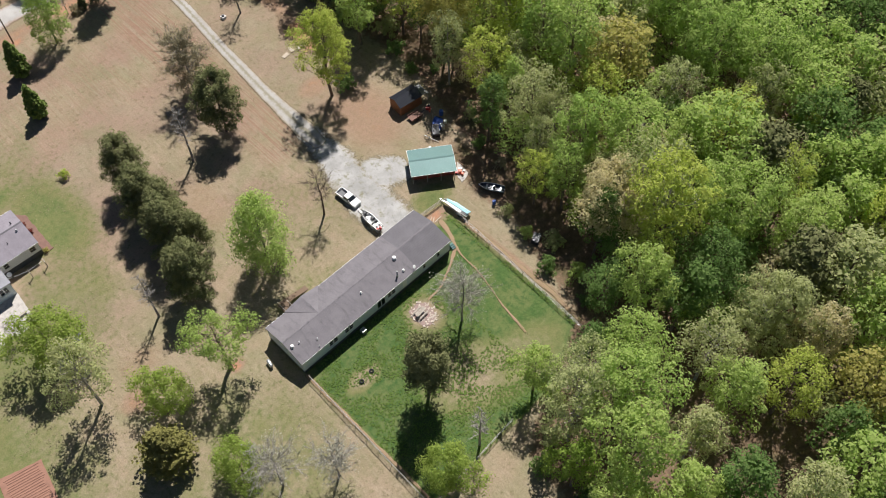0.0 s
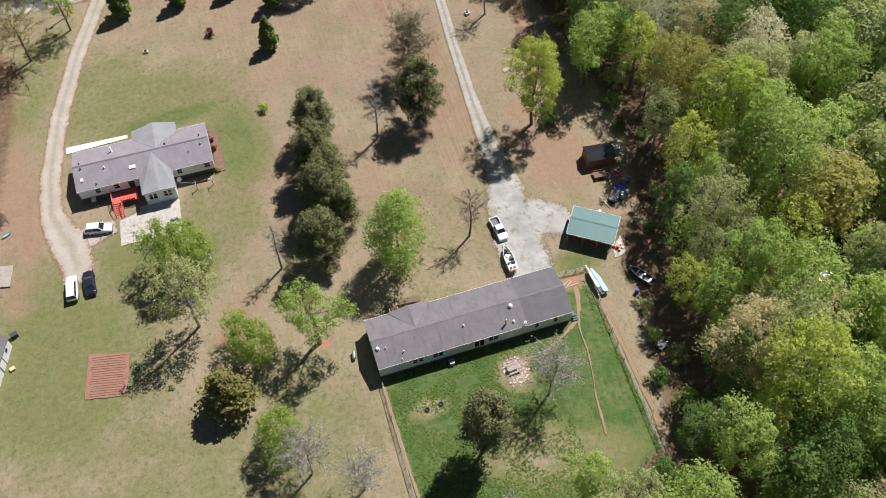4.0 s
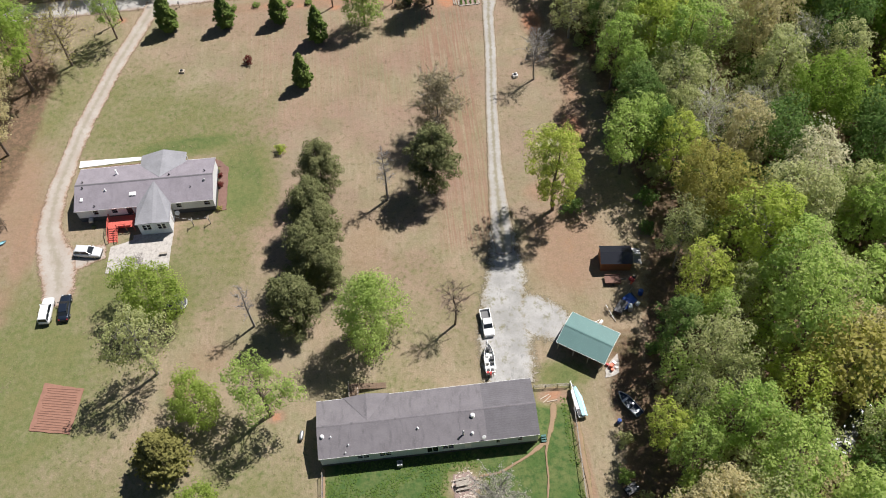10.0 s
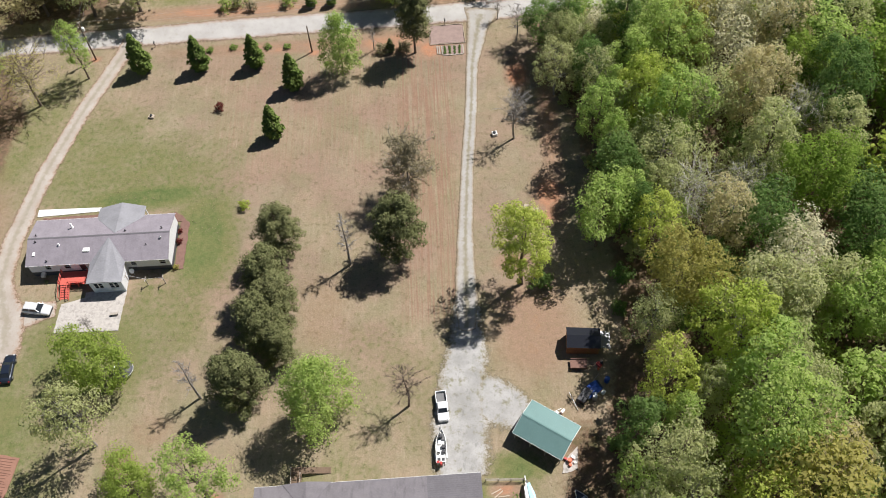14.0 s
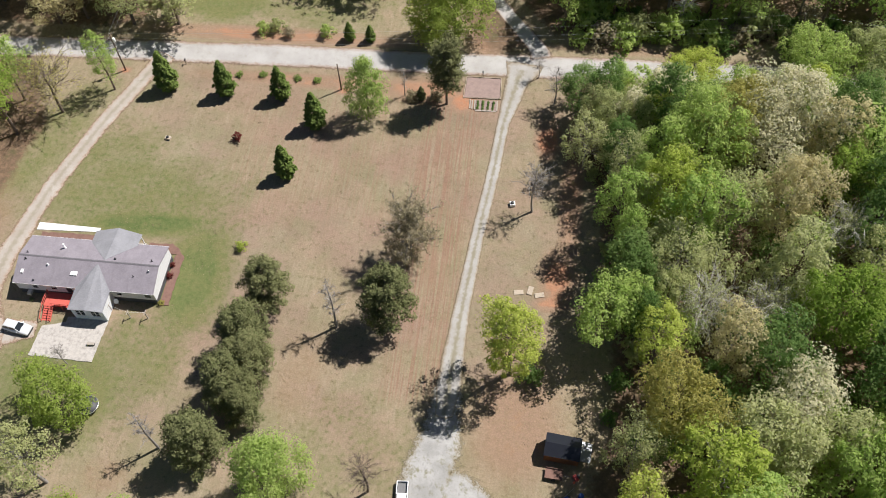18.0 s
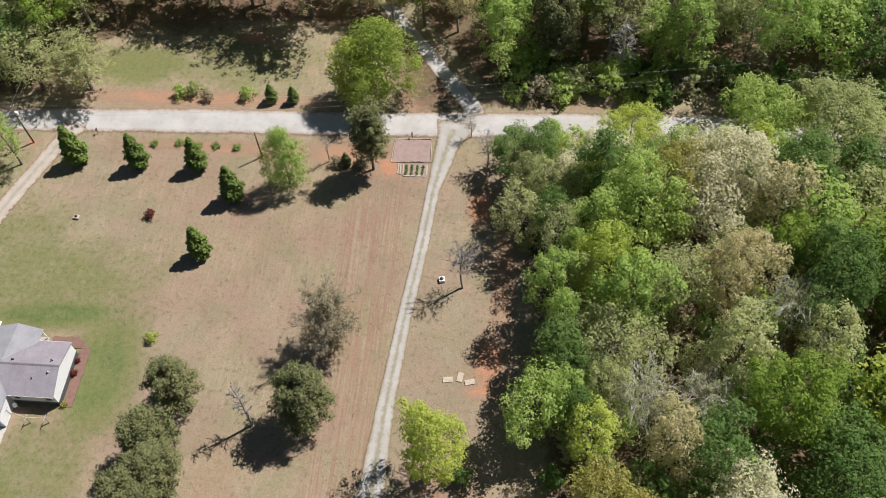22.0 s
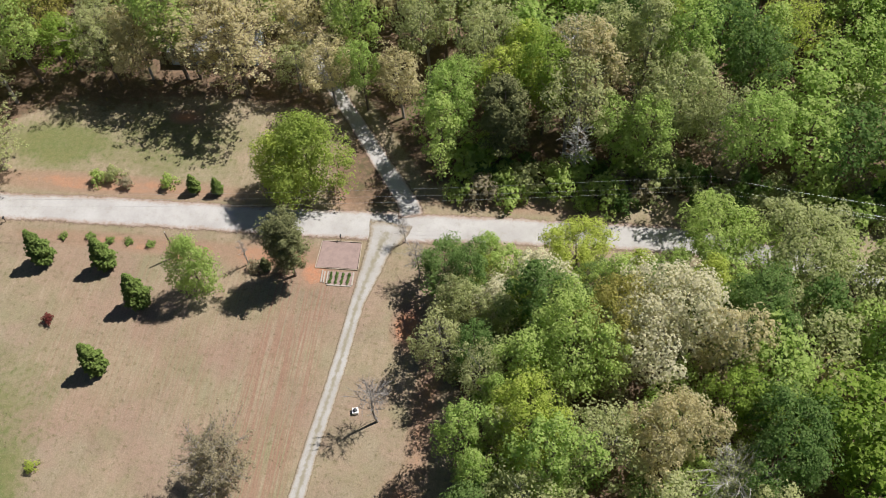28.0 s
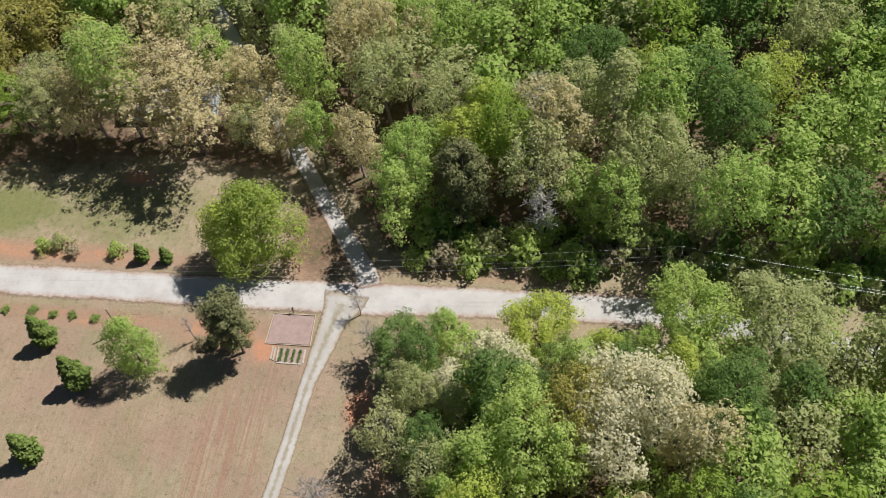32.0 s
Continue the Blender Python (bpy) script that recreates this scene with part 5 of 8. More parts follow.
def bass_boat():
    b = thing("boat", pose(9.75, 10.9, 0, 0, 0, 88) @ Matrix.Diagonal((1, 0.86, 0.95, 1)), "white fishing boat with cluttered deck on a trailer", "boat")
    trailer_frame(b, 5.0, 1.9, 1.6)
    part("hull", hull(5.0, 1.95, 0.72, 0.5), M_HULL, b)
    part("front_deck", Geo().slab([(0.95, -0.72, 1.12), (1.9, -0.52, 1.16), (1.9, 0.52, 1.16), (0.95, 0.72, 1.12)], 0.05), M_CARPET, b, "grey carpeted casting deck")
    part("rear_deck", Geo().box(-2.4, -0.72, 1.06, -1.35, 0.72, 1.12), M_HULL, b)
    part("console", Geo().box(-0.35, -0.75, 0.8, 0.2, -0.1, 1.32, None, 0.05), M_SEAT, b)
    for x, y in ((-0.8, -0.4), (-0.8, 0.4), (1.4, 0)):
        z = 0.8 if x < 0 else 1.18
        seat = part("seat", Geo().box(x - 0.25, y - 0.25, z + 0.15, x + 0.25, y + 0.25, z + 0.3, None, 0.04), M_SEAT if y <= 0 else M_CLOTH, b)
        part("seat_back", Geo().box(x - 0.3, y - 0.25, z + 0.3, x - 0.2, y + 0.25, z + 0.68, None, 0.03), M_SEAT, seat)
    part("cooler", Geo().box(0.3, 0.05, 0.8, 0.85, 0.5, 1.15, None, 0.03), M_VENT, b, "white cool box")
    part("storage_lid", Geo().box(-2.2, -0.6, 1.12, -1.75, -0.1, 1.16, None, 0.015).box(-2.2, 0.1, 1.12, -1.75, 0.6, 1.16, None, 0.015), M_SEAT, b)
    motor = part("outboard_motor", Geo().box(-2.85, -0.2, 0.95, -2.4, 0.2, 1.55, None, 0.08), M_RED_PLASTIC, b, "red-cowled outboard motor")
    part("leg", Geo().box(-2.72, -0.08, 0.3, -2.52, 0.08, 0.95), M_DARK, motor)
    part("trolling_motor", Geo().tube((2.2, 0.1, 1.15), (1.2, 0.45, 1.3), 0.04).box(1.1, 0.38, 1.22, 1.35, 0.55, 1.38), M_DARK, b)
    part("life_jacket", Geo().box(-2.55, 0.25, 1.13, -2.2, 0.75, 1.22, None, 0.03), M_RED_PLASTIC, b, "red life jacket")


bass_boat()
b = thing("boat", pose(29.3, 1.7, 0, 0, 0, 122), "dark blue open boat with pale gunwales lying on the ground", "boat")
part("hull", hull(4.6, 1.6, 0.6, 0.02), M_HULL_DARK, b)
g = Geo()
for s in (-1, 1):
    pts = [(-2.25 + i * 0.5, s * 0.79 * (0.82 + 0.18 * math.sin(i / 9 * 1.9)) * max(0.02, 1 - max(0, (i / 9 - 0.45) / 0.56) ** 2.2), 0.66 + 0.03 * max(0, i - 5)) for i in range(10)]
    for p, q in zip(pts, pts[1:]):
        g.tube(p, q, 0.05, None, 5)
part("gunwale", g, M_VENT, b, "pale rubbing strake")
for x in (-1.6, -0.4, 0.8):
    part("bench", Geo().box(x - 0.16, -0.62, 0.42, x + 0.16, 0.62, 0.48), M_STEEL, b)
part("seat", Geo().box(-0.7, -0.2, 0.48, -0.3, 0.2, 0.85, None, 0.05), M_SEAT, b)

b = thing("covered_boat", pose(21.75, 2.75, 0, 0, 0, 97) @ Matrix.Diagonal((1, 1.08, 1, 1)), "long white boat half under a teal tarpaulin on a trailer", "boat")
trailer_frame(b, 5.0, 1.3, 1.4)
part("hull", hull(5.2, 1.25, 0.6, 0.5), M_HULL, b)
part("hatch", Geo().slab([(-2.3, 0.05, 1.16), (1.9, 0.05, 1.2), (1.6, 0.5, 1.16), (-2.3, 0.56, 1.12)], 0.05), M_HULL, b)
part("tarpaulin", Geo().slab([(-2.6, -0.75, 0.95), (0.4, -0.78, 0.98), (2.2, -0.35, 1.12), (1.9, 0.06, 1.28), (0, 0.05, 1.30), (-2.5, 0.06, 1.22)], 0.03).slab([(-2.6, -0.82, 0.45), (0.4, -0.84, 0.5), (0.4, -0.78, 0.98), (-2.6, -0.75, 0.95)], 0.03), M_TARP_TEAL, b, "creased teal tarpaulin")
part("seat", Geo().box(-2.3, 0.1, 1.12, -1.4, 0.5, 1.2, None, 0.03), M_SEAT, b)

# ---- fences ----
def fence(x0, y0, x1, y1, label, rails, height, gap, mat, post_r=0.05, wire=True, group=""):
    f = thing("fence", pose(x0, y0, 0, 0, 0, math.degrees(math.atan2(y1 - y0, x1 - x0))), label, "fence", group)
    far = math.hypot(x1 - x0, y1 - y0)
    n = max(1, round(far / gap))
    for i in range(n + 1):
        k = 0.03 * math.sin(i * 5.1)
        part("post", Geo().tube((i * far / n, 0, -0.15), (i * far / n + k, k, height + 0.06 + k), post_r, post_r * 0.9, 6), mat, f)
    for z in rails:
        for i in range(n):
            part("rail", Geo().box(i * far / n, -0.02 - 0.05, z - 0.06, (i + 1) * far / n, -0.02, z + 0.03), mat, f)
    if wire:
        g = Geo()
        for z in np.arange(0.1, height, 0.16):
            g.tube((0, 0.055, z), (far, 0.055, z), 0.008, None, 3)
        for x in np.arange(0, far, 0.3):
            g.tube((x, 0.06, 0.05), (x, 0.06, height), 0.006, None, 3)
        part("wire_mesh", g, M_STEEL, f, "thin steel wire mesh")
    return f


fence(-15.9, -4.4, -16.2, -31.0, "weathered wire fence with pale top rail along the yard", (1.12,), 1.15, 2.6, M_GREY_WOOD, group="yard fence")
fence(-16.0, -31.6, 1.0, -30.4, "weathered wire fence with pale top rail behind the yard", (1.12,), 1.15, 2.6, M_GREY_WOOD, group="yard fence")
fence(21.3, 4.6, 19.8, -27.5, "weathered wire fence with pale top rail beside the wood", (1.12,), 1.15, 2.6, M_GREY_WOOD, group="yard fence")
fence(15.8, 5.75, 21.2, 5.55, "weathered three-rail timber fence at the house corner", (0.4, 0.75, 1.1), 1.15, 1.8, M_GREY_WOOD, 0.06, False)

# ---- poles and wires ----
def utility_pole(x, y, h, label, arm=True, box=False):
    p = thing("utility_pole", pose(x, y, 0), label, "utility pole")
    part("pole", Geo().tube((0, 0, -0.3), (0, 0, h), 0.16, 0.11, 10), M_POLE, p)
    if arm:
        part("crossarm", Geo().box(-0.06, -0.9, h - 0.5, 0.06, 0.9, h - 0.36), M_POLE, p)
        for y0 in (-0.8, 0.8):
            part("insulator", Geo().turned([(0.03, 0), (0.06, 0.03), (0.05, 0.14), (0.02, 0.17)], 10, Matrix.Translation((0, y0, h - 0.36))), M_VENT, p)
    part("insulator", Geo().turned([(0.03, 0), (0.07, 0.04), (0.06, 0.18), (0.02, 0.22)], 10, Matrix.Translation((0, 0, h))), M_VENT, p)
    if box:
        part("transformer", Geo().turned([(0.05, 0), (0.26, 0.02), (0.28, 0.1), (0.28, 0.75), (0.22, 0.85), (0.05, 0.88)], 14, Matrix.Translation((0.36, 0, h - 1.9))), M_VENT, p, "pale grey transformer can")
    return p


utility_pole(-54.5, 94.0, 9.3, "dark timber utility pole with a grey transformer", True, True)
utility_pole(70.7, 107.9, 11.0, "dark timber utility pole beside the road", True)
utility_pole(-12.1, 92.8, 6.6, "short dark timber service pole", False)
utility_pole(118, 103, 11.0, "dark timber utility pole beside the road", True)
utility_pole(-58, 150, 10.0, "dark timber utility pole in the wood", True)


def wires(ends, label, sag=1.1, r=0.009):
    g = Geo()
    for a, b in ends:
        a, b = Vector(a), Vector(b)
        pts = [a.lerp(b, i / 20) - Vector((0, 0, sag * 4 * (i / 20) * (1 - i / 20))) for i in range(21)]
        for p, q in zip(pts, pts[1:]):
            g.tube(p, q, r, None, 4, False)
    tagged(new("power_line", g.mesh("power_line", M_STEEL)), label, "power line", kind="structure")


wires([((-54.5, 94, 9.5), (70.7, 107.9, 11.2)), ((-54.5, 94.8, 7.6), (70.7, 108.2, 8.4)), ((-54.5, 93.4, 7.3), (70.7, 107.6, 8.1))], "grey overhead wires along the road", 1.6)
wires([((70.7, 107.9, 11.2), (118, 103, 11.2)), ((70.7, 108.2, 8.4), (118, 103, 8.4)), ((70.7, 107.6, 8.1), (118, 103, 8.1))], "grey overhead wires along the road", 0.9)
wires([((-54.5, 94, 9.5), (-58, 150, 10.2)), ((-54.9, 94, 9.0), (-58.8, 150, 9.7)), ((-54.1, 94, 9.0), (-57.2, 150, 9.7))], "grey overhead wires across the road", 1.0)

# ---- yard things ----
def picnic_table():
    t = thing("picnic_table", pose(3.75, -7.8, 0, 0, 0, 6), "weathered timber picnic table with two benches", "picnic table")
    for k in range(5):
        part("top_board", Geo().box(-0.95, -0.37 + k * 0.15, 0.72, 0.95, -0.24 + k * 0.15, 0.76), M_GREY_WOOD, t)
    for s in (-1, 1):
        for k in range(2):
            part("bench_board", Geo().box(-0.95, s * 0.72 - 0.14 + k * 0.15, 0.42, 0.95, s * 0.72 - 0.01 + k * 0.15, 0.46), M_GREY_WOOD, t)
        x = s * 0.65
        part("leg", Geo().tube((x, -0.72, 0), (x, -0.2, 0.72), 0.05, None, 4), M_GREY_WOOD, t)
        part("leg", Geo().tube((x, 0.72, 0), (x, 0.2, 0.72), 0.05, None, 4), M_GREY_WOOD, t)
        part("bearer", Geo().box(x - 0.04, -0.85, 0.36, x + 0.04, 0.85, 0.42), M_GREY_WOOD, t)


picnic_table()
rng = np.random.default_rng(14)
pad("dust_pad", [(2.6, -6.3), (4.6, -6.0), (5.6, -6.8), (5.7, -8.6), (5.0, -9.9), (3.6, -10.3), (2.6, -9.6), (2.2, -8.0)], 0.005, M_BEDSOIL, "dusty pale ground under the picnic table", "bare ground", 0.35, 0.1, 11)
bed = thing("stone_pad", pose(4.1, -8.3, 0), "ragged pad of pale flat stones around the picnic table", "stone pad")
stones = []
for i in range(6):
    a = np.sort(rng.uniform(0, 6.283, 7))
    rr = rng.uniform(0.10, 0.22, 7)
    stones.append(Geo().slab([(r * math.cos(t), r * math.sin(t), 0.05) for t, r in zip(a, rr)], 0.1).mesh("stone", M_STONE))
for i in range(110):
    a, r = rng.uniform(0, 6.283), rng.uniform(0, 1) ** 0.6
    o = part("stone", stones[i % 6], None, bed)
    o.matrix_basis = pose(2.1 * r * math.cos(a), 2.5 * r * math.sin(a), rng.uniform(0, 0.03), rng.uniform(-6, 6), rng.uniform(-6, 6), rng.uniform(0, 360))
for x, y in ((-10.6, -10.2), (-8.4, -9.9)):
    t = thing("tyre", pose(x, y, 0.1), "old black tyre lying in the grass", "tyre", "tyres in the yard")
    part("tread", Geo().ring_tube((0, 0, 0.02), 0.27, 0.11), M_RUBBER, t)
t = thing("air_conditioner", pose(-4.85, -4.0, 0), "pale outdoor air conditioner beside the house wall", "air conditioner")
part("case", Geo().box(-0.4, -0.4, 0.0, 0.4, 0.4, 0.78, None, 0.05), M_STEEL, t)
part("fan_grille", Geo().ring_tube((0, 0, 0.79), 0.28, 0.03).ring_tube((0, 0, 0.79), 0.15, 0.02).box(-0.3, -0.015, 0.78, 0.3, 0.015, 0.8).box(-0.015, -0.3, 0.78, 0.015, 0.3, 0.8), M_DARK, t)
t = thing("gas_tank", pose(-18.8, 1.7, 0, 0, 0, 80), "small pale gas tank on feet beside the house", "gas tank")
part("tank", Geo().turned([(0.02, -0.75), (0.2, -0.7), (0.3, -0.55), (0.3, 0.55), (0.2, 0.7), (0.02, 0.75)], 14, pose(0, 0, 0.5, 0, 90)), M_STEEL, t)
for s in (-1, 1):
    part("foot", Geo().box(s * 0.4 - 0.05, -0.2, 0, s * 0.4 + 0.05, 0.2, 0.28), M_DARK, t)
t = thing("porch_steps", pose(15.75, -2.3, 0), "small teal-painted steps at the house corner", "steps")
for k in range(3):
    part("step", Geo().box(-0.05, -0.5 + k * 0.3, 0, 0.65, -0.2 + k * 0.3, 0.3 + k * 0.22), M_TEAL_DARK, t)
t = thing("board_pile", pose(17.2, 4.2, 0, 0, 0, 25), "loose boards lying on bare clay", "boards")
for k, (x, y, a) in enumerate(((0, 0, 0), (0.1, -0.5, 12), (0.6, -1.1, -20))):
    part("board", Geo().box(-0.8, -0.07, 0.02, 0.8, 0.07, 0.06, pose(x, y, 0, 0, 0, a)), M_TAN_WOOD, t)


def heap(name, x, y, label, category, pieces, seed, size=1.0):
    """A heap of odd pieces: boxes, drums, bent sheets and pipes."""
    r = np.random.default_rng(seed)
    h = thing(name, pose(x, y, 0, 0, 0, r.uniform(0, 360)) @ Matrix.Scale(size, 4), label, category)
    for kind, mat, w, d, z, dx, dy in pieces:
        m = pose(dx, dy, 0, 0, 0, r.uniform(0, 90))
        if kind == "box":
            part("crate", Geo().box(-w / 2, -d / 2, 0, w / 2, d / 2, z, m, 0.03), mat, h)
        elif kind == "drum":
            part("drum", Geo().turned([(w * 0.9, 0), (w, 0.04), (w, z * 0.33), (w * 1.04, z * 0.35), (w, z * 0.37), (w, z - 0.04), (w * 0.9, z)], 14, m), mat, h)
        elif kind == "sheet":
            part("sheet", Geo().slab([(-w / 2, -d / 2, z * 0.4), (w / 2, -d / 2 + 0.1, z * 0.6), (w / 2 - 0.1, d / 2, z), (0, d / 2 + 0.15, z * 0.7), (-w / 2, d / 2, z * 0.5)], 0.03).mesh("sheet", mat), None, h)
        else:
            part("pipe", Geo().tube((dx - w / 2, dy - d / 2, 0.05), (dx + w / 2, dy + d / 2, z), 0.045, None, 6), mat, h)
    return h


heap("tarp_heap", 32.6, 18.5, "heap of machinery and boxes under a blue tarpaulin", "junk pile", (("box", M_DARK, 1.9, 1.0, 0.7, -1.2, 0), ("sheet", M_TARP_BLUE, 1.7, 1.3, 1.0, 0.2, 0.2), ("box", M_STEEL, 0.7, 0.5, 0.8, -0.3, -0.7), ("sheet", M_HULL_DARK, 2.2, 1.2, 0.9, -1.0, 0.5), ("pipe", M_VENT, 0.4, 2.2, 0.4, -2.6, 0.2), ("drum", M_TARP_BLUE, 0.3, 0, 0.9, 2.1, 0.1), ("box", M_VENT, 0.5, 0.4, 0.35, 0.9, -0.8), ("pipe", M_GREY_WOOD, 2.0, 0.6, 0.3, 0.9, 1.0)), 3, 1.3)
heap("junk_pile", 27.0, -10.9, "dark cart piled with scrap metal pipes", "junk pile", (("box", M_DARK, 1.9, 1.3, 0.7, 0, 0), ("pipe", M_STEEL, 1.8, 0.3, 0.95, 0, 0.2), ("pipe", M_STEEL, 1.6, -0.2, 0.9, 0.1, -0.2), ("sheet", M_STEEL, 1.1, 0.7, 0.8, 0.1, 0.5), ("box", M_HULL_DARK, 0.7, 0.5, 0.8, -0.5, -0.3)), 4)
heap("garage_clutter", 27.9, 8.0, "orange drums and boxes beside the garage", "clutter", (("drum", M_ORANGE, 0.3, 0, 0.7, 0, 0), ("drum", M_ORANGE, 0.22, 0, 0.5, 0.6, -0.2), ("box", M_VENT, 0.6, 0.4, 0.4, -0.3, 0.7), ("box", M_CLOTH, 0.4, 0.4, 0.3, 0.5, 0.6), ("box", M_RED_PLASTIC, 0.5, 0.3, 0.4, -0.5, -0.4)), 5)
heap("garage_clutter", 27.2, 15.4, "pale boxes and pipes behind the garage", "clutter", (("box", M_VENT, 0.7, 0.4, 0.5, -0.6, 0), ("box", M_STEEL, 0.6, 0.5, 0.6, 0.4, 0.1), ("pipe", M_VENT, 1.6, 0.3, 0.3, 0.2, -0.4), ("box", M_CLOTH, 0.5, 0.3, 0.4, 1.1, -0.1)), 6)
heap("red_mower", 34.1, 22.7, "small red garden machine on the ground", "garden machine", (("box", M_RED_PLASTIC, 0.9, 0.5, 0.55, 0, 0), ("box", M_DARK, 0.4, 0.4, 0.8, -0.4, 0.1), ("drum", M_ORANGE, 0.18, 0, 0.4, 0.6, 0.3)), 7)
t = thing("barrel", pose(27.3, -0.9, 0), "blue plastic barrel standing on the ground", "barrel")
part("drum", Geo().turned([(0.26, 0), (0.3, 0.06), (0.31, 0.3), (0.29, 0.33), (0.31, 0.36), (0.3, 0.84), (0.25, 0.9)], 16), M_TARP_BLUE, t)
t = thing("flat_trailer", pose(31.0, 22.9, 0, 0, 0, -4), "small brown flat trailer with board sides", "trailer")
part("bed", Geo().box(-1.25, -0.8, 0.45, 1.25, 0.8, 0.53), M_MULCH, t)
for y in (-0.8, 0.74):
    part("side_board", Geo().box(-1.25, y, 0.53, 1.25, y + 0.06, 0.8), M_MULCH, t)
    part("wheel", Geo().turned([(0.08, -0.08), (0.24, -0.08), (0.27, 0), (0.24, 0.08), (0.08, 0.08)], 14, pose(0, y + 0.03 + (-0.12 if y < 0 else 0.12), 0.27, 90)), M_RUBBER, t)
part("tow_bar", Geo().box(1.25, -0.04, 0.4, 2.2, 0.04, 0.48), M_DARK, t)

# west lawn
t = thing("timber_platform", pose(-69.8, 32.9, 0, 0, 0, 79), "low weathered timber platform on the lawn", "platform")
for k in range(14):
    part("board", Geo().box(-2.05, -1.18 + k * 0.17, 0.2, 2.05, -1.03 + k * 0.17, 0.25), M_GREY_WOOD, t)
for x in (-1.9, 0, 1.9):
    part("bearer", Geo().box(x - 0.06, -1.18, 0, x + 0.06, 1.2, 0.2), M_GREY_WOOD, t)
t = thing("bin", pose(-68.7, 21.1, 0, 0, 0, 20), "black lidded bin on the grass", "bin")
part("body", Geo().box(-0.5, -0.35, 0, 0.5, 0.35, 0.75, None, 0.05), M_DARK, t)
part("lid", Geo().box(-0.55, -0.4, 0.75, 0.55, 0.4, 0.83, None, 0.03), M_SEAT, t)
def garden_shed():
    h = thing("garden_shed", pose(-72.3, 16.5, 0, 0, 0, -17.5), "white garden shed with dark slate-grey roof on the lawn", "shed")
    W, L, E, R = 2.0, 3.8, 2.4, 3.5
    for s in (-1, 1):
        part("wall", Geo().box(s * W - 0.06, -L, -0.1, s * W + 0.06, L, E), M_SIDING_WHITE, h)
        part("wall", Geo().loft([[(-W + 0.06, y, -0.1), (W - 0.06, y, -0.1), (W - 0.06, y, E), (0, y, R - 0.1), (-W + 0.06, y, E)] for y in (s * L - 0.06, s * L + 0.06)][::s]), M_SIDING_WHITE, h)
        part("roof_slope", Geo().slab([(s * (W + 0.25), -L - 0.3, E - 0.06), (s * (W + 0.25), L + 0.3, E - 0.06), (0, L + 0.3, R), (0, -L - 0.3, R)][::s], 0.08), M_ROOF_NEW, h)
    for y in (-0.62, 0.02):
        part("door_leaf", Geo().box(W + 0.065, y, 0.05, W + 0.11, y + 0.6, 2.05), M_TRIM, h)
    for y in (-0.75, 0.68):
        part("door_jamb", Geo().box(W + 0.062, y, 0.0, W + 0.13, y + 0.09, 2.15), M_DARK, h)
    for y in (-2.5, 2.3):
        f = part("window", Geo().box(W + 0.062, y - 0.4, 1.0, W + 0.10, y + 0.4, 1.85), M_TRIM, h)
        part("pane", Geo().box(W + 0.102, y - 0.32, 1.08, W + 0.112, y + 0.32, 1.77), M_GLASS, f)


garden_shed()
heap("white_scrap", -73.2, 11.4, "heap of white sheets and boxes behind the shed", "junk pile", (("sheet", M_VENT, 1.4, 1.0, 0.5, 0, 0), ("box", M_VENT, 0.8, 0.6, 0.4, 0.7, 0.5), ("sheet", M_CLOTH, 1.2, 0.8, 0.4, -0.6, 0.6)), 15)
t = thing("yellow_crate", pose(-69.3, 15.3, 0, 0, 0, 20), "small pale yellow crate beside the shed door", "crate")
part("box", Geo().box(-0.4, -0.3, 0, 0.4, 0.3, 0.35, None, 0.03), M_STRAW_BOX, t)
t = thing("toy_car", pose(-72.9, 31.2, 0, 0, 0, 70), "small red plastic ride-on toy on the grass", "toy")
part("body", Geo().box(-0.5, -0.32, 0.15, 0.5, 0.32, 0.5, None, 0.1), M_RED_PLASTIC, t)
part("canopy", Geo().box(-0.35, -0.28, 0.85, 0.2, 0.28, 0.95, None, 0.04), M_RED_PLASTIC, t)
for x in (-0.3, 0.3):
    for y in (-0.34, 0.34):
        part("wheel", Geo().turned([(0.03, -0.05), (0.15, -0.05), (0.15, 0.05), (0.03, 0.05)], 12, pose(x, y, 0.15, 90)), M_RUBBER, t)
    part("pillar", Geo().tube((x * 0.9 - 0.06, 0.24, 0.45), (x * 0.8 - 0.06, 0.24, 0.88), 0.03, None, 6).tube((x * 0.9 - 0.06, -0.24, 0.45), (x * 0.8 - 0.06, -0.24, 0.88), 0.03, None, 6), M_DARK, t)
for k in range(17):
    v = (k + 0.6) / 17.4
    a, b = (-59.0 + 1.25 * v, 7.0 + 7.1 * v), (-53.1 + 1.2 * v, 5.8 + 6.9 * v)
    far = math.dist(a, b) / 2 - 0.2 - 0.5 * abs(math.sin(k * 3.7))
    o = new("furrow", Geo().loft([[(-far, -0.10, 0), (-far, 0.0, 0.08), (-far, 0.10, 0)], [(far, -0.10, 0), (far, 0.0, 0.08), (far, 0.10, 0)]], True, pose((a[0] + b[0]) / 2, (a[1] + b[1]) / 2, 0.048, 0, 0, -11 + 1.6 * math.sin(k * 2.1))).mesh("furrow", M_CLAYPAD))
    tagged(o, "low furrow ridge raked into red clay", "furrow", "furrows in the clay pad")

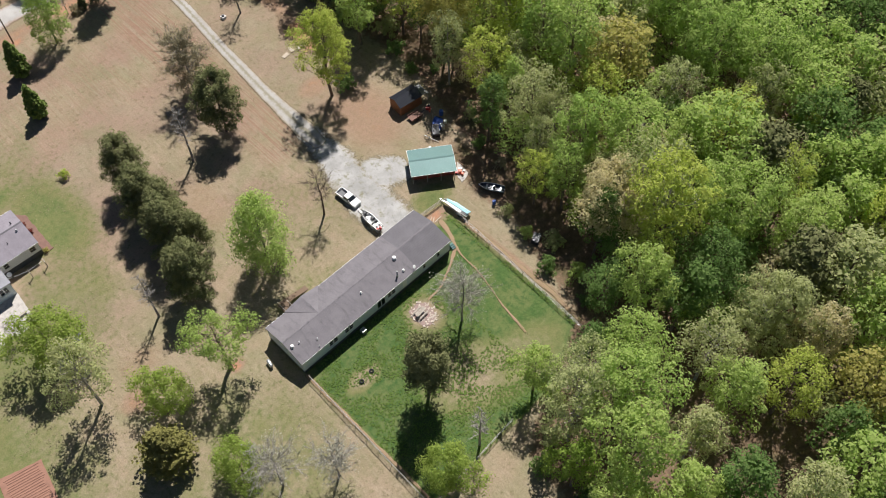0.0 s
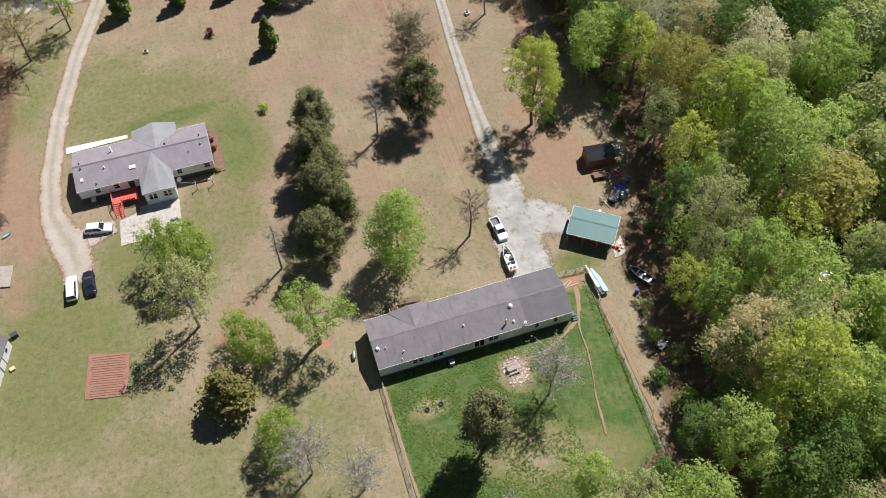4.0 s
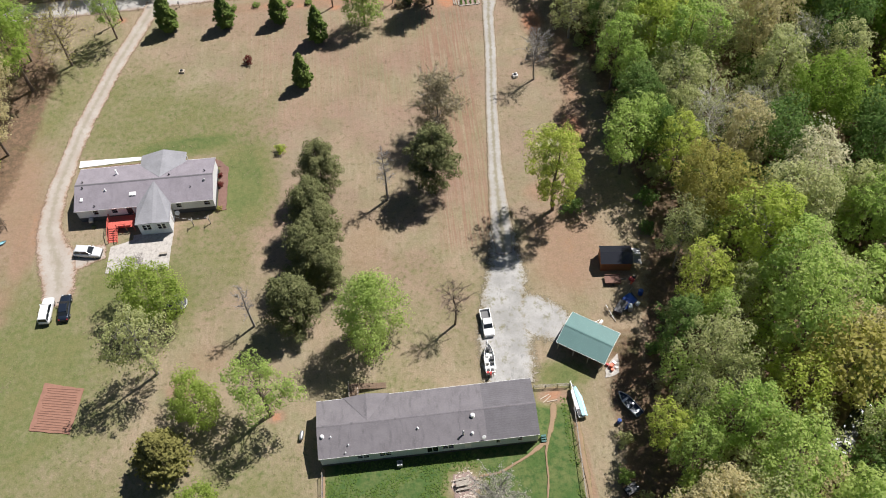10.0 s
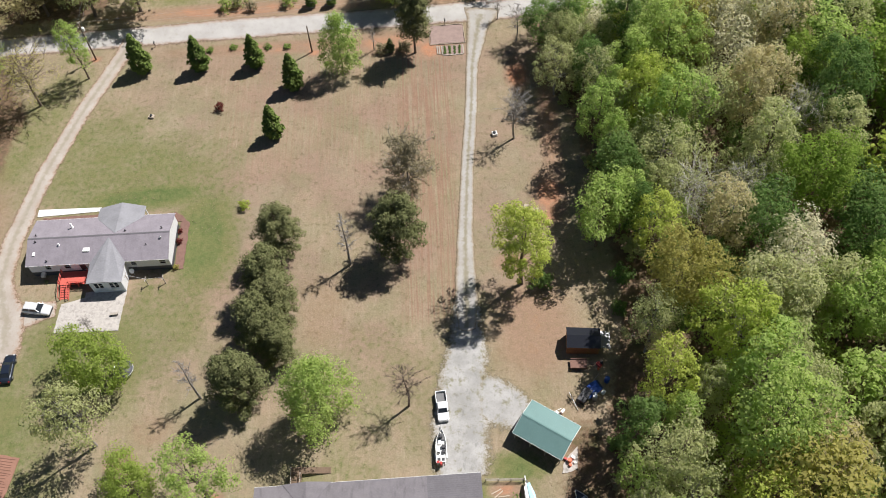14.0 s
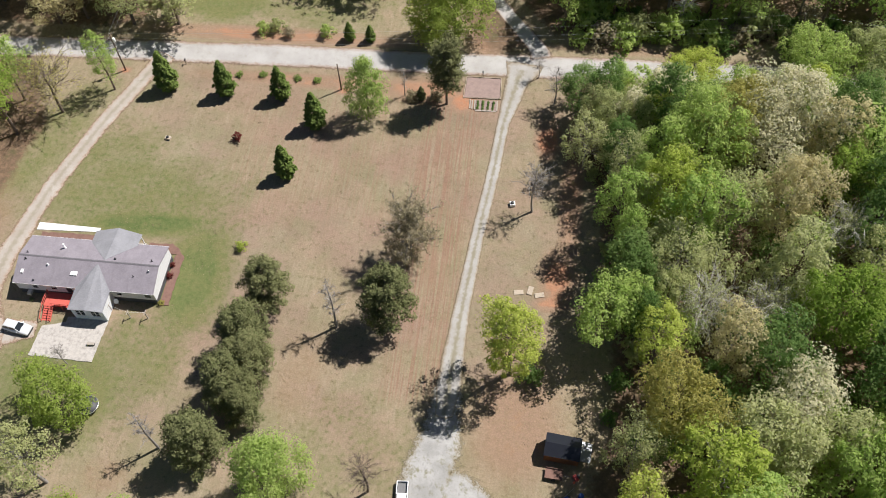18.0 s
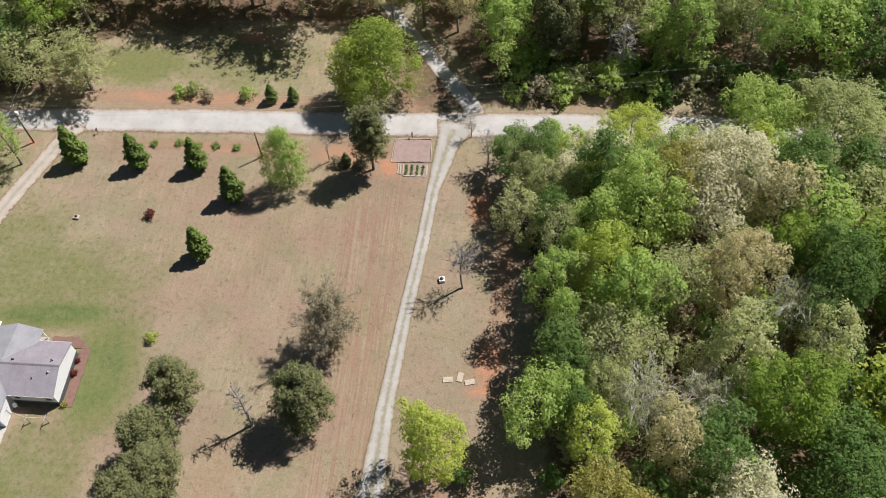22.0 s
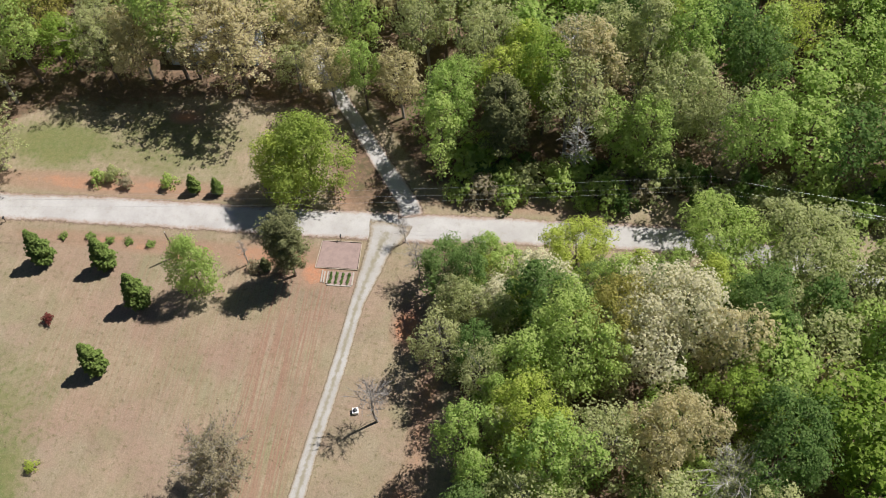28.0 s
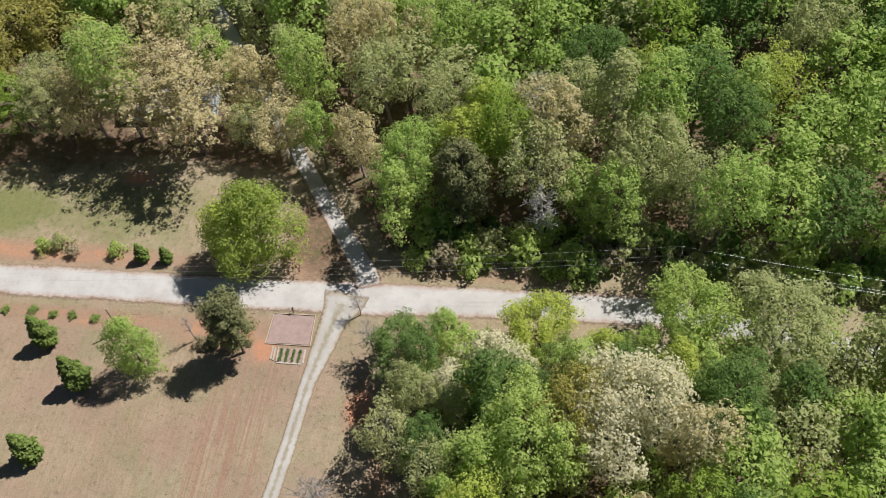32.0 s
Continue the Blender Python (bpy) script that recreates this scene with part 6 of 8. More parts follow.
t = thing("kayak", pose(-69.2, 41.3, 0, 0, 0, 30), "small teal kayak on the grass", "kayak")
part("hull", hull(1.7, 0.6, 0.28, 0.0, 0.3), M_TARP_TEAL, t)
t = thing("trampoline", pose(-38.4, 26.0, 0), "round dark trampoline half under a tree", "trampoline")
part("ring", Geo().ring_tube((0, 0, 0.75), 1.5, 0.06, 28), M_STEEL, t)
part("mat", Geo().turned([(0.02, 0.73), (1.45, 0.74), (1.45, 0.76), (0.02, 0.75)], 28), M_SEAT, t)
for k in range(6):
    a = k * math.pi / 3
    part("leg", Geo().tube((1.5 * math.cos(a), 1.5 * math.sin(a), 0), (1.5 * math.cos(a), 1.5 * math.sin(a), 0.75), 0.03), M_STEEL, t)
t = thing("clothes_line", pose(0, 0, 0), "three grey posts joined by slack lines", "clothes line")
for x, y in ((-40.3, 42.4), (-36.9, 41.4), (-34.1, 41.6)):
    post = part("post", Geo().box(x - 0.06, y - 0.06, -0.1, x + 0.06, y + 0.06, 1.9), M_GREY_WOOD, t)
    part("crossarm", Geo().box(x - 0.05, y - 0.5, 1.78, x + 0.05, y - 0.07, 1.86).box(x - 0.05, y + 0.07, 1.78, x + 0.05, y + 0.5, 1.86), M_GREY_WOOD, post)
part("line", Geo().tube((-40.3, 42.4, 1.87), (-36.9, 41.4, 1.87), 0.012, None, 4).tube((-36.9, 41.4, 1.87), (-34.1, 41.6, 1.87), 0.012, None, 4), M_VENT, t)
t = thing("satellite_dish", pose(-39.5, 43.6, 0, 0, 0, 0), "pale satellite dish on a short post", "satellite dish")
part("post", Geo().tube((0, 0, -0.1), (0, 0, 1.2), 0.04), M_STEEL, t)
part("bowl", Geo().turned([(0.02, 0), (0.25, 0.04), (0.42, 0.13), (0.40, 0.15), (0.05, 0.05)], 18, pose(0, -0.1, 1.25, 45)), M_VENT, t)
t = thing("garden_bench", pose(-41.6, 36.1, 0, 0, 0, 3), "small dark bench on the patio", "bench")
part("seat", Geo().box(-0.6, -0.2, 0.4, 0.6, 0.2, 0.46), M_GREY_WOOD, t)
for s in (-1, 1):
    part("leg", Geo().box(s * 0.5 - 0.05, -0.18, 0.04, s * 0.5 + 0.05, 0.18, 0.4), M_DARK, t)
t = thing("wall_unit", pose(-54.2, 43.9, 0), "pale window air conditioner low on the wall", "air conditioner")
part("case", Geo().box(-0.35, -0.5, 0.75, 0.35, 0.35, 1.2, None, 0.04), M_STEEL, t)

# meadow and road
t = thing("well_box", pose(21.7, 69.3, 0, 0, 0, 12), "small white well housing with a dark cap", "well housing")
part("box", Geo().box(-0.45, -0.45, -0.05, 0.45, 0.45, 0.5, None, 0.05), M_CONCRETE_WHITE, t)
part("cap", Geo().turned([(0.3, 0.5), (0.3, 0.66), (0.22, 0.72), (0.03, 0.74)], 14), M_DARK, t)
t = thing("well_box", pose(-41.4, 78.1, 0, 0, 0, -10), "small pale box with a dark cap in the grass", "well housing")
part("box", Geo().box(-0.5, -0.4, -0.05, 0.5, 0.4, 0.35, None, 0.05), M_TAN_WOOD, t)
part("cap", Geo().turned([(0.24, 0.35), (0.24, 0.55), (0.03, 0.6)], 12), M_DARK, t)
for x, y, a in ((24.0, 52.2, 8), (25.8, 52.7, 80), (27.3, 52.0, 15)):
    t = thing("plank_stack", pose(x, y, 0, 0, 0, a), "pale boards laid flat on the grass", "boards", "boards in the grass")
    for k in range(4):
        part("board", Geo().box(-0.75, -0.42 + k * 0.21, 0.0, 0.75, -0.23 + k * 0.21, 0.09), M_TAN_WOOD, t)
pad("garden_bed", [(11.0, 92.9), (17.6, 93.1), (17.4, 98.0), (11.1, 97.8)], 0.06, M_BEDSOIL, "square tilled garden bed of brown soil", "garden bed", 0.1, 0.12, 8)
t = thing("bed_frame", pose(0, 0, 0), "pale timber boards framing the garden bed", "timber edging")
for a, b in (((10.9, 92.75), (17.7, 92.95)), ((17.75, 93.0), (17.5, 98.1)), ((17.4, 98.15), (11.0, 97.95)), ((11.0, 97.9), (10.85, 92.8))):
    part("board", Geo().box(0, -0.04, -0.02, math.dist(a, b), 0.04, 0.13, pose(*a, 0, 0, 0, math.degrees(math.atan2(b[1] - a[1], b[0] - a[0])))), M_TAN_WOOD, t)
pad("vegetable_plot", [(13.4, 89.9), (17.2, 90.0), (17.1, 92.4), (13.3, 92.3)], 0.06, M_BEDSOIL, "small dark vegetable plot of turned soil", "garden bed", 0.1, 0.1, 9)
t = thing("plot_edging", pose(0, 0, 0), "pale boards lying round the vegetable plot", "timber edging")
for k, (a, b) in enumerate((((13.3, 89.8), (17.2, 89.9)), ((13.2, 90.0), (13.1, 92.3)), ((17.3, 90.0), (17.2, 92.4)), ((12.3, 90.2), (12.2, 92.4)), ((12.7, 90.1), (12.6, 92.2)))):
    part("board", Geo().box(0, -0.11, -0.02, math.dist(a, b), 0.11, 0.08 + 0.01 * k, pose(*a, 0, 0, 0, math.degrees(math.atan2(b[1] - a[1], b[0] - a[0])))), M_GREY_WOOD, t)
t = thing("mailbox", pose(14.0, 98.4, 0, 0, 0, 5), "dark mailbox on a timber post", "mailbox")
part("post", Geo().box(-0.05, -0.05, -0.1, 0.05, 0.05, 1.0), M_POLE, t)
part("box", Geo().box(-0.12, -0.25, 1.0, 0.12, 0.3, 1.22, None, 0.05), M_DARK, t)
t = thing("mailbox", pose(-43.2, 96.6, 0, 0, 0, 5), "dark mailbox on a timber post", "mailbox")
part("post", Geo().box(-0.05, -0.05, -0.1, 0.05, 0.05, 1.0), M_POLE, t)
part("box", Geo().box(-0.12, -0.25, 1.0, 0.12, 0.3, 1.22, None, 0.05), M_DARK, t)
pad("creek", [(57.9, -9.4), (59.4, -8.0), (61.1, -6.5), (62.9, -4.8), (65.0, -3.2), (64.0, -1.2), (61.3, -2.6), (59.4, -4.3), (57.8, -6.0), (56.4, -7.6)], 0.04, M_WATER, "still dark creek water in the wood", "water", 0.25, 0.1, 9)


def far_house():
    h = thing("house", pose(-17.5, 139, 0, 0, 0, 4), "grey-roofed house hidden among trees beyond the road", "house")
    L, D, E, R = 8.5, 4.2, 3.0, 4.6
    for s in (-1, 1):
        slope(h, -L, L, s * D, 0, E, R, M_ROOF_LIGHT)
        part("wall", Geo().box(-L + 0.3, min(s * (D - 0.3), s * (D - 0.42)), -0.1, L - 0.3, max(s * (D - 0.3), s * (D - 0.42)), E), M_SIDING, h)
        a, b = sorted((s * (L - 0.3), s * (L - 0.42)))
        part("wall", Geo().box(a, -D + 0.422, -0.1, b, D - 0.422, E), M_SIDING, h)
        part("gable_wall", gable_end(D - 0.3, E - 0.01, R - 0.14, a, b), M_SIDING, h)
    for x in (-5.5, -1, 3.5):
        window(h, x, 1.0, 1.2, 1.3, -D + 0.28)


far_house()


# ---- trees ----
def limb(rng, out, p, q, r0, r1, bend=0.12, segs=3, sides=5):
    """A bent tapering limb from p to q, added to the lists of vertices and quads. Returns its middle line."""
    p, q = np.array(p, float), np.array(q, float)
    d = q - p
    far = np.linalg.norm(d) + 1e-6
    a = np.cross(d, (0.3, 0.9, 0.2))
    a /= np.linalg.norm(a) + 1e-9
    b = np.cross(d / far, a)
    off = rng.normal(0, bend * far / 2, 2)
    line = []
    for i in range(segs + 1):
        t = i / segs
        line.append(p + d * t + (a * off[0] + b * off[1]) * math.sin(math.pi * t))
    ang = np.arange(sides) * 2 * math.pi / sides
    ring = np.cos(ang)[:, None] * a + np.sin(ang)[:, None] * b
    v, f = out
    k = sum(len(x) for x in v)
    for i, o in enumerate(line):
        v.append(o + ring * (r0 + (r1 - r0) * i / segs))
    for i in range(segs):
        for j in range(sides):
            f.append((k + i * sides + j, k + i * sides + (j + 1) % sides, k + (i + 1) * sides + (j + 1) % sides, k + (i + 1) * sides + j))
    return line


def leaves(rng, centres, spread, each, size, long=1.0, up=0.5, high=0.75, dome=0.0):
    """Small leaf sprays as triangles scattered round the centres; up: how much they face the sky; dome: the share that lies on the upper skin of each clump."""
    c = np.repeat(np.array(centres), each, 0)
    s = np.repeat(np.array(spread), each)[:, None]
    n = len(c)
    w = rng.normal(0, 1, (n, 3))
    w /= np.linalg.norm(w, axis=1)[:, None]
    skin = rng.random((n, 1)) < dome
    w[:, 2] = np.where(skin[:, 0], np.abs(w[:, 2]) * 1.15 - 0.15, w[:, 2])
    lump = 1 + 0.16 * np.sin(5.1 * w[:, :1] + 7.3 * c[:, :1]) + 0.16 * np.sin(4.3 * w[:, 1:2] + 5.9 * c[:, 1:2])
    at = c + w * s * np.where(skin, lump * (0.80 + 0.22 * rng.random((n, 1))), rng.random((n, 1)) ** 0.45) * (1, 1, high)
    out = at * (1, 1, 0)
    out /= np.linalg.norm(out, axis=1)[:, None] + 0.5
    face = np.where(skin, rng.normal(0, 0.33, (n, 3)) + w + out * 0.15 + (0, 0, 0.18), rng.normal(0, 0.52, (n, 3)) + w * 0.5 + out * 0.2 + (0.1, 0.1, up + 0.4))
    face /= np.linalg.norm(face, axis=1)[:, None]
    a = np.cross(face, rng.normal(0, 1, (n, 3)))
    a /= np.linalg.norm(a, axis=1)[:, None]
    b = np.cross(face, a)
    k = size * rng.uniform(0.65, 1.35, (n, 1)) * 0.58
    a, b = a * k * long, b * k / long ** 0.5
    v = np.stack([at + a, at - a * 0.5 + b * 0.87, at - a * 0.5 - b * 0.87], 1)[rng.permutation(n)].reshape(-1, 3)
    return v, np.arange(3 * n).reshape(-1, 3)


def wooden(out):
    return np.concatenate(out[0]), np.array(out[1])


def broad_tree(seed, height, radius, low=0.3, clumps=80, each=20, size=0.42, shape=1.0, puff=1.12, lean=0.0, trunk_r=None, bare_limbs=0, skin=0.8):
    """A broad-leaved tree: (wood vertices, quads), (leaf vertices, quads)."""
    rng = np.random.default_rng(seed)
    out = ([], [])
    r = trunk_r or height * 0.0125
    top = np.array([rng.normal(0, 0.02) * height + lean * height, rng.normal(0, 0.02) * height, height * 0.93])
    fork = top * (0.5, 0.5, 0.5)
    limb(rng, out, (0, 0, -0.3), fork, r * 1.25, r * 0.75, 0.03, 4, 7)
    limb(rng, out, fork, top, r * 0.75, r * 0.15, 0.05, 4, 5)
    lobes = rng.uniform(0, 6.28, 3), rng.uniform(0.12, 0.28, 3)
    centres, spread = [], []
    for i in range(clumps):
        t = (i + rng.random()) / clumps
        z = low + (0.98 - low) * t
        belly = max(0.09, 1 - ((t - 0.42 * shape) / 0.61) ** 2) ** 0.5
        ang = i * 2.39996 + rng.normal(0, 0.35)
        wide = radius * belly * (1 + sum(k * math.sin((j + 2) * ang + ph) for j, (ph, k) in enumerate(zip(*lobes))))
        far = wide * rng.uniform(0.2, 1.0) ** 0.42
        axis = top * z if z > 0.5 else fork * 2 * z
        centres.append((axis[0] + far * math.cos(ang), axis[1] + far * math.sin(ang), z * height + rng.normal(0, 0.25)))
        spread.append(puff * rng.uniform(0.5, 1.45) * radius / 4.4)
    pick = rng.permutation(clumps)
    for i in pick[: max(16, bare_limbs)]:
        c = np.array(centres[i])
        start = max(0.18, c[2] / height - rng.uniform(0.12, 0.28))
        axis = np.array([top[0] * start, top[1] * start, start * height])
        line = limb(rng, out, axis, c, r * 0.38 * (1.15 - start), r * 0.07, 0.12, 3, 3)
        for _ in range(2):
            j = pick[rng.integers(0, clumps)]
            e = line[2] + rng.normal(0, radius * 0.22, 3) + (0, 0, radius * 0.12)
            limb(rng, out, line[2], e, r * 0.13, r * 0.04, 0.12, 2, 3)
    return wooden(out), leaves(rng, centres, spread, each, size, 1.0, 0.5, 0.95, skin)


def bare_tree(seed, height, radius, low=0.35, limbs=22, lean=(0, 0), buds=0, dense=5, fleck=0.26):
    """A leafless tree with limbs, branches and fine twigs; buds: sprays of tiny leaves at the twigs."""
    rng = np.random.default_rng(seed)
    out = ([], [])
    r = height * 0.0135
    top = np.array([lean[0], lean[1], height * 0.95])
    mid = top * 0.5 + (rng.normal(0, 0.25), rng.normal(0, 0.25), 0)
    limb(rng, out, (0, 0, -0.3), mid, r * 1.2, r * 0.7, 0.04, 4, 7)
    limb(rng, out, mid, top, r * 0.7, r * 0.12, 0.06, 4, 5)
    tips = []
    for i in range(limbs):
        t = low + (0.95 - low) * (i + rng.random()) / limbs
        axis = mid * 2 * t if t < 0.5 else mid + (top - mid) * (2 * t - 1)
        ang = i * 2.39996 + rng.normal(0, 0.4)
        far = radius * math.sin(math.pi * min(1.0, 0.22 + 0.75 * (t - low) / (1 - low))) ** 0.7 * rng.uniform(0.7, 1.05)
        end = axis + (far * math.cos(ang), far * math.sin(ang), far * rng.uniform(0.55, 1.0))
        line = limb(rng, out, axis, end, r * 0.36 * (1.1 - t), 0.022, 0.12, 4, 4)
        for k in range(dense):
            o = line[1 + k % 4]
            e = o + rng.normal(0, far * 0.24, 3) + (end - axis) * 0.28
            twig = limb(rng, out, o, e, 0.042, 0.02, 0.12, 2, 3)
            tips += [e, twig[1]]
            for _ in range(4):
                g = e + rng.normal(0, far * 0.13 + 0.12, 3) + (e - o) * 0.25
                limb(rng, out, twig[1], g, 0.027, 0.014, 0.1, 1, 3)
                tips.append(g)
    if not buds:
        return wooden(out), None
    return wooden(out), leaves(rng, tips, [0.45] * len(tips), buds, fleck, 1.2)


def pine_tree(seed, height, radius, low=0.25, tiers=11):
    """A pine: limbs in loose tiers with tufts of needles."""
    rng = np.random.default_rng(seed)
    out = ([], [])
    r = height * 0.014
    limb(rng, out, (0, 0, -0.3), (rng.normal(0, 0.3), rng.normal(0, 0.3), height * 0.97), r * 1.2, r * 0.15, 0.02, 6, 7)
    centres, spread = [], []
    for i in range(tiers):
        t = low + (0.96 - low) * i / (tiers - 1)
        wide = radius * (1 - ((t - low - 0.18) / (1.02 - low)) ** 2 * 1.15) * rng.uniform(0.8, 1.1)
        for k in range(7 if t < 0.85 else 4):
            ang = k * 6.283 / 7 + i * 0.9 + rng.normal(0, 0.3)
            far = max(0.4, wide) * rng.uniform(0.6, 1.05)
            end = (far * math.cos(ang), far * math.sin(ang), t * height + far * rng.uniform(0.05, 0.35))
            line = limb(rng, out, (0, 0, t * height), end, r * 0.3 * (1.1 - t), 0.02, 0.1, 3, 4)
            for c in (line[2], line[3]):
                centres.append(c + rng.normal(0, 0.18, 3)), spread.append(rng.uniform(0.65, 1.25))
    return wooden(out), leaves(rng, centres, spread, 92, 0.235, 1.7, 0.35, 0.8, 0.6)


def cone_tree(seed, height, radius, sprays=1500, point=1.0):
    """A dense evergreen, drawn from its ground-sweeping skirt up to a blunt point."""
    rng = np.random.default_rng(seed)
    out = ([], [])
    limb(rng, out, (0, 0, -0.3), (0, 0, height * 0.92), height * 0.02, height * 0.004, 0.01, 4, 6)
    t = rng.random(sprays) ** 1.15
    ang = rng.uniform(0, 6.283, sprays)
    wide = radius * np.clip(np.minimum((t + 0.10) / 0.28, 1), 0, 1) ** 0.6 * (1 - np.clip((t - 0.2) / 0.8, 0, 1) ** 1.5 * point * 0.93)
    wide *= 1 + 0.17 * np.sin(ang * 4 + t * 17) + 0.12 * np.sin(ang * 7 - t * 31)
    far = wide * rng.uniform(0.62, 1.0, sprays)
    c = np.stack([far * np.cos(ang), far * np.sin(ang), 0.25 + t * (height - 0.3)], 1)
    for k in range(14):
        a, z = k * 2.4, 0.1 + 0.055 * k
        limb(rng, out, (0, 0, z * height), (radius * 0.6 * math.cos(a) * (1 - z), radius * 0.6 * math.sin(a) * (1 - z), z * height + 0.5), 0.04, 0.015, 0.05, 2, 3)
    return wooden(out), leaves(rng, c, [0.22] * sprays, 4, 0.34, 1.25, 0.4)


class Kind:
    """A shape of tree, with its meshes built once."""

    def __init__(self, name, made):
        self.wood, self.leaf = made
        self.meshes = quad_mesh(name + "_trunk", *self.wood, [M_BARK], smooth=True), self.leaf and quad_mesh(name + "_crown", *self.leaf, [L_GREEN])


def plant(name, kind, x, y, leaf, label, category="tree", bark=None, k=1.0, tall=1.0, turn=None, group=""):
    """One tree of a kind: an Empty at its foot over a trunk and a crown that share the kind's meshes."""
    turn = (x * 37.1 + y * 17.3) % 360 if turn is None else turn
    ob = thing(name, pose(x, y, -0.02, 0, 0, turn) @ Matrix.Diagonal((k, k, k * tall, 1)), label, category, group)
    for role, me, mat in (("trunk", kind.meshes[0], bark or M_BARK), ("crown", kind.meshes[1], leaf)):
        if me:
            o = part(role, me, None, ob)
            o.material_slots[0].link, o.material_slots[0].material = "OBJECT", mat
    return ob


K_BROAD = [Kind("broad", broad_tree(11 + i, 20, r, low, n, e, 0.315, s, 1.25)) for i, (r, low, n, e, s) in enumerate(((4.2, 0.40, 84, 68, 1.0), (4.7, 0.42, 92, 68, 1.1), (3.7, 0.36, 78, 66, 0.9), (4.3, 0.48, 80, 68, 1.15), (3.3, 0.32, 76, 68, 0.85)))]
K_GRAND = [Kind("grand", broad_tree(21 + i, 20, 6.3, low, 165, 84, 0.32, s, 0.92, skin=0.88)) for i, (low, s) in enumerate(((0.40, 1.0), (0.44, 1.12)))]
K_THIN = [Kind("airy", broad_tree(31 + i, 19, r, low, 84, 54, 0.285, 1.0, 1.15, bare_limbs=26, skin=0.6)) for i, (r, low) in enumerate(((4.3, 0.36), (4.8, 0.42), (3.9, 0.34)))]
K_HAZY = [Kind("hazy", bare_tree(58, 19, 4.4, 0.3, 34, buds=12, dense=5, fleck=0.22))]
K_BARE = [Kind("bare", bare_tree(51, 15, 2.7, 0.32, 24)), Kind("bare_slim", bare_tree(52, 14.5, 1.3, 0.3, 18)), Kind("bare_wide", bare_tree(53, 14, 3.6, 0.28, 30, buds=3, fleck=0.16))]
K_PINE = [Kind("pine", pine_tree(61, 13, 3.7)), Kind("pine_full", pine_tree(62, 13, 4.1, 0.15, 12)), Kind("pine_slim", pine_tree(63, 16, 3.1, 0.32, 12))]
K_CONE = [Kind("cone", cone_tree(71, 8.0, 2.0)), Kind("cone_round", cone_tree(72, 9.0, 3.7, 1900, 0.92))]
K_SHRUB = [Kind("shrub", broad_tree(81, 2.0, 1.15, 0.15, 26, 40, 0.21, 0.9, 1.6)), Kind("shrub_low", broad_tree(82, 1.3, 1.0, 0.12, 22, 40, 0.19, 0.8, 1.7))]
K_SMALL = [Kind("small_round", broad_tree(91, 9.5, 4.0, 0.22, 170, 64, 0.215, 0.95, 0.95)), Kind("small_loose", broad_tree(92, 9.0, 4.0, 0.3, 90, 40, 0.22, 1.0, 0.85, bare_limbs=30))]
K_FORK = [Kind("forked", broad_tree(95, 13.5, 4.8, 0.55, 100, 70, 0.23, 1.1, 0.8, bare_limbs=30, trunk_r=0.3))]
K_TALL = [Kind("poplar", broad_tree(97, 15.5, 4.2, 0.14, 250, 66, 0.23, 0.8)), Kind("birch", broad_tree(98, 13, 3.3, 0.12, 200, 56, 0.22, 0.75))]
K_HAZE = [Kind("budding", bare_tree(99, 15, 3.9, 0.22, 30, buds=8, dense=5)), Kind("brown_budding", bare_tree(100, 14.5, 3.5, 0.06, 44, buds=11, dense=5, fleck=0.18))]
K_LIME = [Kind("lime", broad_tree(96, 21, 4.1, 0.30, 170, 84, 0.23, 0.9, 1.0, bare_limbs=30, skin=0.6))]

# Trees that stand singly on the open ground.
for x, y, k in ((-44.6, 90.2, 1.16), (-33.3, 89.8, 1.05), (-22.7, 89.8, 1.0), (-15.0, 83.6, 1.08), (-18.0, 71.9, 1.0)):
    plant("evergreen", K_CONE[0], x, y, L_CEDAR, "dark green clipped evergreen standing in the meadow", k=k * 0.88, tall=1.14, group="row of evergreens")
plant("birch", K_TALL[1], -5.9, 86.6, L_GREEN, "fresh green young tree beside the gravel road", k=0.98, tall=1.1)
plant("roadside_pine", K_PINE[2], 8.0, 91.0, L_PINE, "slender dark pine on red clay by the road")
plant("budding_tree", K_BARE[2], -63.0, 82.6, L_GOLD, "wide tree with first olive buds", bark=M_BARK, k=1.25, tall=0.75)
plant("leaning_tree", K_THIN[2], -55.0, 89.0, L_GREEN, "thin half-leafed tree beside the driveway", k=0.72)
plant("brown_tree", K_HAZE[1], 6.0, 57.3, L_BUD, "brown budding tree in the dry meadow", bark=M_BARK_PALE)
plant("pine", K_PINE[0], 4.4, 44.6, L_PINE, "dark olive pine with open limbs in the meadow", k=1.12)
plant("bare_tree", K_BARE[1], -3.9, 43.2, L_GREEN, "slim pale leafless tree in the meadow", bark=M_BARK_PALE)
plant("poplar", K_TALL[0], -7.4, 16.4, L_GREEN, "dense fresh green tree behind the long house", k=1.07)
plant("bare_tree", K_BARE[0], 5.2, 17.8, L_OLIVE, "leafless forked tree beside the parked pickup", bark=M_BARK, k=0.82)
plant("lime_tree", K_LIME[0], 23.8, 37.9, L_LIME, "tall yellow-green tree by the driveway")
plant("bare_tree", K_BARE[0], 25.1, 68.2, L_GREEN, "grey leafless tree beside the driveway", bark=M_BARK_PALE, k=0.85)
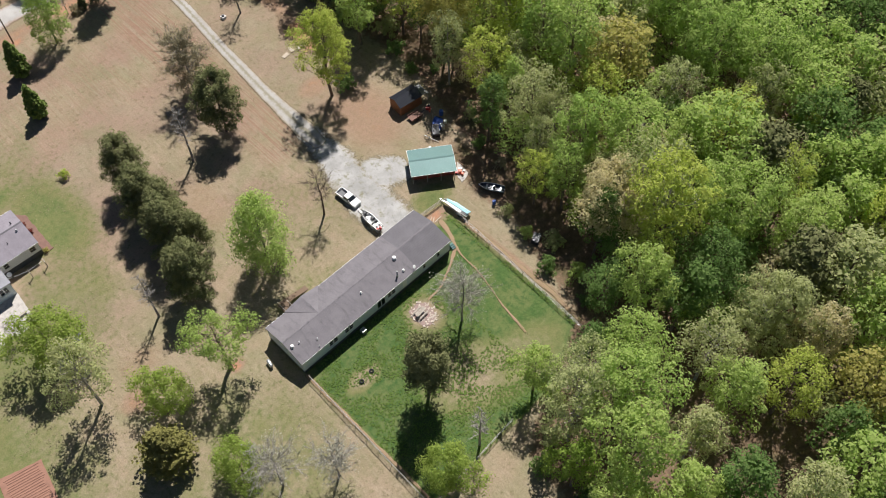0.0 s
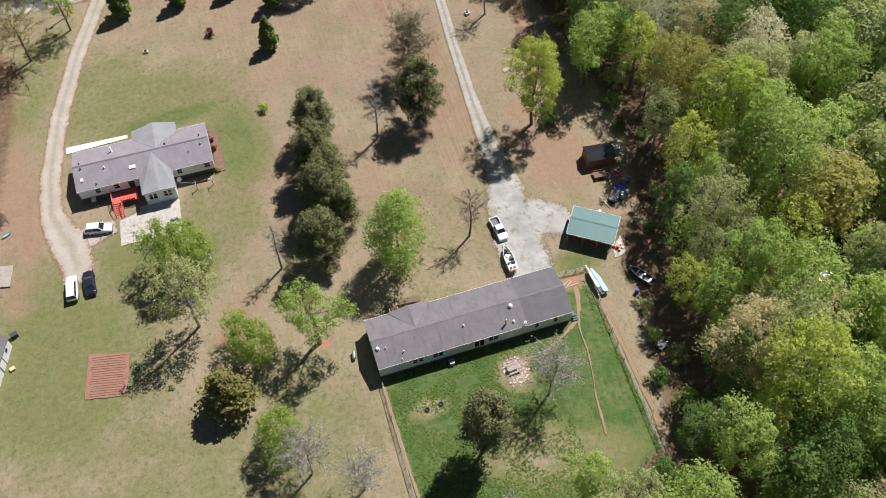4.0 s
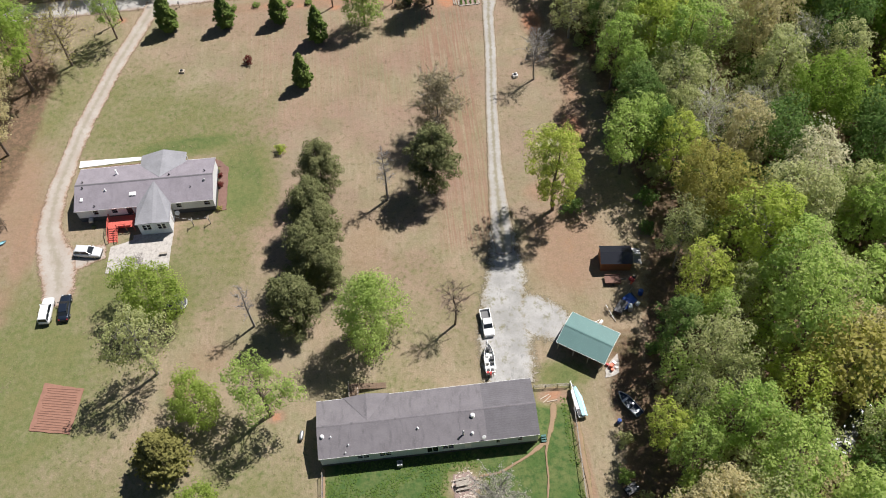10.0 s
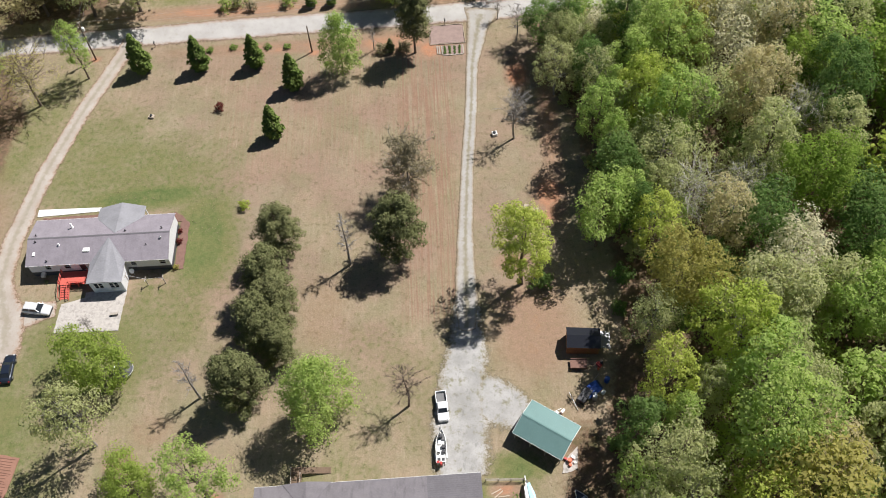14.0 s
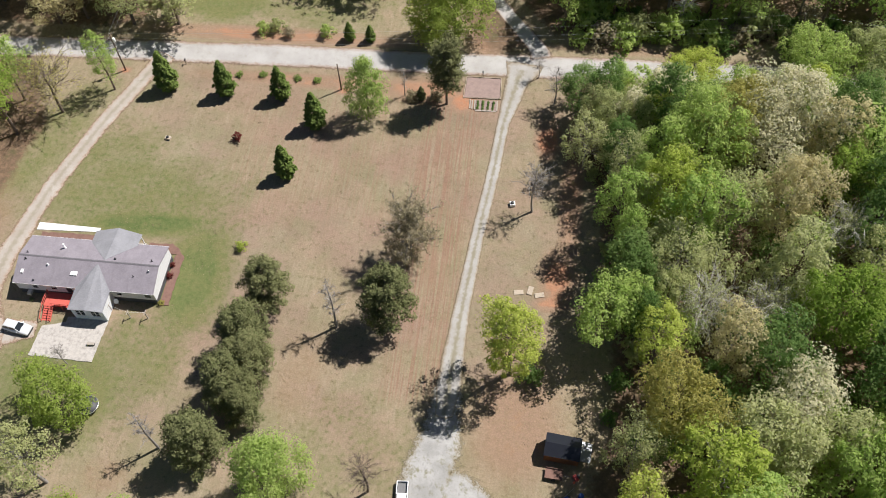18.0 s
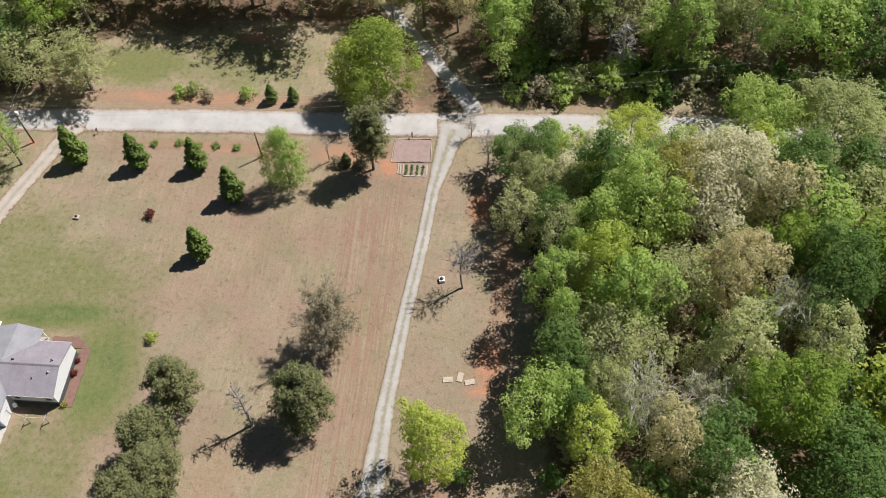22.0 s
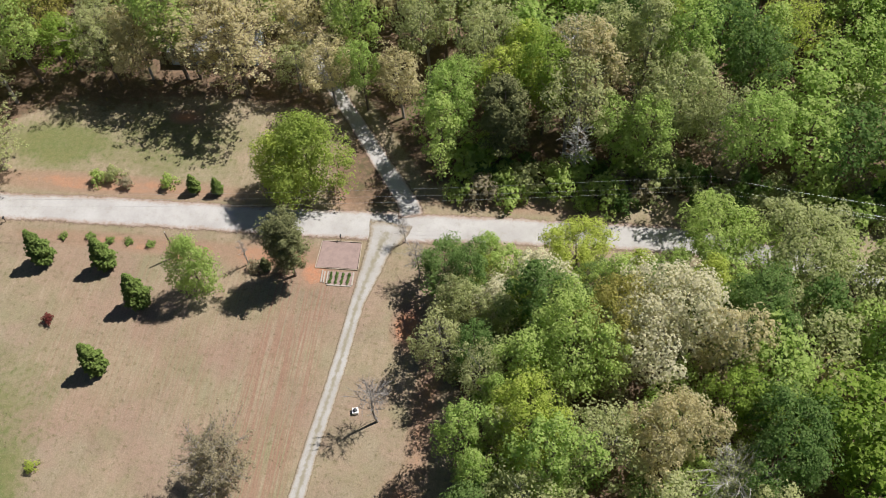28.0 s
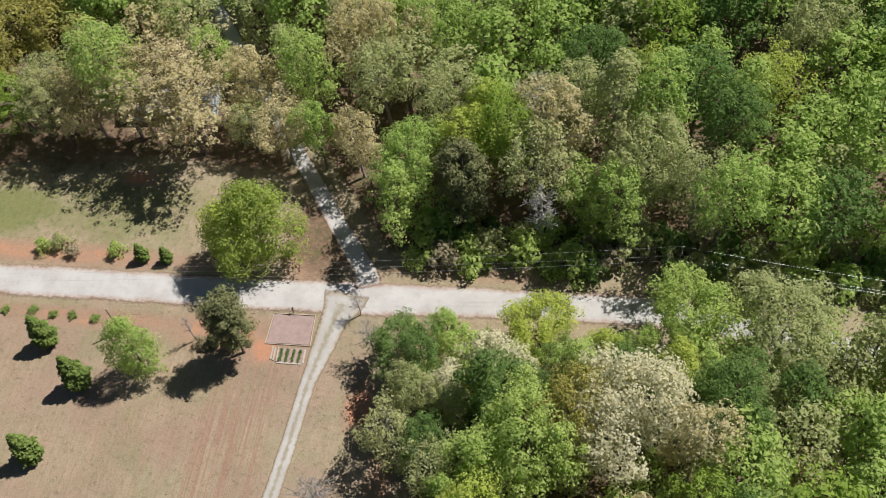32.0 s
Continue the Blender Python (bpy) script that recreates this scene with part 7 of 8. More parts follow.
for i, (x, y, k) in enumerate(((-14.6, 45.8, 0.95), (-16.4, 38.0, 0.98), (-15.0, 33.8, 0.92), (-16.6, 29.4, 1.0), (-14.2, 27.0, 0.75), (-19.4, 20.4, 1.0))):
    plant("pine", K_PINE[1 if i != 0 else 0], x, y, L_PINE, "dense dark green pine in a close row", k=k, group="row of pines")
plant("bare_tree", K_BARE[1], -26.2, 20.9, L_GREEN, "slim leafless tree on the dry grass", bark=M_BARK_PALE, k=0.9)
plant("forked_tree", K_FORK[0], -23.3, 5.6, L_GREEN, "forked tree with thin light green crown")
plant("round_tree", K_SMALL[0], -41.2, 24.6, L_SPRING, "bright green leafy tree beside the patio", k=1.25)
plant("bare_tree", K_BARE[0], -44.3, 32.6, L_GREEN, "small pale budding tree beside the patio", bark=M_BARK_PALE, k=0.38)
plant("grey_tree", K_THIN[0], -40.8, 14.2, L_OLIVE, "grey-green half-leafed tree with long bare trunk", bark=M_BARK_PALE, k=0.92)
plant("round_tree", K_SMALL[0], -33.6, 6.6, L_SPRING, "low rounded yellow-green tree", k=0.95)
plant("cedar", K_CONE[1], -38.2, -0.4, L_RUST, "dark bronze-green cedar with a rounded top", k=1.05)
plant("round_tree", K_SMALL[0], -32.0, -9.5, L_SPRING, "bright green tree on the dry grass", k=0.9)
plant("bare_tree", K_BARE[2], -29.0, -14.5, L_GREY, "pale grey budding tree on the dry grass", bark=M_BARK_PALE, k=0.9)
plant("bare_tree", K_BARE[2], -22.5, -19.0, L_GREY, "pale grey budding tree on the dry grass", bark=M_BARK_PALE, k=0.8)
plant("yard_pine", K_PINE[2], -4.6, -18.6, L_PINE, "dark pine in the fenced grass yard", k=1.05)
plant("bare_tree", K_BARE[2], 7.6, -13.2, L_GREY, "leafless grey tree in the fenced yard", bark=M_BARK_PALE, k=0.95)
plant("round_tree", K_SMALL[0], -11.5, -30.4, L_SPRING, "yellow-green tree at the yard corner", k=0.95)
plant("bare_tree", K_BARE[1], -4.9, -29.6, L_GREEN, "slim leafless tree by the yard fence", bark=M_BARK_PALE, k=0.9)

# Trees of the woods that stand out by colour or size: x, y, height, crown's radius.
NOTED = {
    L_GREEN: ((51.1, 75.9, 21, 6.2), (72, 99.5, 14, 5.9), (38.9, 94.7, 9, 2.8), (40.6, 46.7, 16, 3.7), (36.5, 44.3, 16, 4.3), (70, 24.2, 19, 5.7), (-8.8, 141.1, 16, 4.1), (10.9, 135.3, 22, 4.3), (29.5, 119.7, 18, 5.7), (13.5, 126.5, 16, 3.2), (56.3, 118.3, 14, 3.6), (31.2, 146.9, 20, 6.8), (6.9, -29, 13, 3.1), (17.6, -38, 18, 4), (22.1, -50.4, 19, 4.5), (45.6, -32.4, 21, 6.5), (50.6, -42.8, 19, 4.2), (73.3, 0.7, 21, 6), (71.9, -10, 20, 6.2), (76.1, -17.6, 20, 6.2), (51.6, -20.3, 19, 4.7), (86.2, 5.4, 20, 5.2), (85.5, -5.3, 20, 5.8), (42.5, 10.5, 16, 2.9)),
    L_WHITE: ((63.9, 83, 21, 7.2), (60.8, 78.6, 19, 5.0), (39.8, 84.5, 13, 4.0), (45.6, 88.1, 14, 4.3), (61.9, 32, 20, 4.5)),
    L_TAN: ((63.4, 65.3, 21, 5.3), (54.2, 39.8, 20, 3.6), (-28, 130.6, 16, 5.2), (-0.3, 136.3, 17, 4.8), (7.5, 127.3, 15, 4.2), (19.2, 143.5, 21, 6), (27.6, 144.6, 19, 4.1), (20.2, 125.2, 15, 3.8), (34.5, -18.5, 18, 5.9), (37.9, -54.5, 18, 3.4), (61.5, 3.4, 16, 4.1)),
    L_PALE: ((64.2, 53.2, 20, 4.6), (57.4, 26.2, 20, 4.6), (60.2, 24, 19, 4.2), (68.5, 27.5, 18, 4.0)),
    L_GOLD: ((56.6, 81.3, 19, 5.4), (45.8, 30.1, 21, 5.5), (-42.2, 145, 19, 8.5)),
    # the one at (24.7, -27.1) is deep green to stand for shade beside the yard
    L_DEEP: ((78.8, 66, 20, 6.2), (24.7, -27.1, 11, 3.2), (75.6, 83.8, 18, 5.7), (31.8, 91.4, 10, 4.4), (75, 36, 19, 4.4), (40.7, 54.6, 16, 4.6), (56.8, 140.5, 20, 5.8), (35.8, -37.4, 18, 4)),
    L_OLIVE: ((33.4, 78.2, 13, 4.2), (39.5, 73.3, 16, 3.7), (84.3, 96.2, 16, 7.5), (55.8, 63.4, 20, 4.9), (47.5, 54, 19, 4.9), (75.8, 55.2, 20, 5.1), (-36.3, 135.3, 15, 4.4), (-29.3, 140.7, 17, 4.9), (0.6, 129.7, 12, 3.9), (65, 119.8, 21, 6.4), (73.3, 118.7, 18, 4.7), (90.6, 148.8, 20, 6.2), (9.6, -34.8, 20, 3.9), (25.5, -44.8, 18, 4.3), (35.9, -47.2, 19, 5.3), (59.2, 11.2, 19, 4.5), (41.3, 24.5, 18, 3.4), (46.8, 13.1, 17, 3.3), (41.8, -0.5, 17, 3.8), (36.2, -1.8, 16, 2.8), (69.8, -22.3, 19, 4), (61, -10.8, 17, 4)),
    L_LIME: ((46.3, 65.2, 19, 5.6), (51.8, 96.2, 10, 5.2), (44.2, 40.5, 18, 4.5), (64.9, 139.1, 19, 4.2), (84.7, 138.5, 20, 4.9), (31.9, -29.1, 18, 4), (29.1, -55.7, 18, 4.4), (56.3, -36.4, 20, 3.4), (41.5, 15.2, 20, 4.5), (50.2, -3.3, 19, 4.8), (61, -22.9, 19, 4.5), (32.2, -5.6, 14, 3.4)),
    L_ELEC: ((72.4, 71.3, 17, 4), (68.6, 46.7, 20, 6.1), (-42.5, 131.5, 14, 5) ),
}
WORDS = {L_PALE: "pale yellow-green tree in the wood", L_GREEN: "leafy fresh green tree in the wood", L_WHITE: "cream blossoming tree in the wood", L_TAN: "pale tan catkin-hung tree in the wood", L_GOLD: "golden-olive tree in the wood", L_DEEP: "deep green tree in the wood", L_OLIVE: "grey-green half-leafed tree in the wood", L_LIME: "bright yellow-green tree in the wood", L_ELEC: "dense vivid green tree in the wood"}
taken = []
for leaf, rows in NOTED.items():
    for n, (x, y, h, r) in enumerate(rows):
        kinds = K_THIN if leaf in (L_OLIVE, L_LIME) else K_BROAD
        kind = kinds[n % 3] if r < 5.2 else K_GRAND[n % 2]
        k = r / (6.5 if r >= 5.2 else 4.4 if kinds is K_BROAD else 4.5)
        plant("wood_tree", kind, x, y, leaf, WORDS[leaf], k=k, tall=h / 20 / k, bark=M_BARK_PALE if leaf in (L_OLIVE, L_TAN, L_WHITE) else M_BARK)
        taken.append((x, y, r))
for x, y, h, r, kind, leaf, bark, label in ((-9.0, 128.2, 22, 7.6, K_HAZY[0], L_TAN, M_BARK, "large tan budding tree on the far lawn"), (7.6, 107.8, 17, 5.7, K_TALL[0], L_SPRING, M_BARK, "large rounded leafy tree at the lane corner"), (2.8, 106.8, 14, 4.2, K_TALL[1], L_LIME, M_BARK, "yellow-green leafy tree at the lane corner"), (38.7, 116.6, 19, 3.8, K_PINE[2], L_PINE, M_BARK, "olive pine beside the road"),
                                      (50.4, 114.3, 15, 2.2, K_BARE[1], L_GREEN, M_BARK_WHITE, "slim grey dead tree beside the road"), (49.0, 132.0, 19, 3.4, K_BARE[0], L_GREEN, M_BARK_WHITE, "grey leafless tree in the wood"), (51.2, 47.0, 15, 4.0, K_BARE[2], L_OLIVE, M_BARK_WHITE, "grey leafless tree in the wood"), (59.8, 47.2, 15, 4.0, K_BARE[2], L_OLIVE, M_BARK_WHITE, "grey leafless tree in the wood"), (72, 61, 16, 4, K_BARE[2], L_OLIVE, M_BARK_WHITE, "grey leafless tree in the wood"),
                                      (-47.6, 107.2, 12, 5.0, K_HAZY[0], L_OLIVE, M_BARK, "grey-olive budding tree beside the road"), (-56.7, 106.6, 14, 5.6, K_THIN[1], L_OLIVE, M_BARK, "olive half-leafed tree beside the road"), (-66.5, 107.4, 14, 4.9, K_BROAD[4], L_TAN, M_BARK, "broad tan tree beside the road"), (-71.5, 105.4, 13, 5.0, K_THIN[0], L_TAN, M_BARK, "broad tan tree beside the road"), (-62, 110, 15, 4.6, K_BROAD[1], L_DEEP, M_BARK, "dark green tree beside the road"),
                                      (40.6, 3.0, 21, 4.2, K_THIN[1], L_OLIVE, M_BARK, "tall grey-green tree at the wood's edge"), (34.8, -9.5, 17, 3.4, K_THIN[0], L_GREEN, M_BARK, "tall green tree at the wood's edge"), (40.5, -7.5, 21, 4.4, K_BROAD[0], L_GREEN, M_BARK, "tall green tree at the wood's edge"), (31.5, -19.5, 17, 3.6, K_BROAD[4], L_DEEP, M_BARK, "deep green tree at the wood's edge"),
                                      (-73, 70, 17, 4.4, K_BROAD[1], L_TAN, M_BARK, "broad tan catkin-hung tree at the wood's edge"), (-71.5, 61, 16, 4.2, K_THIN[1], L_TAN, M_BARK, "pale tan tree at the wood's edge"), (-74, 53, 14, 3.6, K_BROAD[0], L_LIME, M_BARK, "bright green tree at the wood's edge"), (-80, 64, 18, 4.8, K_BROAD[1], L_GOLD, M_BARK, "golden tree in the wood")):
    base, wide = {"poplar_trunk": (15.5, 4.2), "birch_trunk": (13, 3.3), "pine_slim_trunk": (16, 3.1), "bare_slim_trunk": (14.5, 1.3), "bare_trunk": (15, 2.7), "bare_wide_trunk": (14, 3.6), "hazy_trunk": (19, 4.4)}.get(kind.meshes[0].name, (20, 4.4))
    plant("wood_tree", kind, x, y, leaf, label, k=r / wide, tall=h / base / (r / wide), bark=bark)
    taken.append((x, y, r))


def scatter(seed, x0, x1, y0, y1, gap, inside):
    """Places at least gap metres apart for which inside() holds."""
    rng, got, cell = np.random.default_rng(seed), {}, gap / 1.4143
    for x, y in rng.uniform((x0, y0), (x1, y1), (30000, 2)):
        i, j = int(x // cell), int(y // cell)
        if inside(x, y) and all((a - x) ** 2 + (b - y) ** 2 >= gap * gap for u in range(i - 2, i + 3) for w in range(j - 2, j + 3) for a, b in got.get((u, w), ())):
            got.setdefault((i, j), []).append((x, y))
    return sorted(p for v in got.values() for p in v)


MIX = ((L_GREEN, 0.37, K_BROAD), (L_DEEP, 0.12, K_BROAD), (L_OLIVE, 0.24, K_THIN + K_BROAD), (L_LIME, 0.09, K_BROAD), (L_TAN, 0.05, K_BROAD + K_THIN), (L_WHITE, 0.0, K_THIN), (L_PINE, 0.05, K_PINE[2:]), (L_ELEC, 0.04, K_BROAD), (L_BUD, 0.0, K_HAZE), (L_GOLD, 0.02, K_BROAD))
MILD = (0.33, 0.08, 0.36, 0.10, 0.04, 0.0, 0.03, 0.03, 0.0, 0.03)          # shares where tan and golden trees prevail
NORTH = (0.36, 0.36, 0.13, 0.02, 0.03, 0.0, 0.09, 0.01, 0.0, 0.0)       # shares beyond the road; the extra deep green stands for shade on these trees
DEEP = (0.46, 0.19, 0.24, 0.03, 0.0, 0.0, 0.05, 0.03, 0.0, 0.0)        # shares far inside the eastern wood
PALE = (0.16, 0.04, 0.26, 0.10, 0.30, 0.0, 0.0, 0.02, 0.0, 0.12)         # shares in the western wood
NAMES = {L_GREEN: "fresh green broad-leaved tree in the wood", L_DEEP: "deep green broad-leaved tree in the wood, own tone or shade", L_OLIVE: "grey-green half-leafed tree in the wood", L_LIME: "yellow-green tree in the wood", L_TAN: "tan catkin-hung tree in the wood",
         L_WHITE: "cream blossoming tree in the wood", L_PINE: "dark slender pine in the wood", L_ELEC: "vivid green tree in the wood", L_BUD: "brown budding tree in the wood", L_GOLD: "golden-leaved tree in the wood"}


def open_to_creek(x, y):
    """The gap through which the creek shows from the south-west."""
    a, b = (x - 60.3) * -0.8 + (y + 5) * -0.6, (x - 60.3) * 0.6 - (y + 5) * 0.8
    return -1 < a < 12 and abs(b) < 2.6


def over_creek(x, y):
    """Near the creek, or on the side of it from which its water shows."""
    return 56 < x < 64 and -3.2 < (y - (x - 58) * 0.72 + 6.2) < 1.8


def wood_place(x, y):
    return not over_creek(x, y) and not open_to_creek(x, y) and wooded(x, y) > ((2.2 if y < 12 else 5.0) if -2 < y < 32 and x > 20 else 0.8) and not (y < 124 and -8.5 < x - np.interp(y, (106, 127, 170), (24.2, 9.3, -22)) < 0) and not (-27 < x < -8 and 132 < y < 145) and y > -84 + 0.607 * (x - 30) and x < np.interp(y, (-80, -20, 47, 100, 175), (100, 122, 110, 104, 116)) and y > np.interp(x, (20, 100), (-85, -40))


def is_near(x, y):
    """The stretch of the woods along the clearing and the road, whose trees are things of their own."""
    return -1 < wooded(x, y) < 24 and y < 134 and -75 < x < 84


rng = np.random.default_rng(5)
rest, stood = [], []
for x, y in scatter(3, -92, 122, -84, 178, 5.7, wood_place):
    if any((x - a) ** 2 + (y - b) ** 2 < (0.74 * r + 2.1) ** 2 for a, b, r in taken):
        continue
    mild = x < 6 or (28 < x < 73 and -30 < y < 97)
    share = np.array(PALE if x < -60 else MILD if mild or (y > 104 and x < 45) else NORTH if y > 104 else DEEP if x > 72 else [m[1] for m in MIX])
    pick = rng.choice(len(MIX), p=share / share.sum())
    leaf, kinds = MIX[pick][0], MIX[pick][2]
    kind = kinds[rng.integers(0, len(kinds))]
    tall = (rng.uniform(0.95, 1.14) if y < 34 and 36 < x < 58 else rng.uniform(0.78, 1.02) if y < 98 else rng.uniform(0.85, 1.12)) * (0.9 if wooded(x, y) < 3 else 1)
    if 72 <= x < 92 and 80 < y < 99:
        tall = min(tall, (107 - y) / 20)
    if 60 < y < 99 and x < 72:
        tall = min(tall, max(0.25, (1.0 * (100 - y) + 3) / 20))     # low growth towards the road
    if y > 104 and 0 < x - np.interp(y, (106, 127, 170), (24.2, 9.3, -22)) < 11:
        tall = min(tall, 0.85)
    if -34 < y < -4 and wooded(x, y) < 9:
        tall *= 0.62                                                # low growth in the shade of the wood; its leaf colour carries that shade
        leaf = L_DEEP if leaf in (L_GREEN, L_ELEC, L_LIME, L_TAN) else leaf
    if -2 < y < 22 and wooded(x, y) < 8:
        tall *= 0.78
        # brighter leaves become deep green here in place of shade at the edge
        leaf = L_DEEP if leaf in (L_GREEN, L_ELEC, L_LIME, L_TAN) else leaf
    k = tall * (1.2 if leaf in (L_PINE, L_BUD) else 1.0)
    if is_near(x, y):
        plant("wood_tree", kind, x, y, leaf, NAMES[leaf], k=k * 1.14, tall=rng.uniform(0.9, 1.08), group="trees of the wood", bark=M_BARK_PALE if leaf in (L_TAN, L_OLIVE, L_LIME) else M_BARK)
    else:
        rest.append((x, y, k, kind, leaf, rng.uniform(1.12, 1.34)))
    stood.append((x, y))
stood += [(x, y) for x, y, _ in taken]

# a close row along the meadow side of the wood
for x, y in scatter(31, 30, 56, 34, 90, 4.4, lambda a, b: 2.0 < wooded(a, b) < 6.5 and all((a - u) ** 2 + (b - w) ** 2 > 9 for u, w in stood)):
    leaf = (L_OLIVE, L_GREEN, L_DEEP)[rng.choice(3, p=(0.45, 0.3, 0.25))]
    plant("wood_tree", K_BROAD[rng.integers(0, 5)], x, y, leaf, NAMES[leaf], k=rng.uniform(0.62, 0.76), tall=rng.uniform(1.05, 1.2), group="trees of the wood", bark=M_BARK)
    stood.append((x, y))

# smaller trees in the gaps between the crowns
for x, y in scatter(17, 30, 105, -70, 98, 5.6, lambda a, b: wood_place(a, b) and wooded(a, b) > 5 and all((a - u) ** 2 + (b - w) ** 2 > 13 for u, w in stood)):
    rest.append((x, y, rng.uniform(0.48, 0.66), K_THIN[rng.integers(0, 3)], (L_OLIVE, L_GREEN, L_DEEP, L_SPRING, L_TAN)[rng.choice(5, p=(0.26, 0.24, 0.26, 0.16, 0.08))], rng.uniform(1.2, 1.5)))


# low growth between the wood and the road
for x, y in scatter(12, 29, 74, 84, 96.4, 3.1, lambda a, b: wooded(a, b) > 0.5 and all((a - u) ** 2 + (b - w) ** 2 > (0.6 * r) ** 2 for u, w, r in taken)):
    leaf = (L_GREEN, L_OLIVE, L_TAN, L_DEEP, L_LIME)[rng.integers(0, 5)]
    plant("young_tree", K_THIN[rng.integers(0, 3)], x, y, leaf, "slender young tree at the road's edge", k=rng.uniform(0.65, 0.95) * (104 - y) / 23, group="young trees by the road")


def joined_wood(name, places, label, few):
    """The deeper trees as one object."""
    mats = [M_BARK] + sorted({p[4] for p in places}, key=lambda m: m.name)
    vs, fs, ix, base = [], ([], []), ([], []), 0
    for n, (x, y, k, kind, leaf, wide) in enumerate(places):
        a = n * 2.399
        turn = np.array([[math.cos(a), -math.sin(a), 0], [math.sin(a), math.cos(a), 0], [0, 0, 1]]).T * k * np.array([[wide], [wide], [1]])
        for slot, (v, f) in enumerate((kind.wood, kind.leaf)):
            if slot:
                q = v.reshape(-1, 3, 3)[: int(len(f) * few)]
                q = q.mean(1, keepdims=True) + (q - q.mean(1, keepdims=True)) * (1 / few) ** 0.42
                v, f = q.reshape(-1, 3), f[: len(q)]
            else:
                f = f[:70]
            vs.append(v @ turn + (x, y, 0)), fs[slot].append(f + base), ix[slot].append(np.full(len(f), mats.index(leaf) if slot else 0))
            base += len(v)
    me = quad_mesh(name, np.concatenate(vs), [np.concatenate(f) for f in fs], mats, np.concatenate(ix[0] + ix[1]))
    tagged(new(name, me), label, "wood", kind="stuff")


joined_wood("east_wood", [p for p in rest if p[1] < 99], "deep mixed spring wood of green, olive and tan trees", 0.38)
joined_wood("north_wood", [p for p in rest if p[1] >= 99], "mixed spring wood of green and tan trees beyond the road", 0.34)

# ---- shrubs ----
for x, y, k, leaf, label in ((-22.2, 56.0, 0.75, L_LIME, "small round yellow shrub in the lawn"), (-28.7, 79.0, 0.72, L_RED, "small dark red shrub in the meadow"), (-32.9, 51.6, 0.5, L_RED, "low red-brown shrub beside the house"), (-32.8, 49.5, 0.6, L_RED, "low red-brown shrub beside the house"), (-32.7, 44.4, 0.5, L_GOLD, "low golden shrub at the house corner"),
                             (-30.0, 106.3, 1.1, L_GREEN, "fresh green shrub beside the road"), (-27.3, 107.2, 1.2, L_OLIVE, "olive green shrub beside the road"), (-24.7, 105.8, 0.9, L_BUD, "twiggy grey-brown roadside shrub"), (-17.3, 106.6, 1.1, L_GREEN, "fresh green shrub beside the road"), (-53.9, 43.0, 0.35, L_PINE, "low shrub at the house wall"),
                             (-32.1, 94.6, 0.6, L_CEDAR, "low dark green shrub along the road"), (-27.6, 95.0, 0.6, L_CEDAR, "low dark green shrub along the road"), (-24.0, 94.5, 0.6, L_CEDAR, "low dark green shrub along the road"), (-20.8, 94.6, 0.6, L_CEDAR, "low dark green shrub along the road"), (-17.0, 94.4, 0.6, L_CEDAR, "low dark green shrub along the road")):
    plant("shrub", K_SHRUB[0 if k > 0.65 else 1], x, y, leaf, label, "shrub", k=k * (1.25 if leaf is L_CEDAR else 1), tall=0.6 if leaf is L_CEDAR else 1.0)
for x, y, k in ((-12.7, 105.9, 0.55), (-8.6, 105.9, 0.5)):
    plant("evergreen", K_CONE[0], x, y, L_CEDAR, "small dark evergreen beside the road", k=k)
plant("evergreen", K_CONE[0], 3.2, 91.7, L_PINE, "small dark young pine on red clay", k=0.42)
plant("bare_tree", K_BARE[1], 0.0, 92.4, L_GREEN, "small pale leafless tree on red clay", bark=M_BARK_PALE, k=0.5)
plant("shrub", K_SHRUB[1], 1.6, 91.6, L_BUD, "low red-brown scrub on bare clay", "shrub", k=1.2)
plant("shrub", K_SHRUB[1], 6.0, 91.8, L_BUD, "low brown scrub on bare clay", "shrub", k=1.3)
plant("bare_tree", K_BARE[0], 27.6, 92.6, L_GREEN, "grey leafless tree at the driveway corner", bark=M_BARK_PALE, k=0.62)
plant("bare_tree", K_BARE[0], 24.4, 99.0, L_GREEN, "small pale budding tree beside the road", bark=M_BARK_PALE, k=0.4)
for x, y, k, kind, leaf, label in ((-19.0, 131.5, 1.05, K_HAZY[0], L_TAN, "broad tan budding tree on the far lawn"), (-33.5, 128.5, 0.9, K_HAZY[0], L_OLIVE, "grey budding tree on the far lawn"), (-47.5, 134.0, 1.05, K_THIN[1], L_GOLD, "broad golden budding tree on the far lawn")):
    plant("tan_tree", kind, x, y, leaf, label, k=k)
plant("shrub", K_SHRUB[0], 26.9, 37.4, L_DEEP, "dark shrub at the foot of a young tree", "shrub", k=1.4)

# undergrowth along the wood's edge
rng = np.random.default_rng(8)
for x, y in scatter(21, -80, 86, -60, 124, 4.2, lambda a, b: -1.5 < wooded(a, b) < 3.0 and wood_place(a + 3, b) and b < 84 and math.hypot(a - 29.3, b - 1.7) > 4 and math.hypot(a - 32.5, b - 23.5) > 8):
    leaf = (L_DEEP, L_OLIVE, L_GREEN, L_BUD)[rng.choice(4, p=(0.3, 0.22, 0.24, 0.24))]
    plant("undergrowth", K_SHRUB[rng.integers(0, 2)], x, y, leaf, "low leafy undergrowth at the wood's edge", "shrub", k=rng.uniform(0.8, 1.9), group="undergrowth")

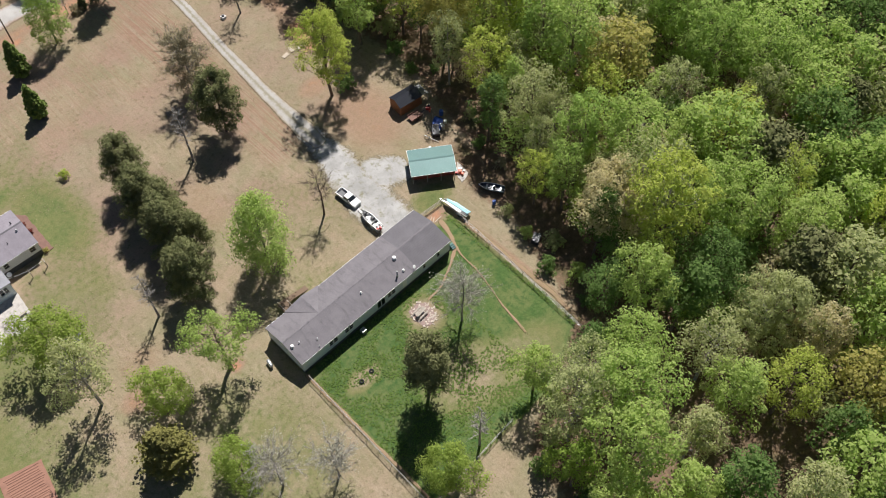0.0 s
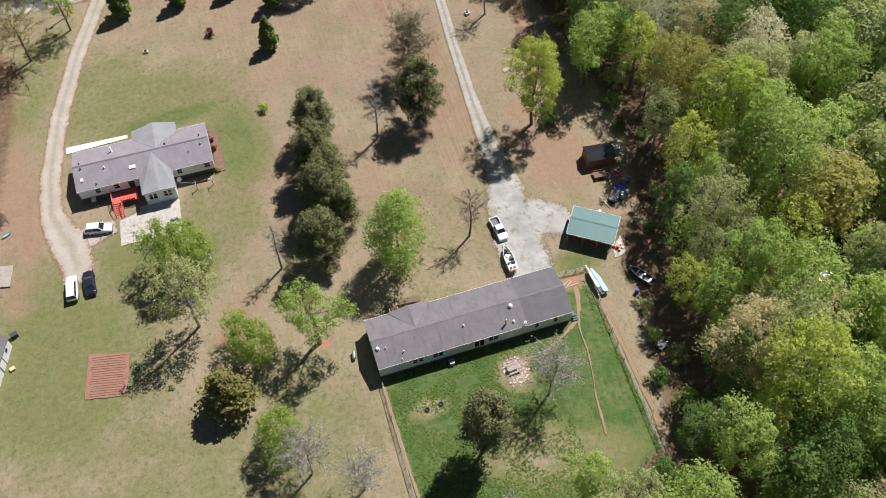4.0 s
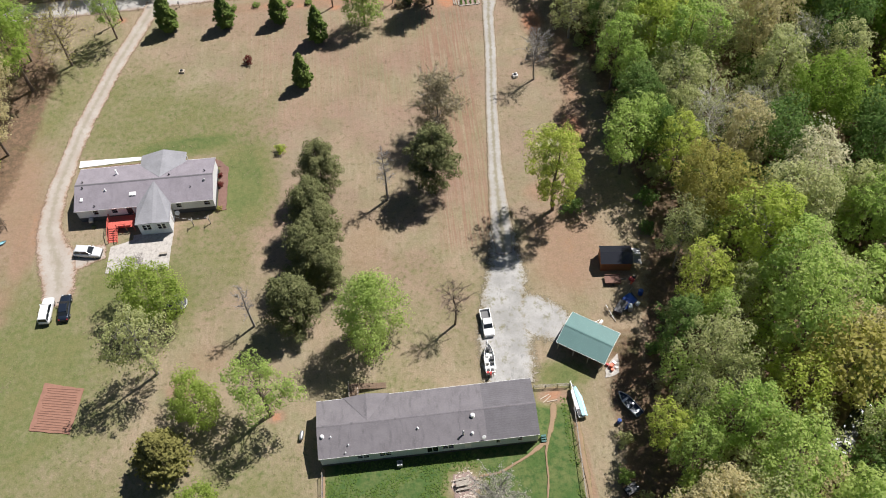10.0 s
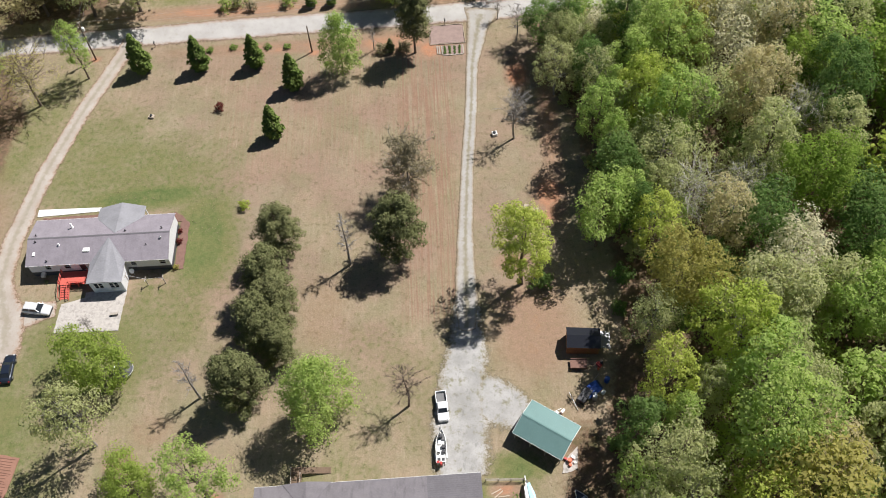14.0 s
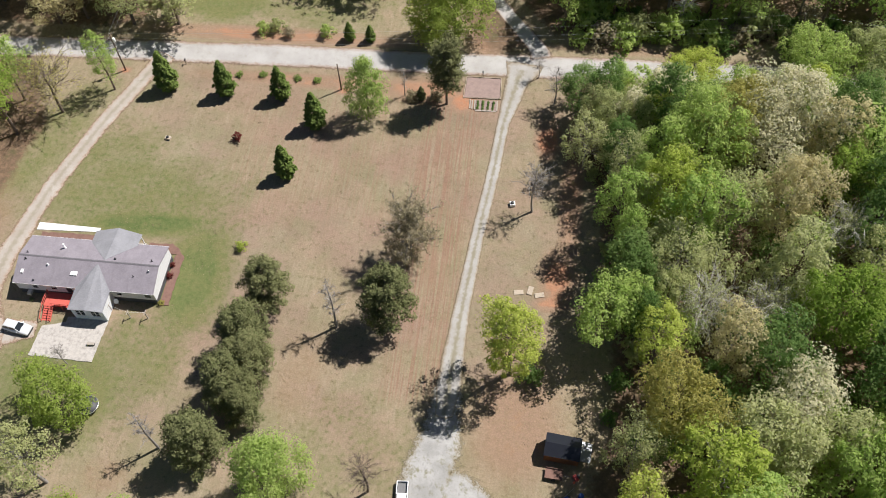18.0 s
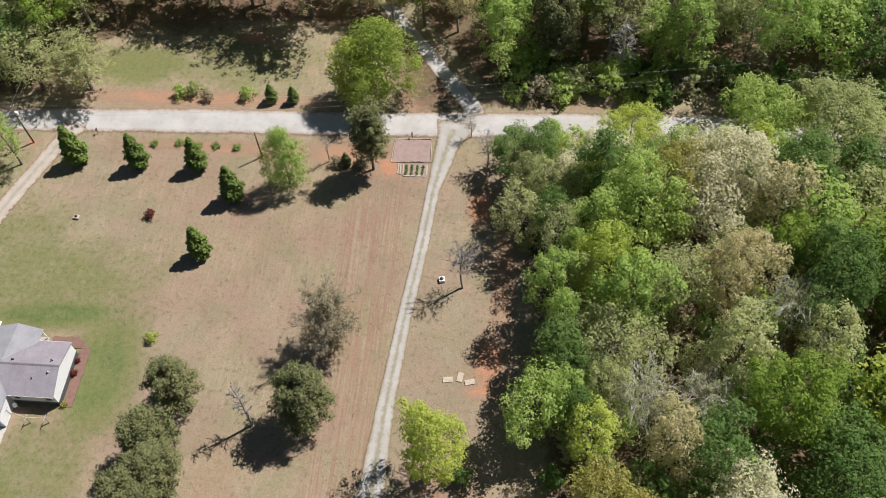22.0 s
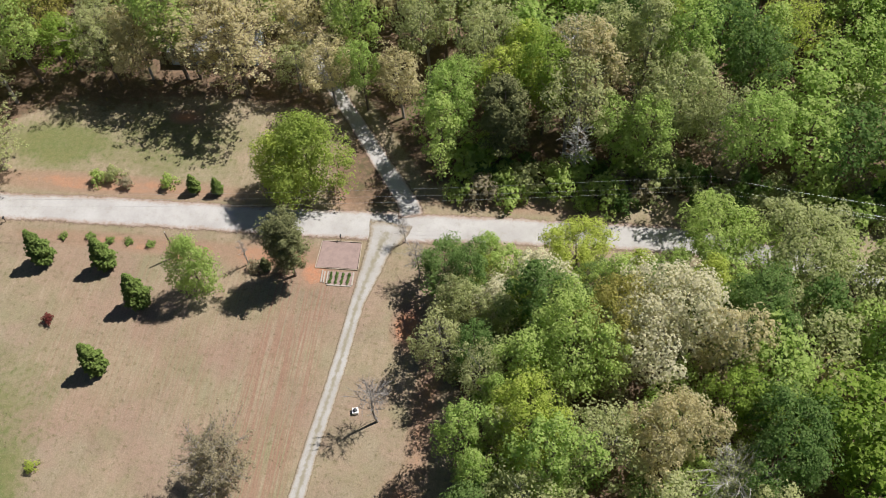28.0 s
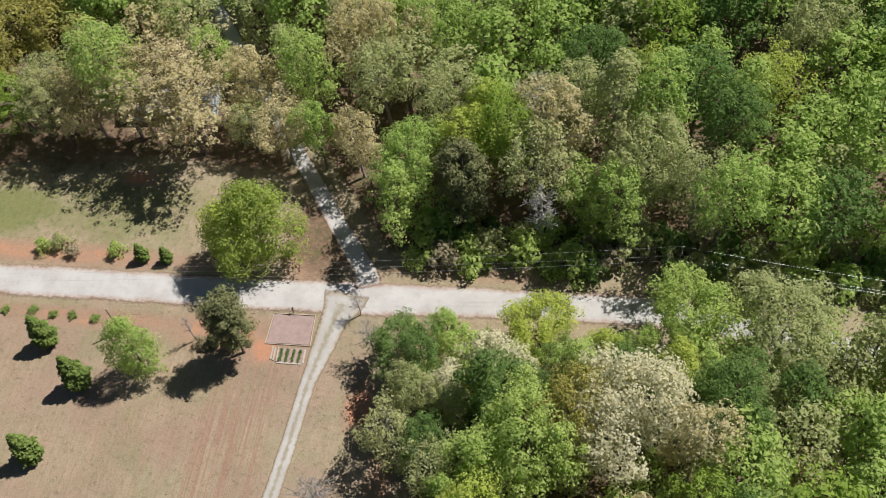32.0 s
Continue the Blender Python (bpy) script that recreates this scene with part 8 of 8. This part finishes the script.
for x, y in scatter(23, 31, 104, 108.5, 116, 2.7, lambda a, b: b > 108.5 + 1.8 * math.sin(a * 0.3) and not (62 < a < 70 and b < 113)):
    leaf = (L_DEEP, L_OLIVE, L_GREEN, L_BUD)[rng.choice(4, p=(0.35, 0.25, 0.25, 0.15))]
    plant("undergrowth", K_SHRUB[rng.integers(0, 2)], x, y, leaf, "low leafy undergrowth along the road", "shrub", k=rng.uniform(1.3, 3.0), group="undergrowth")
for row in range(4):
    t = thing("vegetable_row", pose(13.7 + row * 0.95, 91.1, 0.02), "row of low green vegetables in turned soil", "vegetables", "vegetable rows")
    c = np.stack([rng.normal(0, 0.08, 30), np.linspace(-1.0, 1.0, 30) + rng.normal(0, 0.05, 30), rng.uniform(0.06, 0.2, 30)], 1)
    part("leaves", quad_mesh("leaves", *leaves(rng, c, [0.18] * 30, 9, 0.16), [L_DEEP]), None, t)

# brush pile at the edge of the west lawn
brush = thing("brush_pile", pose(-72.4, 42.0, 0, 0, 0, 62), "long pile of dark cut branches at the lawn's edge", "brush pile")
out = ([], [])
rng = np.random.default_rng(77)
for _ in range(170):
    c = np.array([rng.uniform(-4.5, 4.5), rng.normal(0, 0.7), rng.uniform(0.05, 1.0)])
    d = rng.normal(0, 0.8, 3) * (1, 1, 0.35)
    limb(rng, out, c - d, c + d, 0.05, 0.02, 0.15, 2, 4)
part("branches", quad_mesh("branches", *wooden(out), [M_BARK_DARK]), None, brush)

# ---- grass ----
def tufts(name, seed, count, x0, x1, y0, y1, size, keep, mat, label):
    """Low tufts of blades scattered where keep() holds."""
    r = np.random.default_rng(seed)
    p = r.uniform((x0, y0), (x1, y1), (count, 2))
    p = p[keep(p[:, 0], p[:, 1])]
    v, f = leaves(r, np.column_stack([p, np.full(len(p), 0.02)]), [0.13] * len(p), 2, size, 1.3, 0.2)
    v[:, 2] = np.abs(v[:, 2]) * 0.45 - 0.03
    tagged(new(name, quad_mesh(name, v, f, [mat])), label, "grass", kind="stuff")


def clear(x, y):
    """Away from roads, pads and buildings."""
    drive = np.abs(x - np.interp(y, (27, 35, 47, 62, 76, 87, 98), (14.4, 14.7, 15.2, 16.4, 17.9, 18.7, 20.6))) > np.interp(y, (6, 22, 30, 40), (5, 5, 3, 1.8))
    west = np.abs(x - np.interp(y, (31, 43, 51, 65, 81, 96), (-58.6, -61.6, -61.4, -59, -54.4, -49))) > np.interp(y, (31, 40, 50), (4, 4, 2.2))
    house = ~((np.abs(x + 0.5) < 16) & (np.abs(y - 1.3) < 4.6)) & ~((x > -57.5) & (x < -32) & (y > 33) & (y < 58))
    lot = ~((x > 8.5) & (x < 24) & (y > 4.5) & (y < 28))
    field = ~((x > 10.5) & (x < 18.5) & (y > 89) & (y < 98)) & ~((x > -60) & (x < -51) & (y > 5) & (y < 15)) & ~((np.abs(x - 4.1) < 2.3) & (np.abs(y + 8.3) < 2.7))
    return drive & west & house & lot & field & (wooded(x, y) < -0.5) & (y < 96.5)


tufts("yard_grass", 41, 16000, -15.6, 20.6, -31, 5, 0.26, lambda x, y: clear(x, y) & (np.sin(x * 0.8 + 2 * np.sin(y * 0.5)) + np.sin(y * 0.9 + x * 0.3) > -0.9), L_GRASS, "lush uneven green grass of the fenced yard")
tufts("meadow_grass", 42, 30000, -72, 34, -30, 97, 0.12, lambda x, y: clear(x, y) & ~((x > -15.8) & (x < 20.8) & (y < 5)) & (np.sin(x * 0.45 + 2 * np.sin(y * 0.23)) + np.sin(y * 0.5 + x * 0.21) > -0.6), L_STRAW, "short dry tan grass of the open meadow")
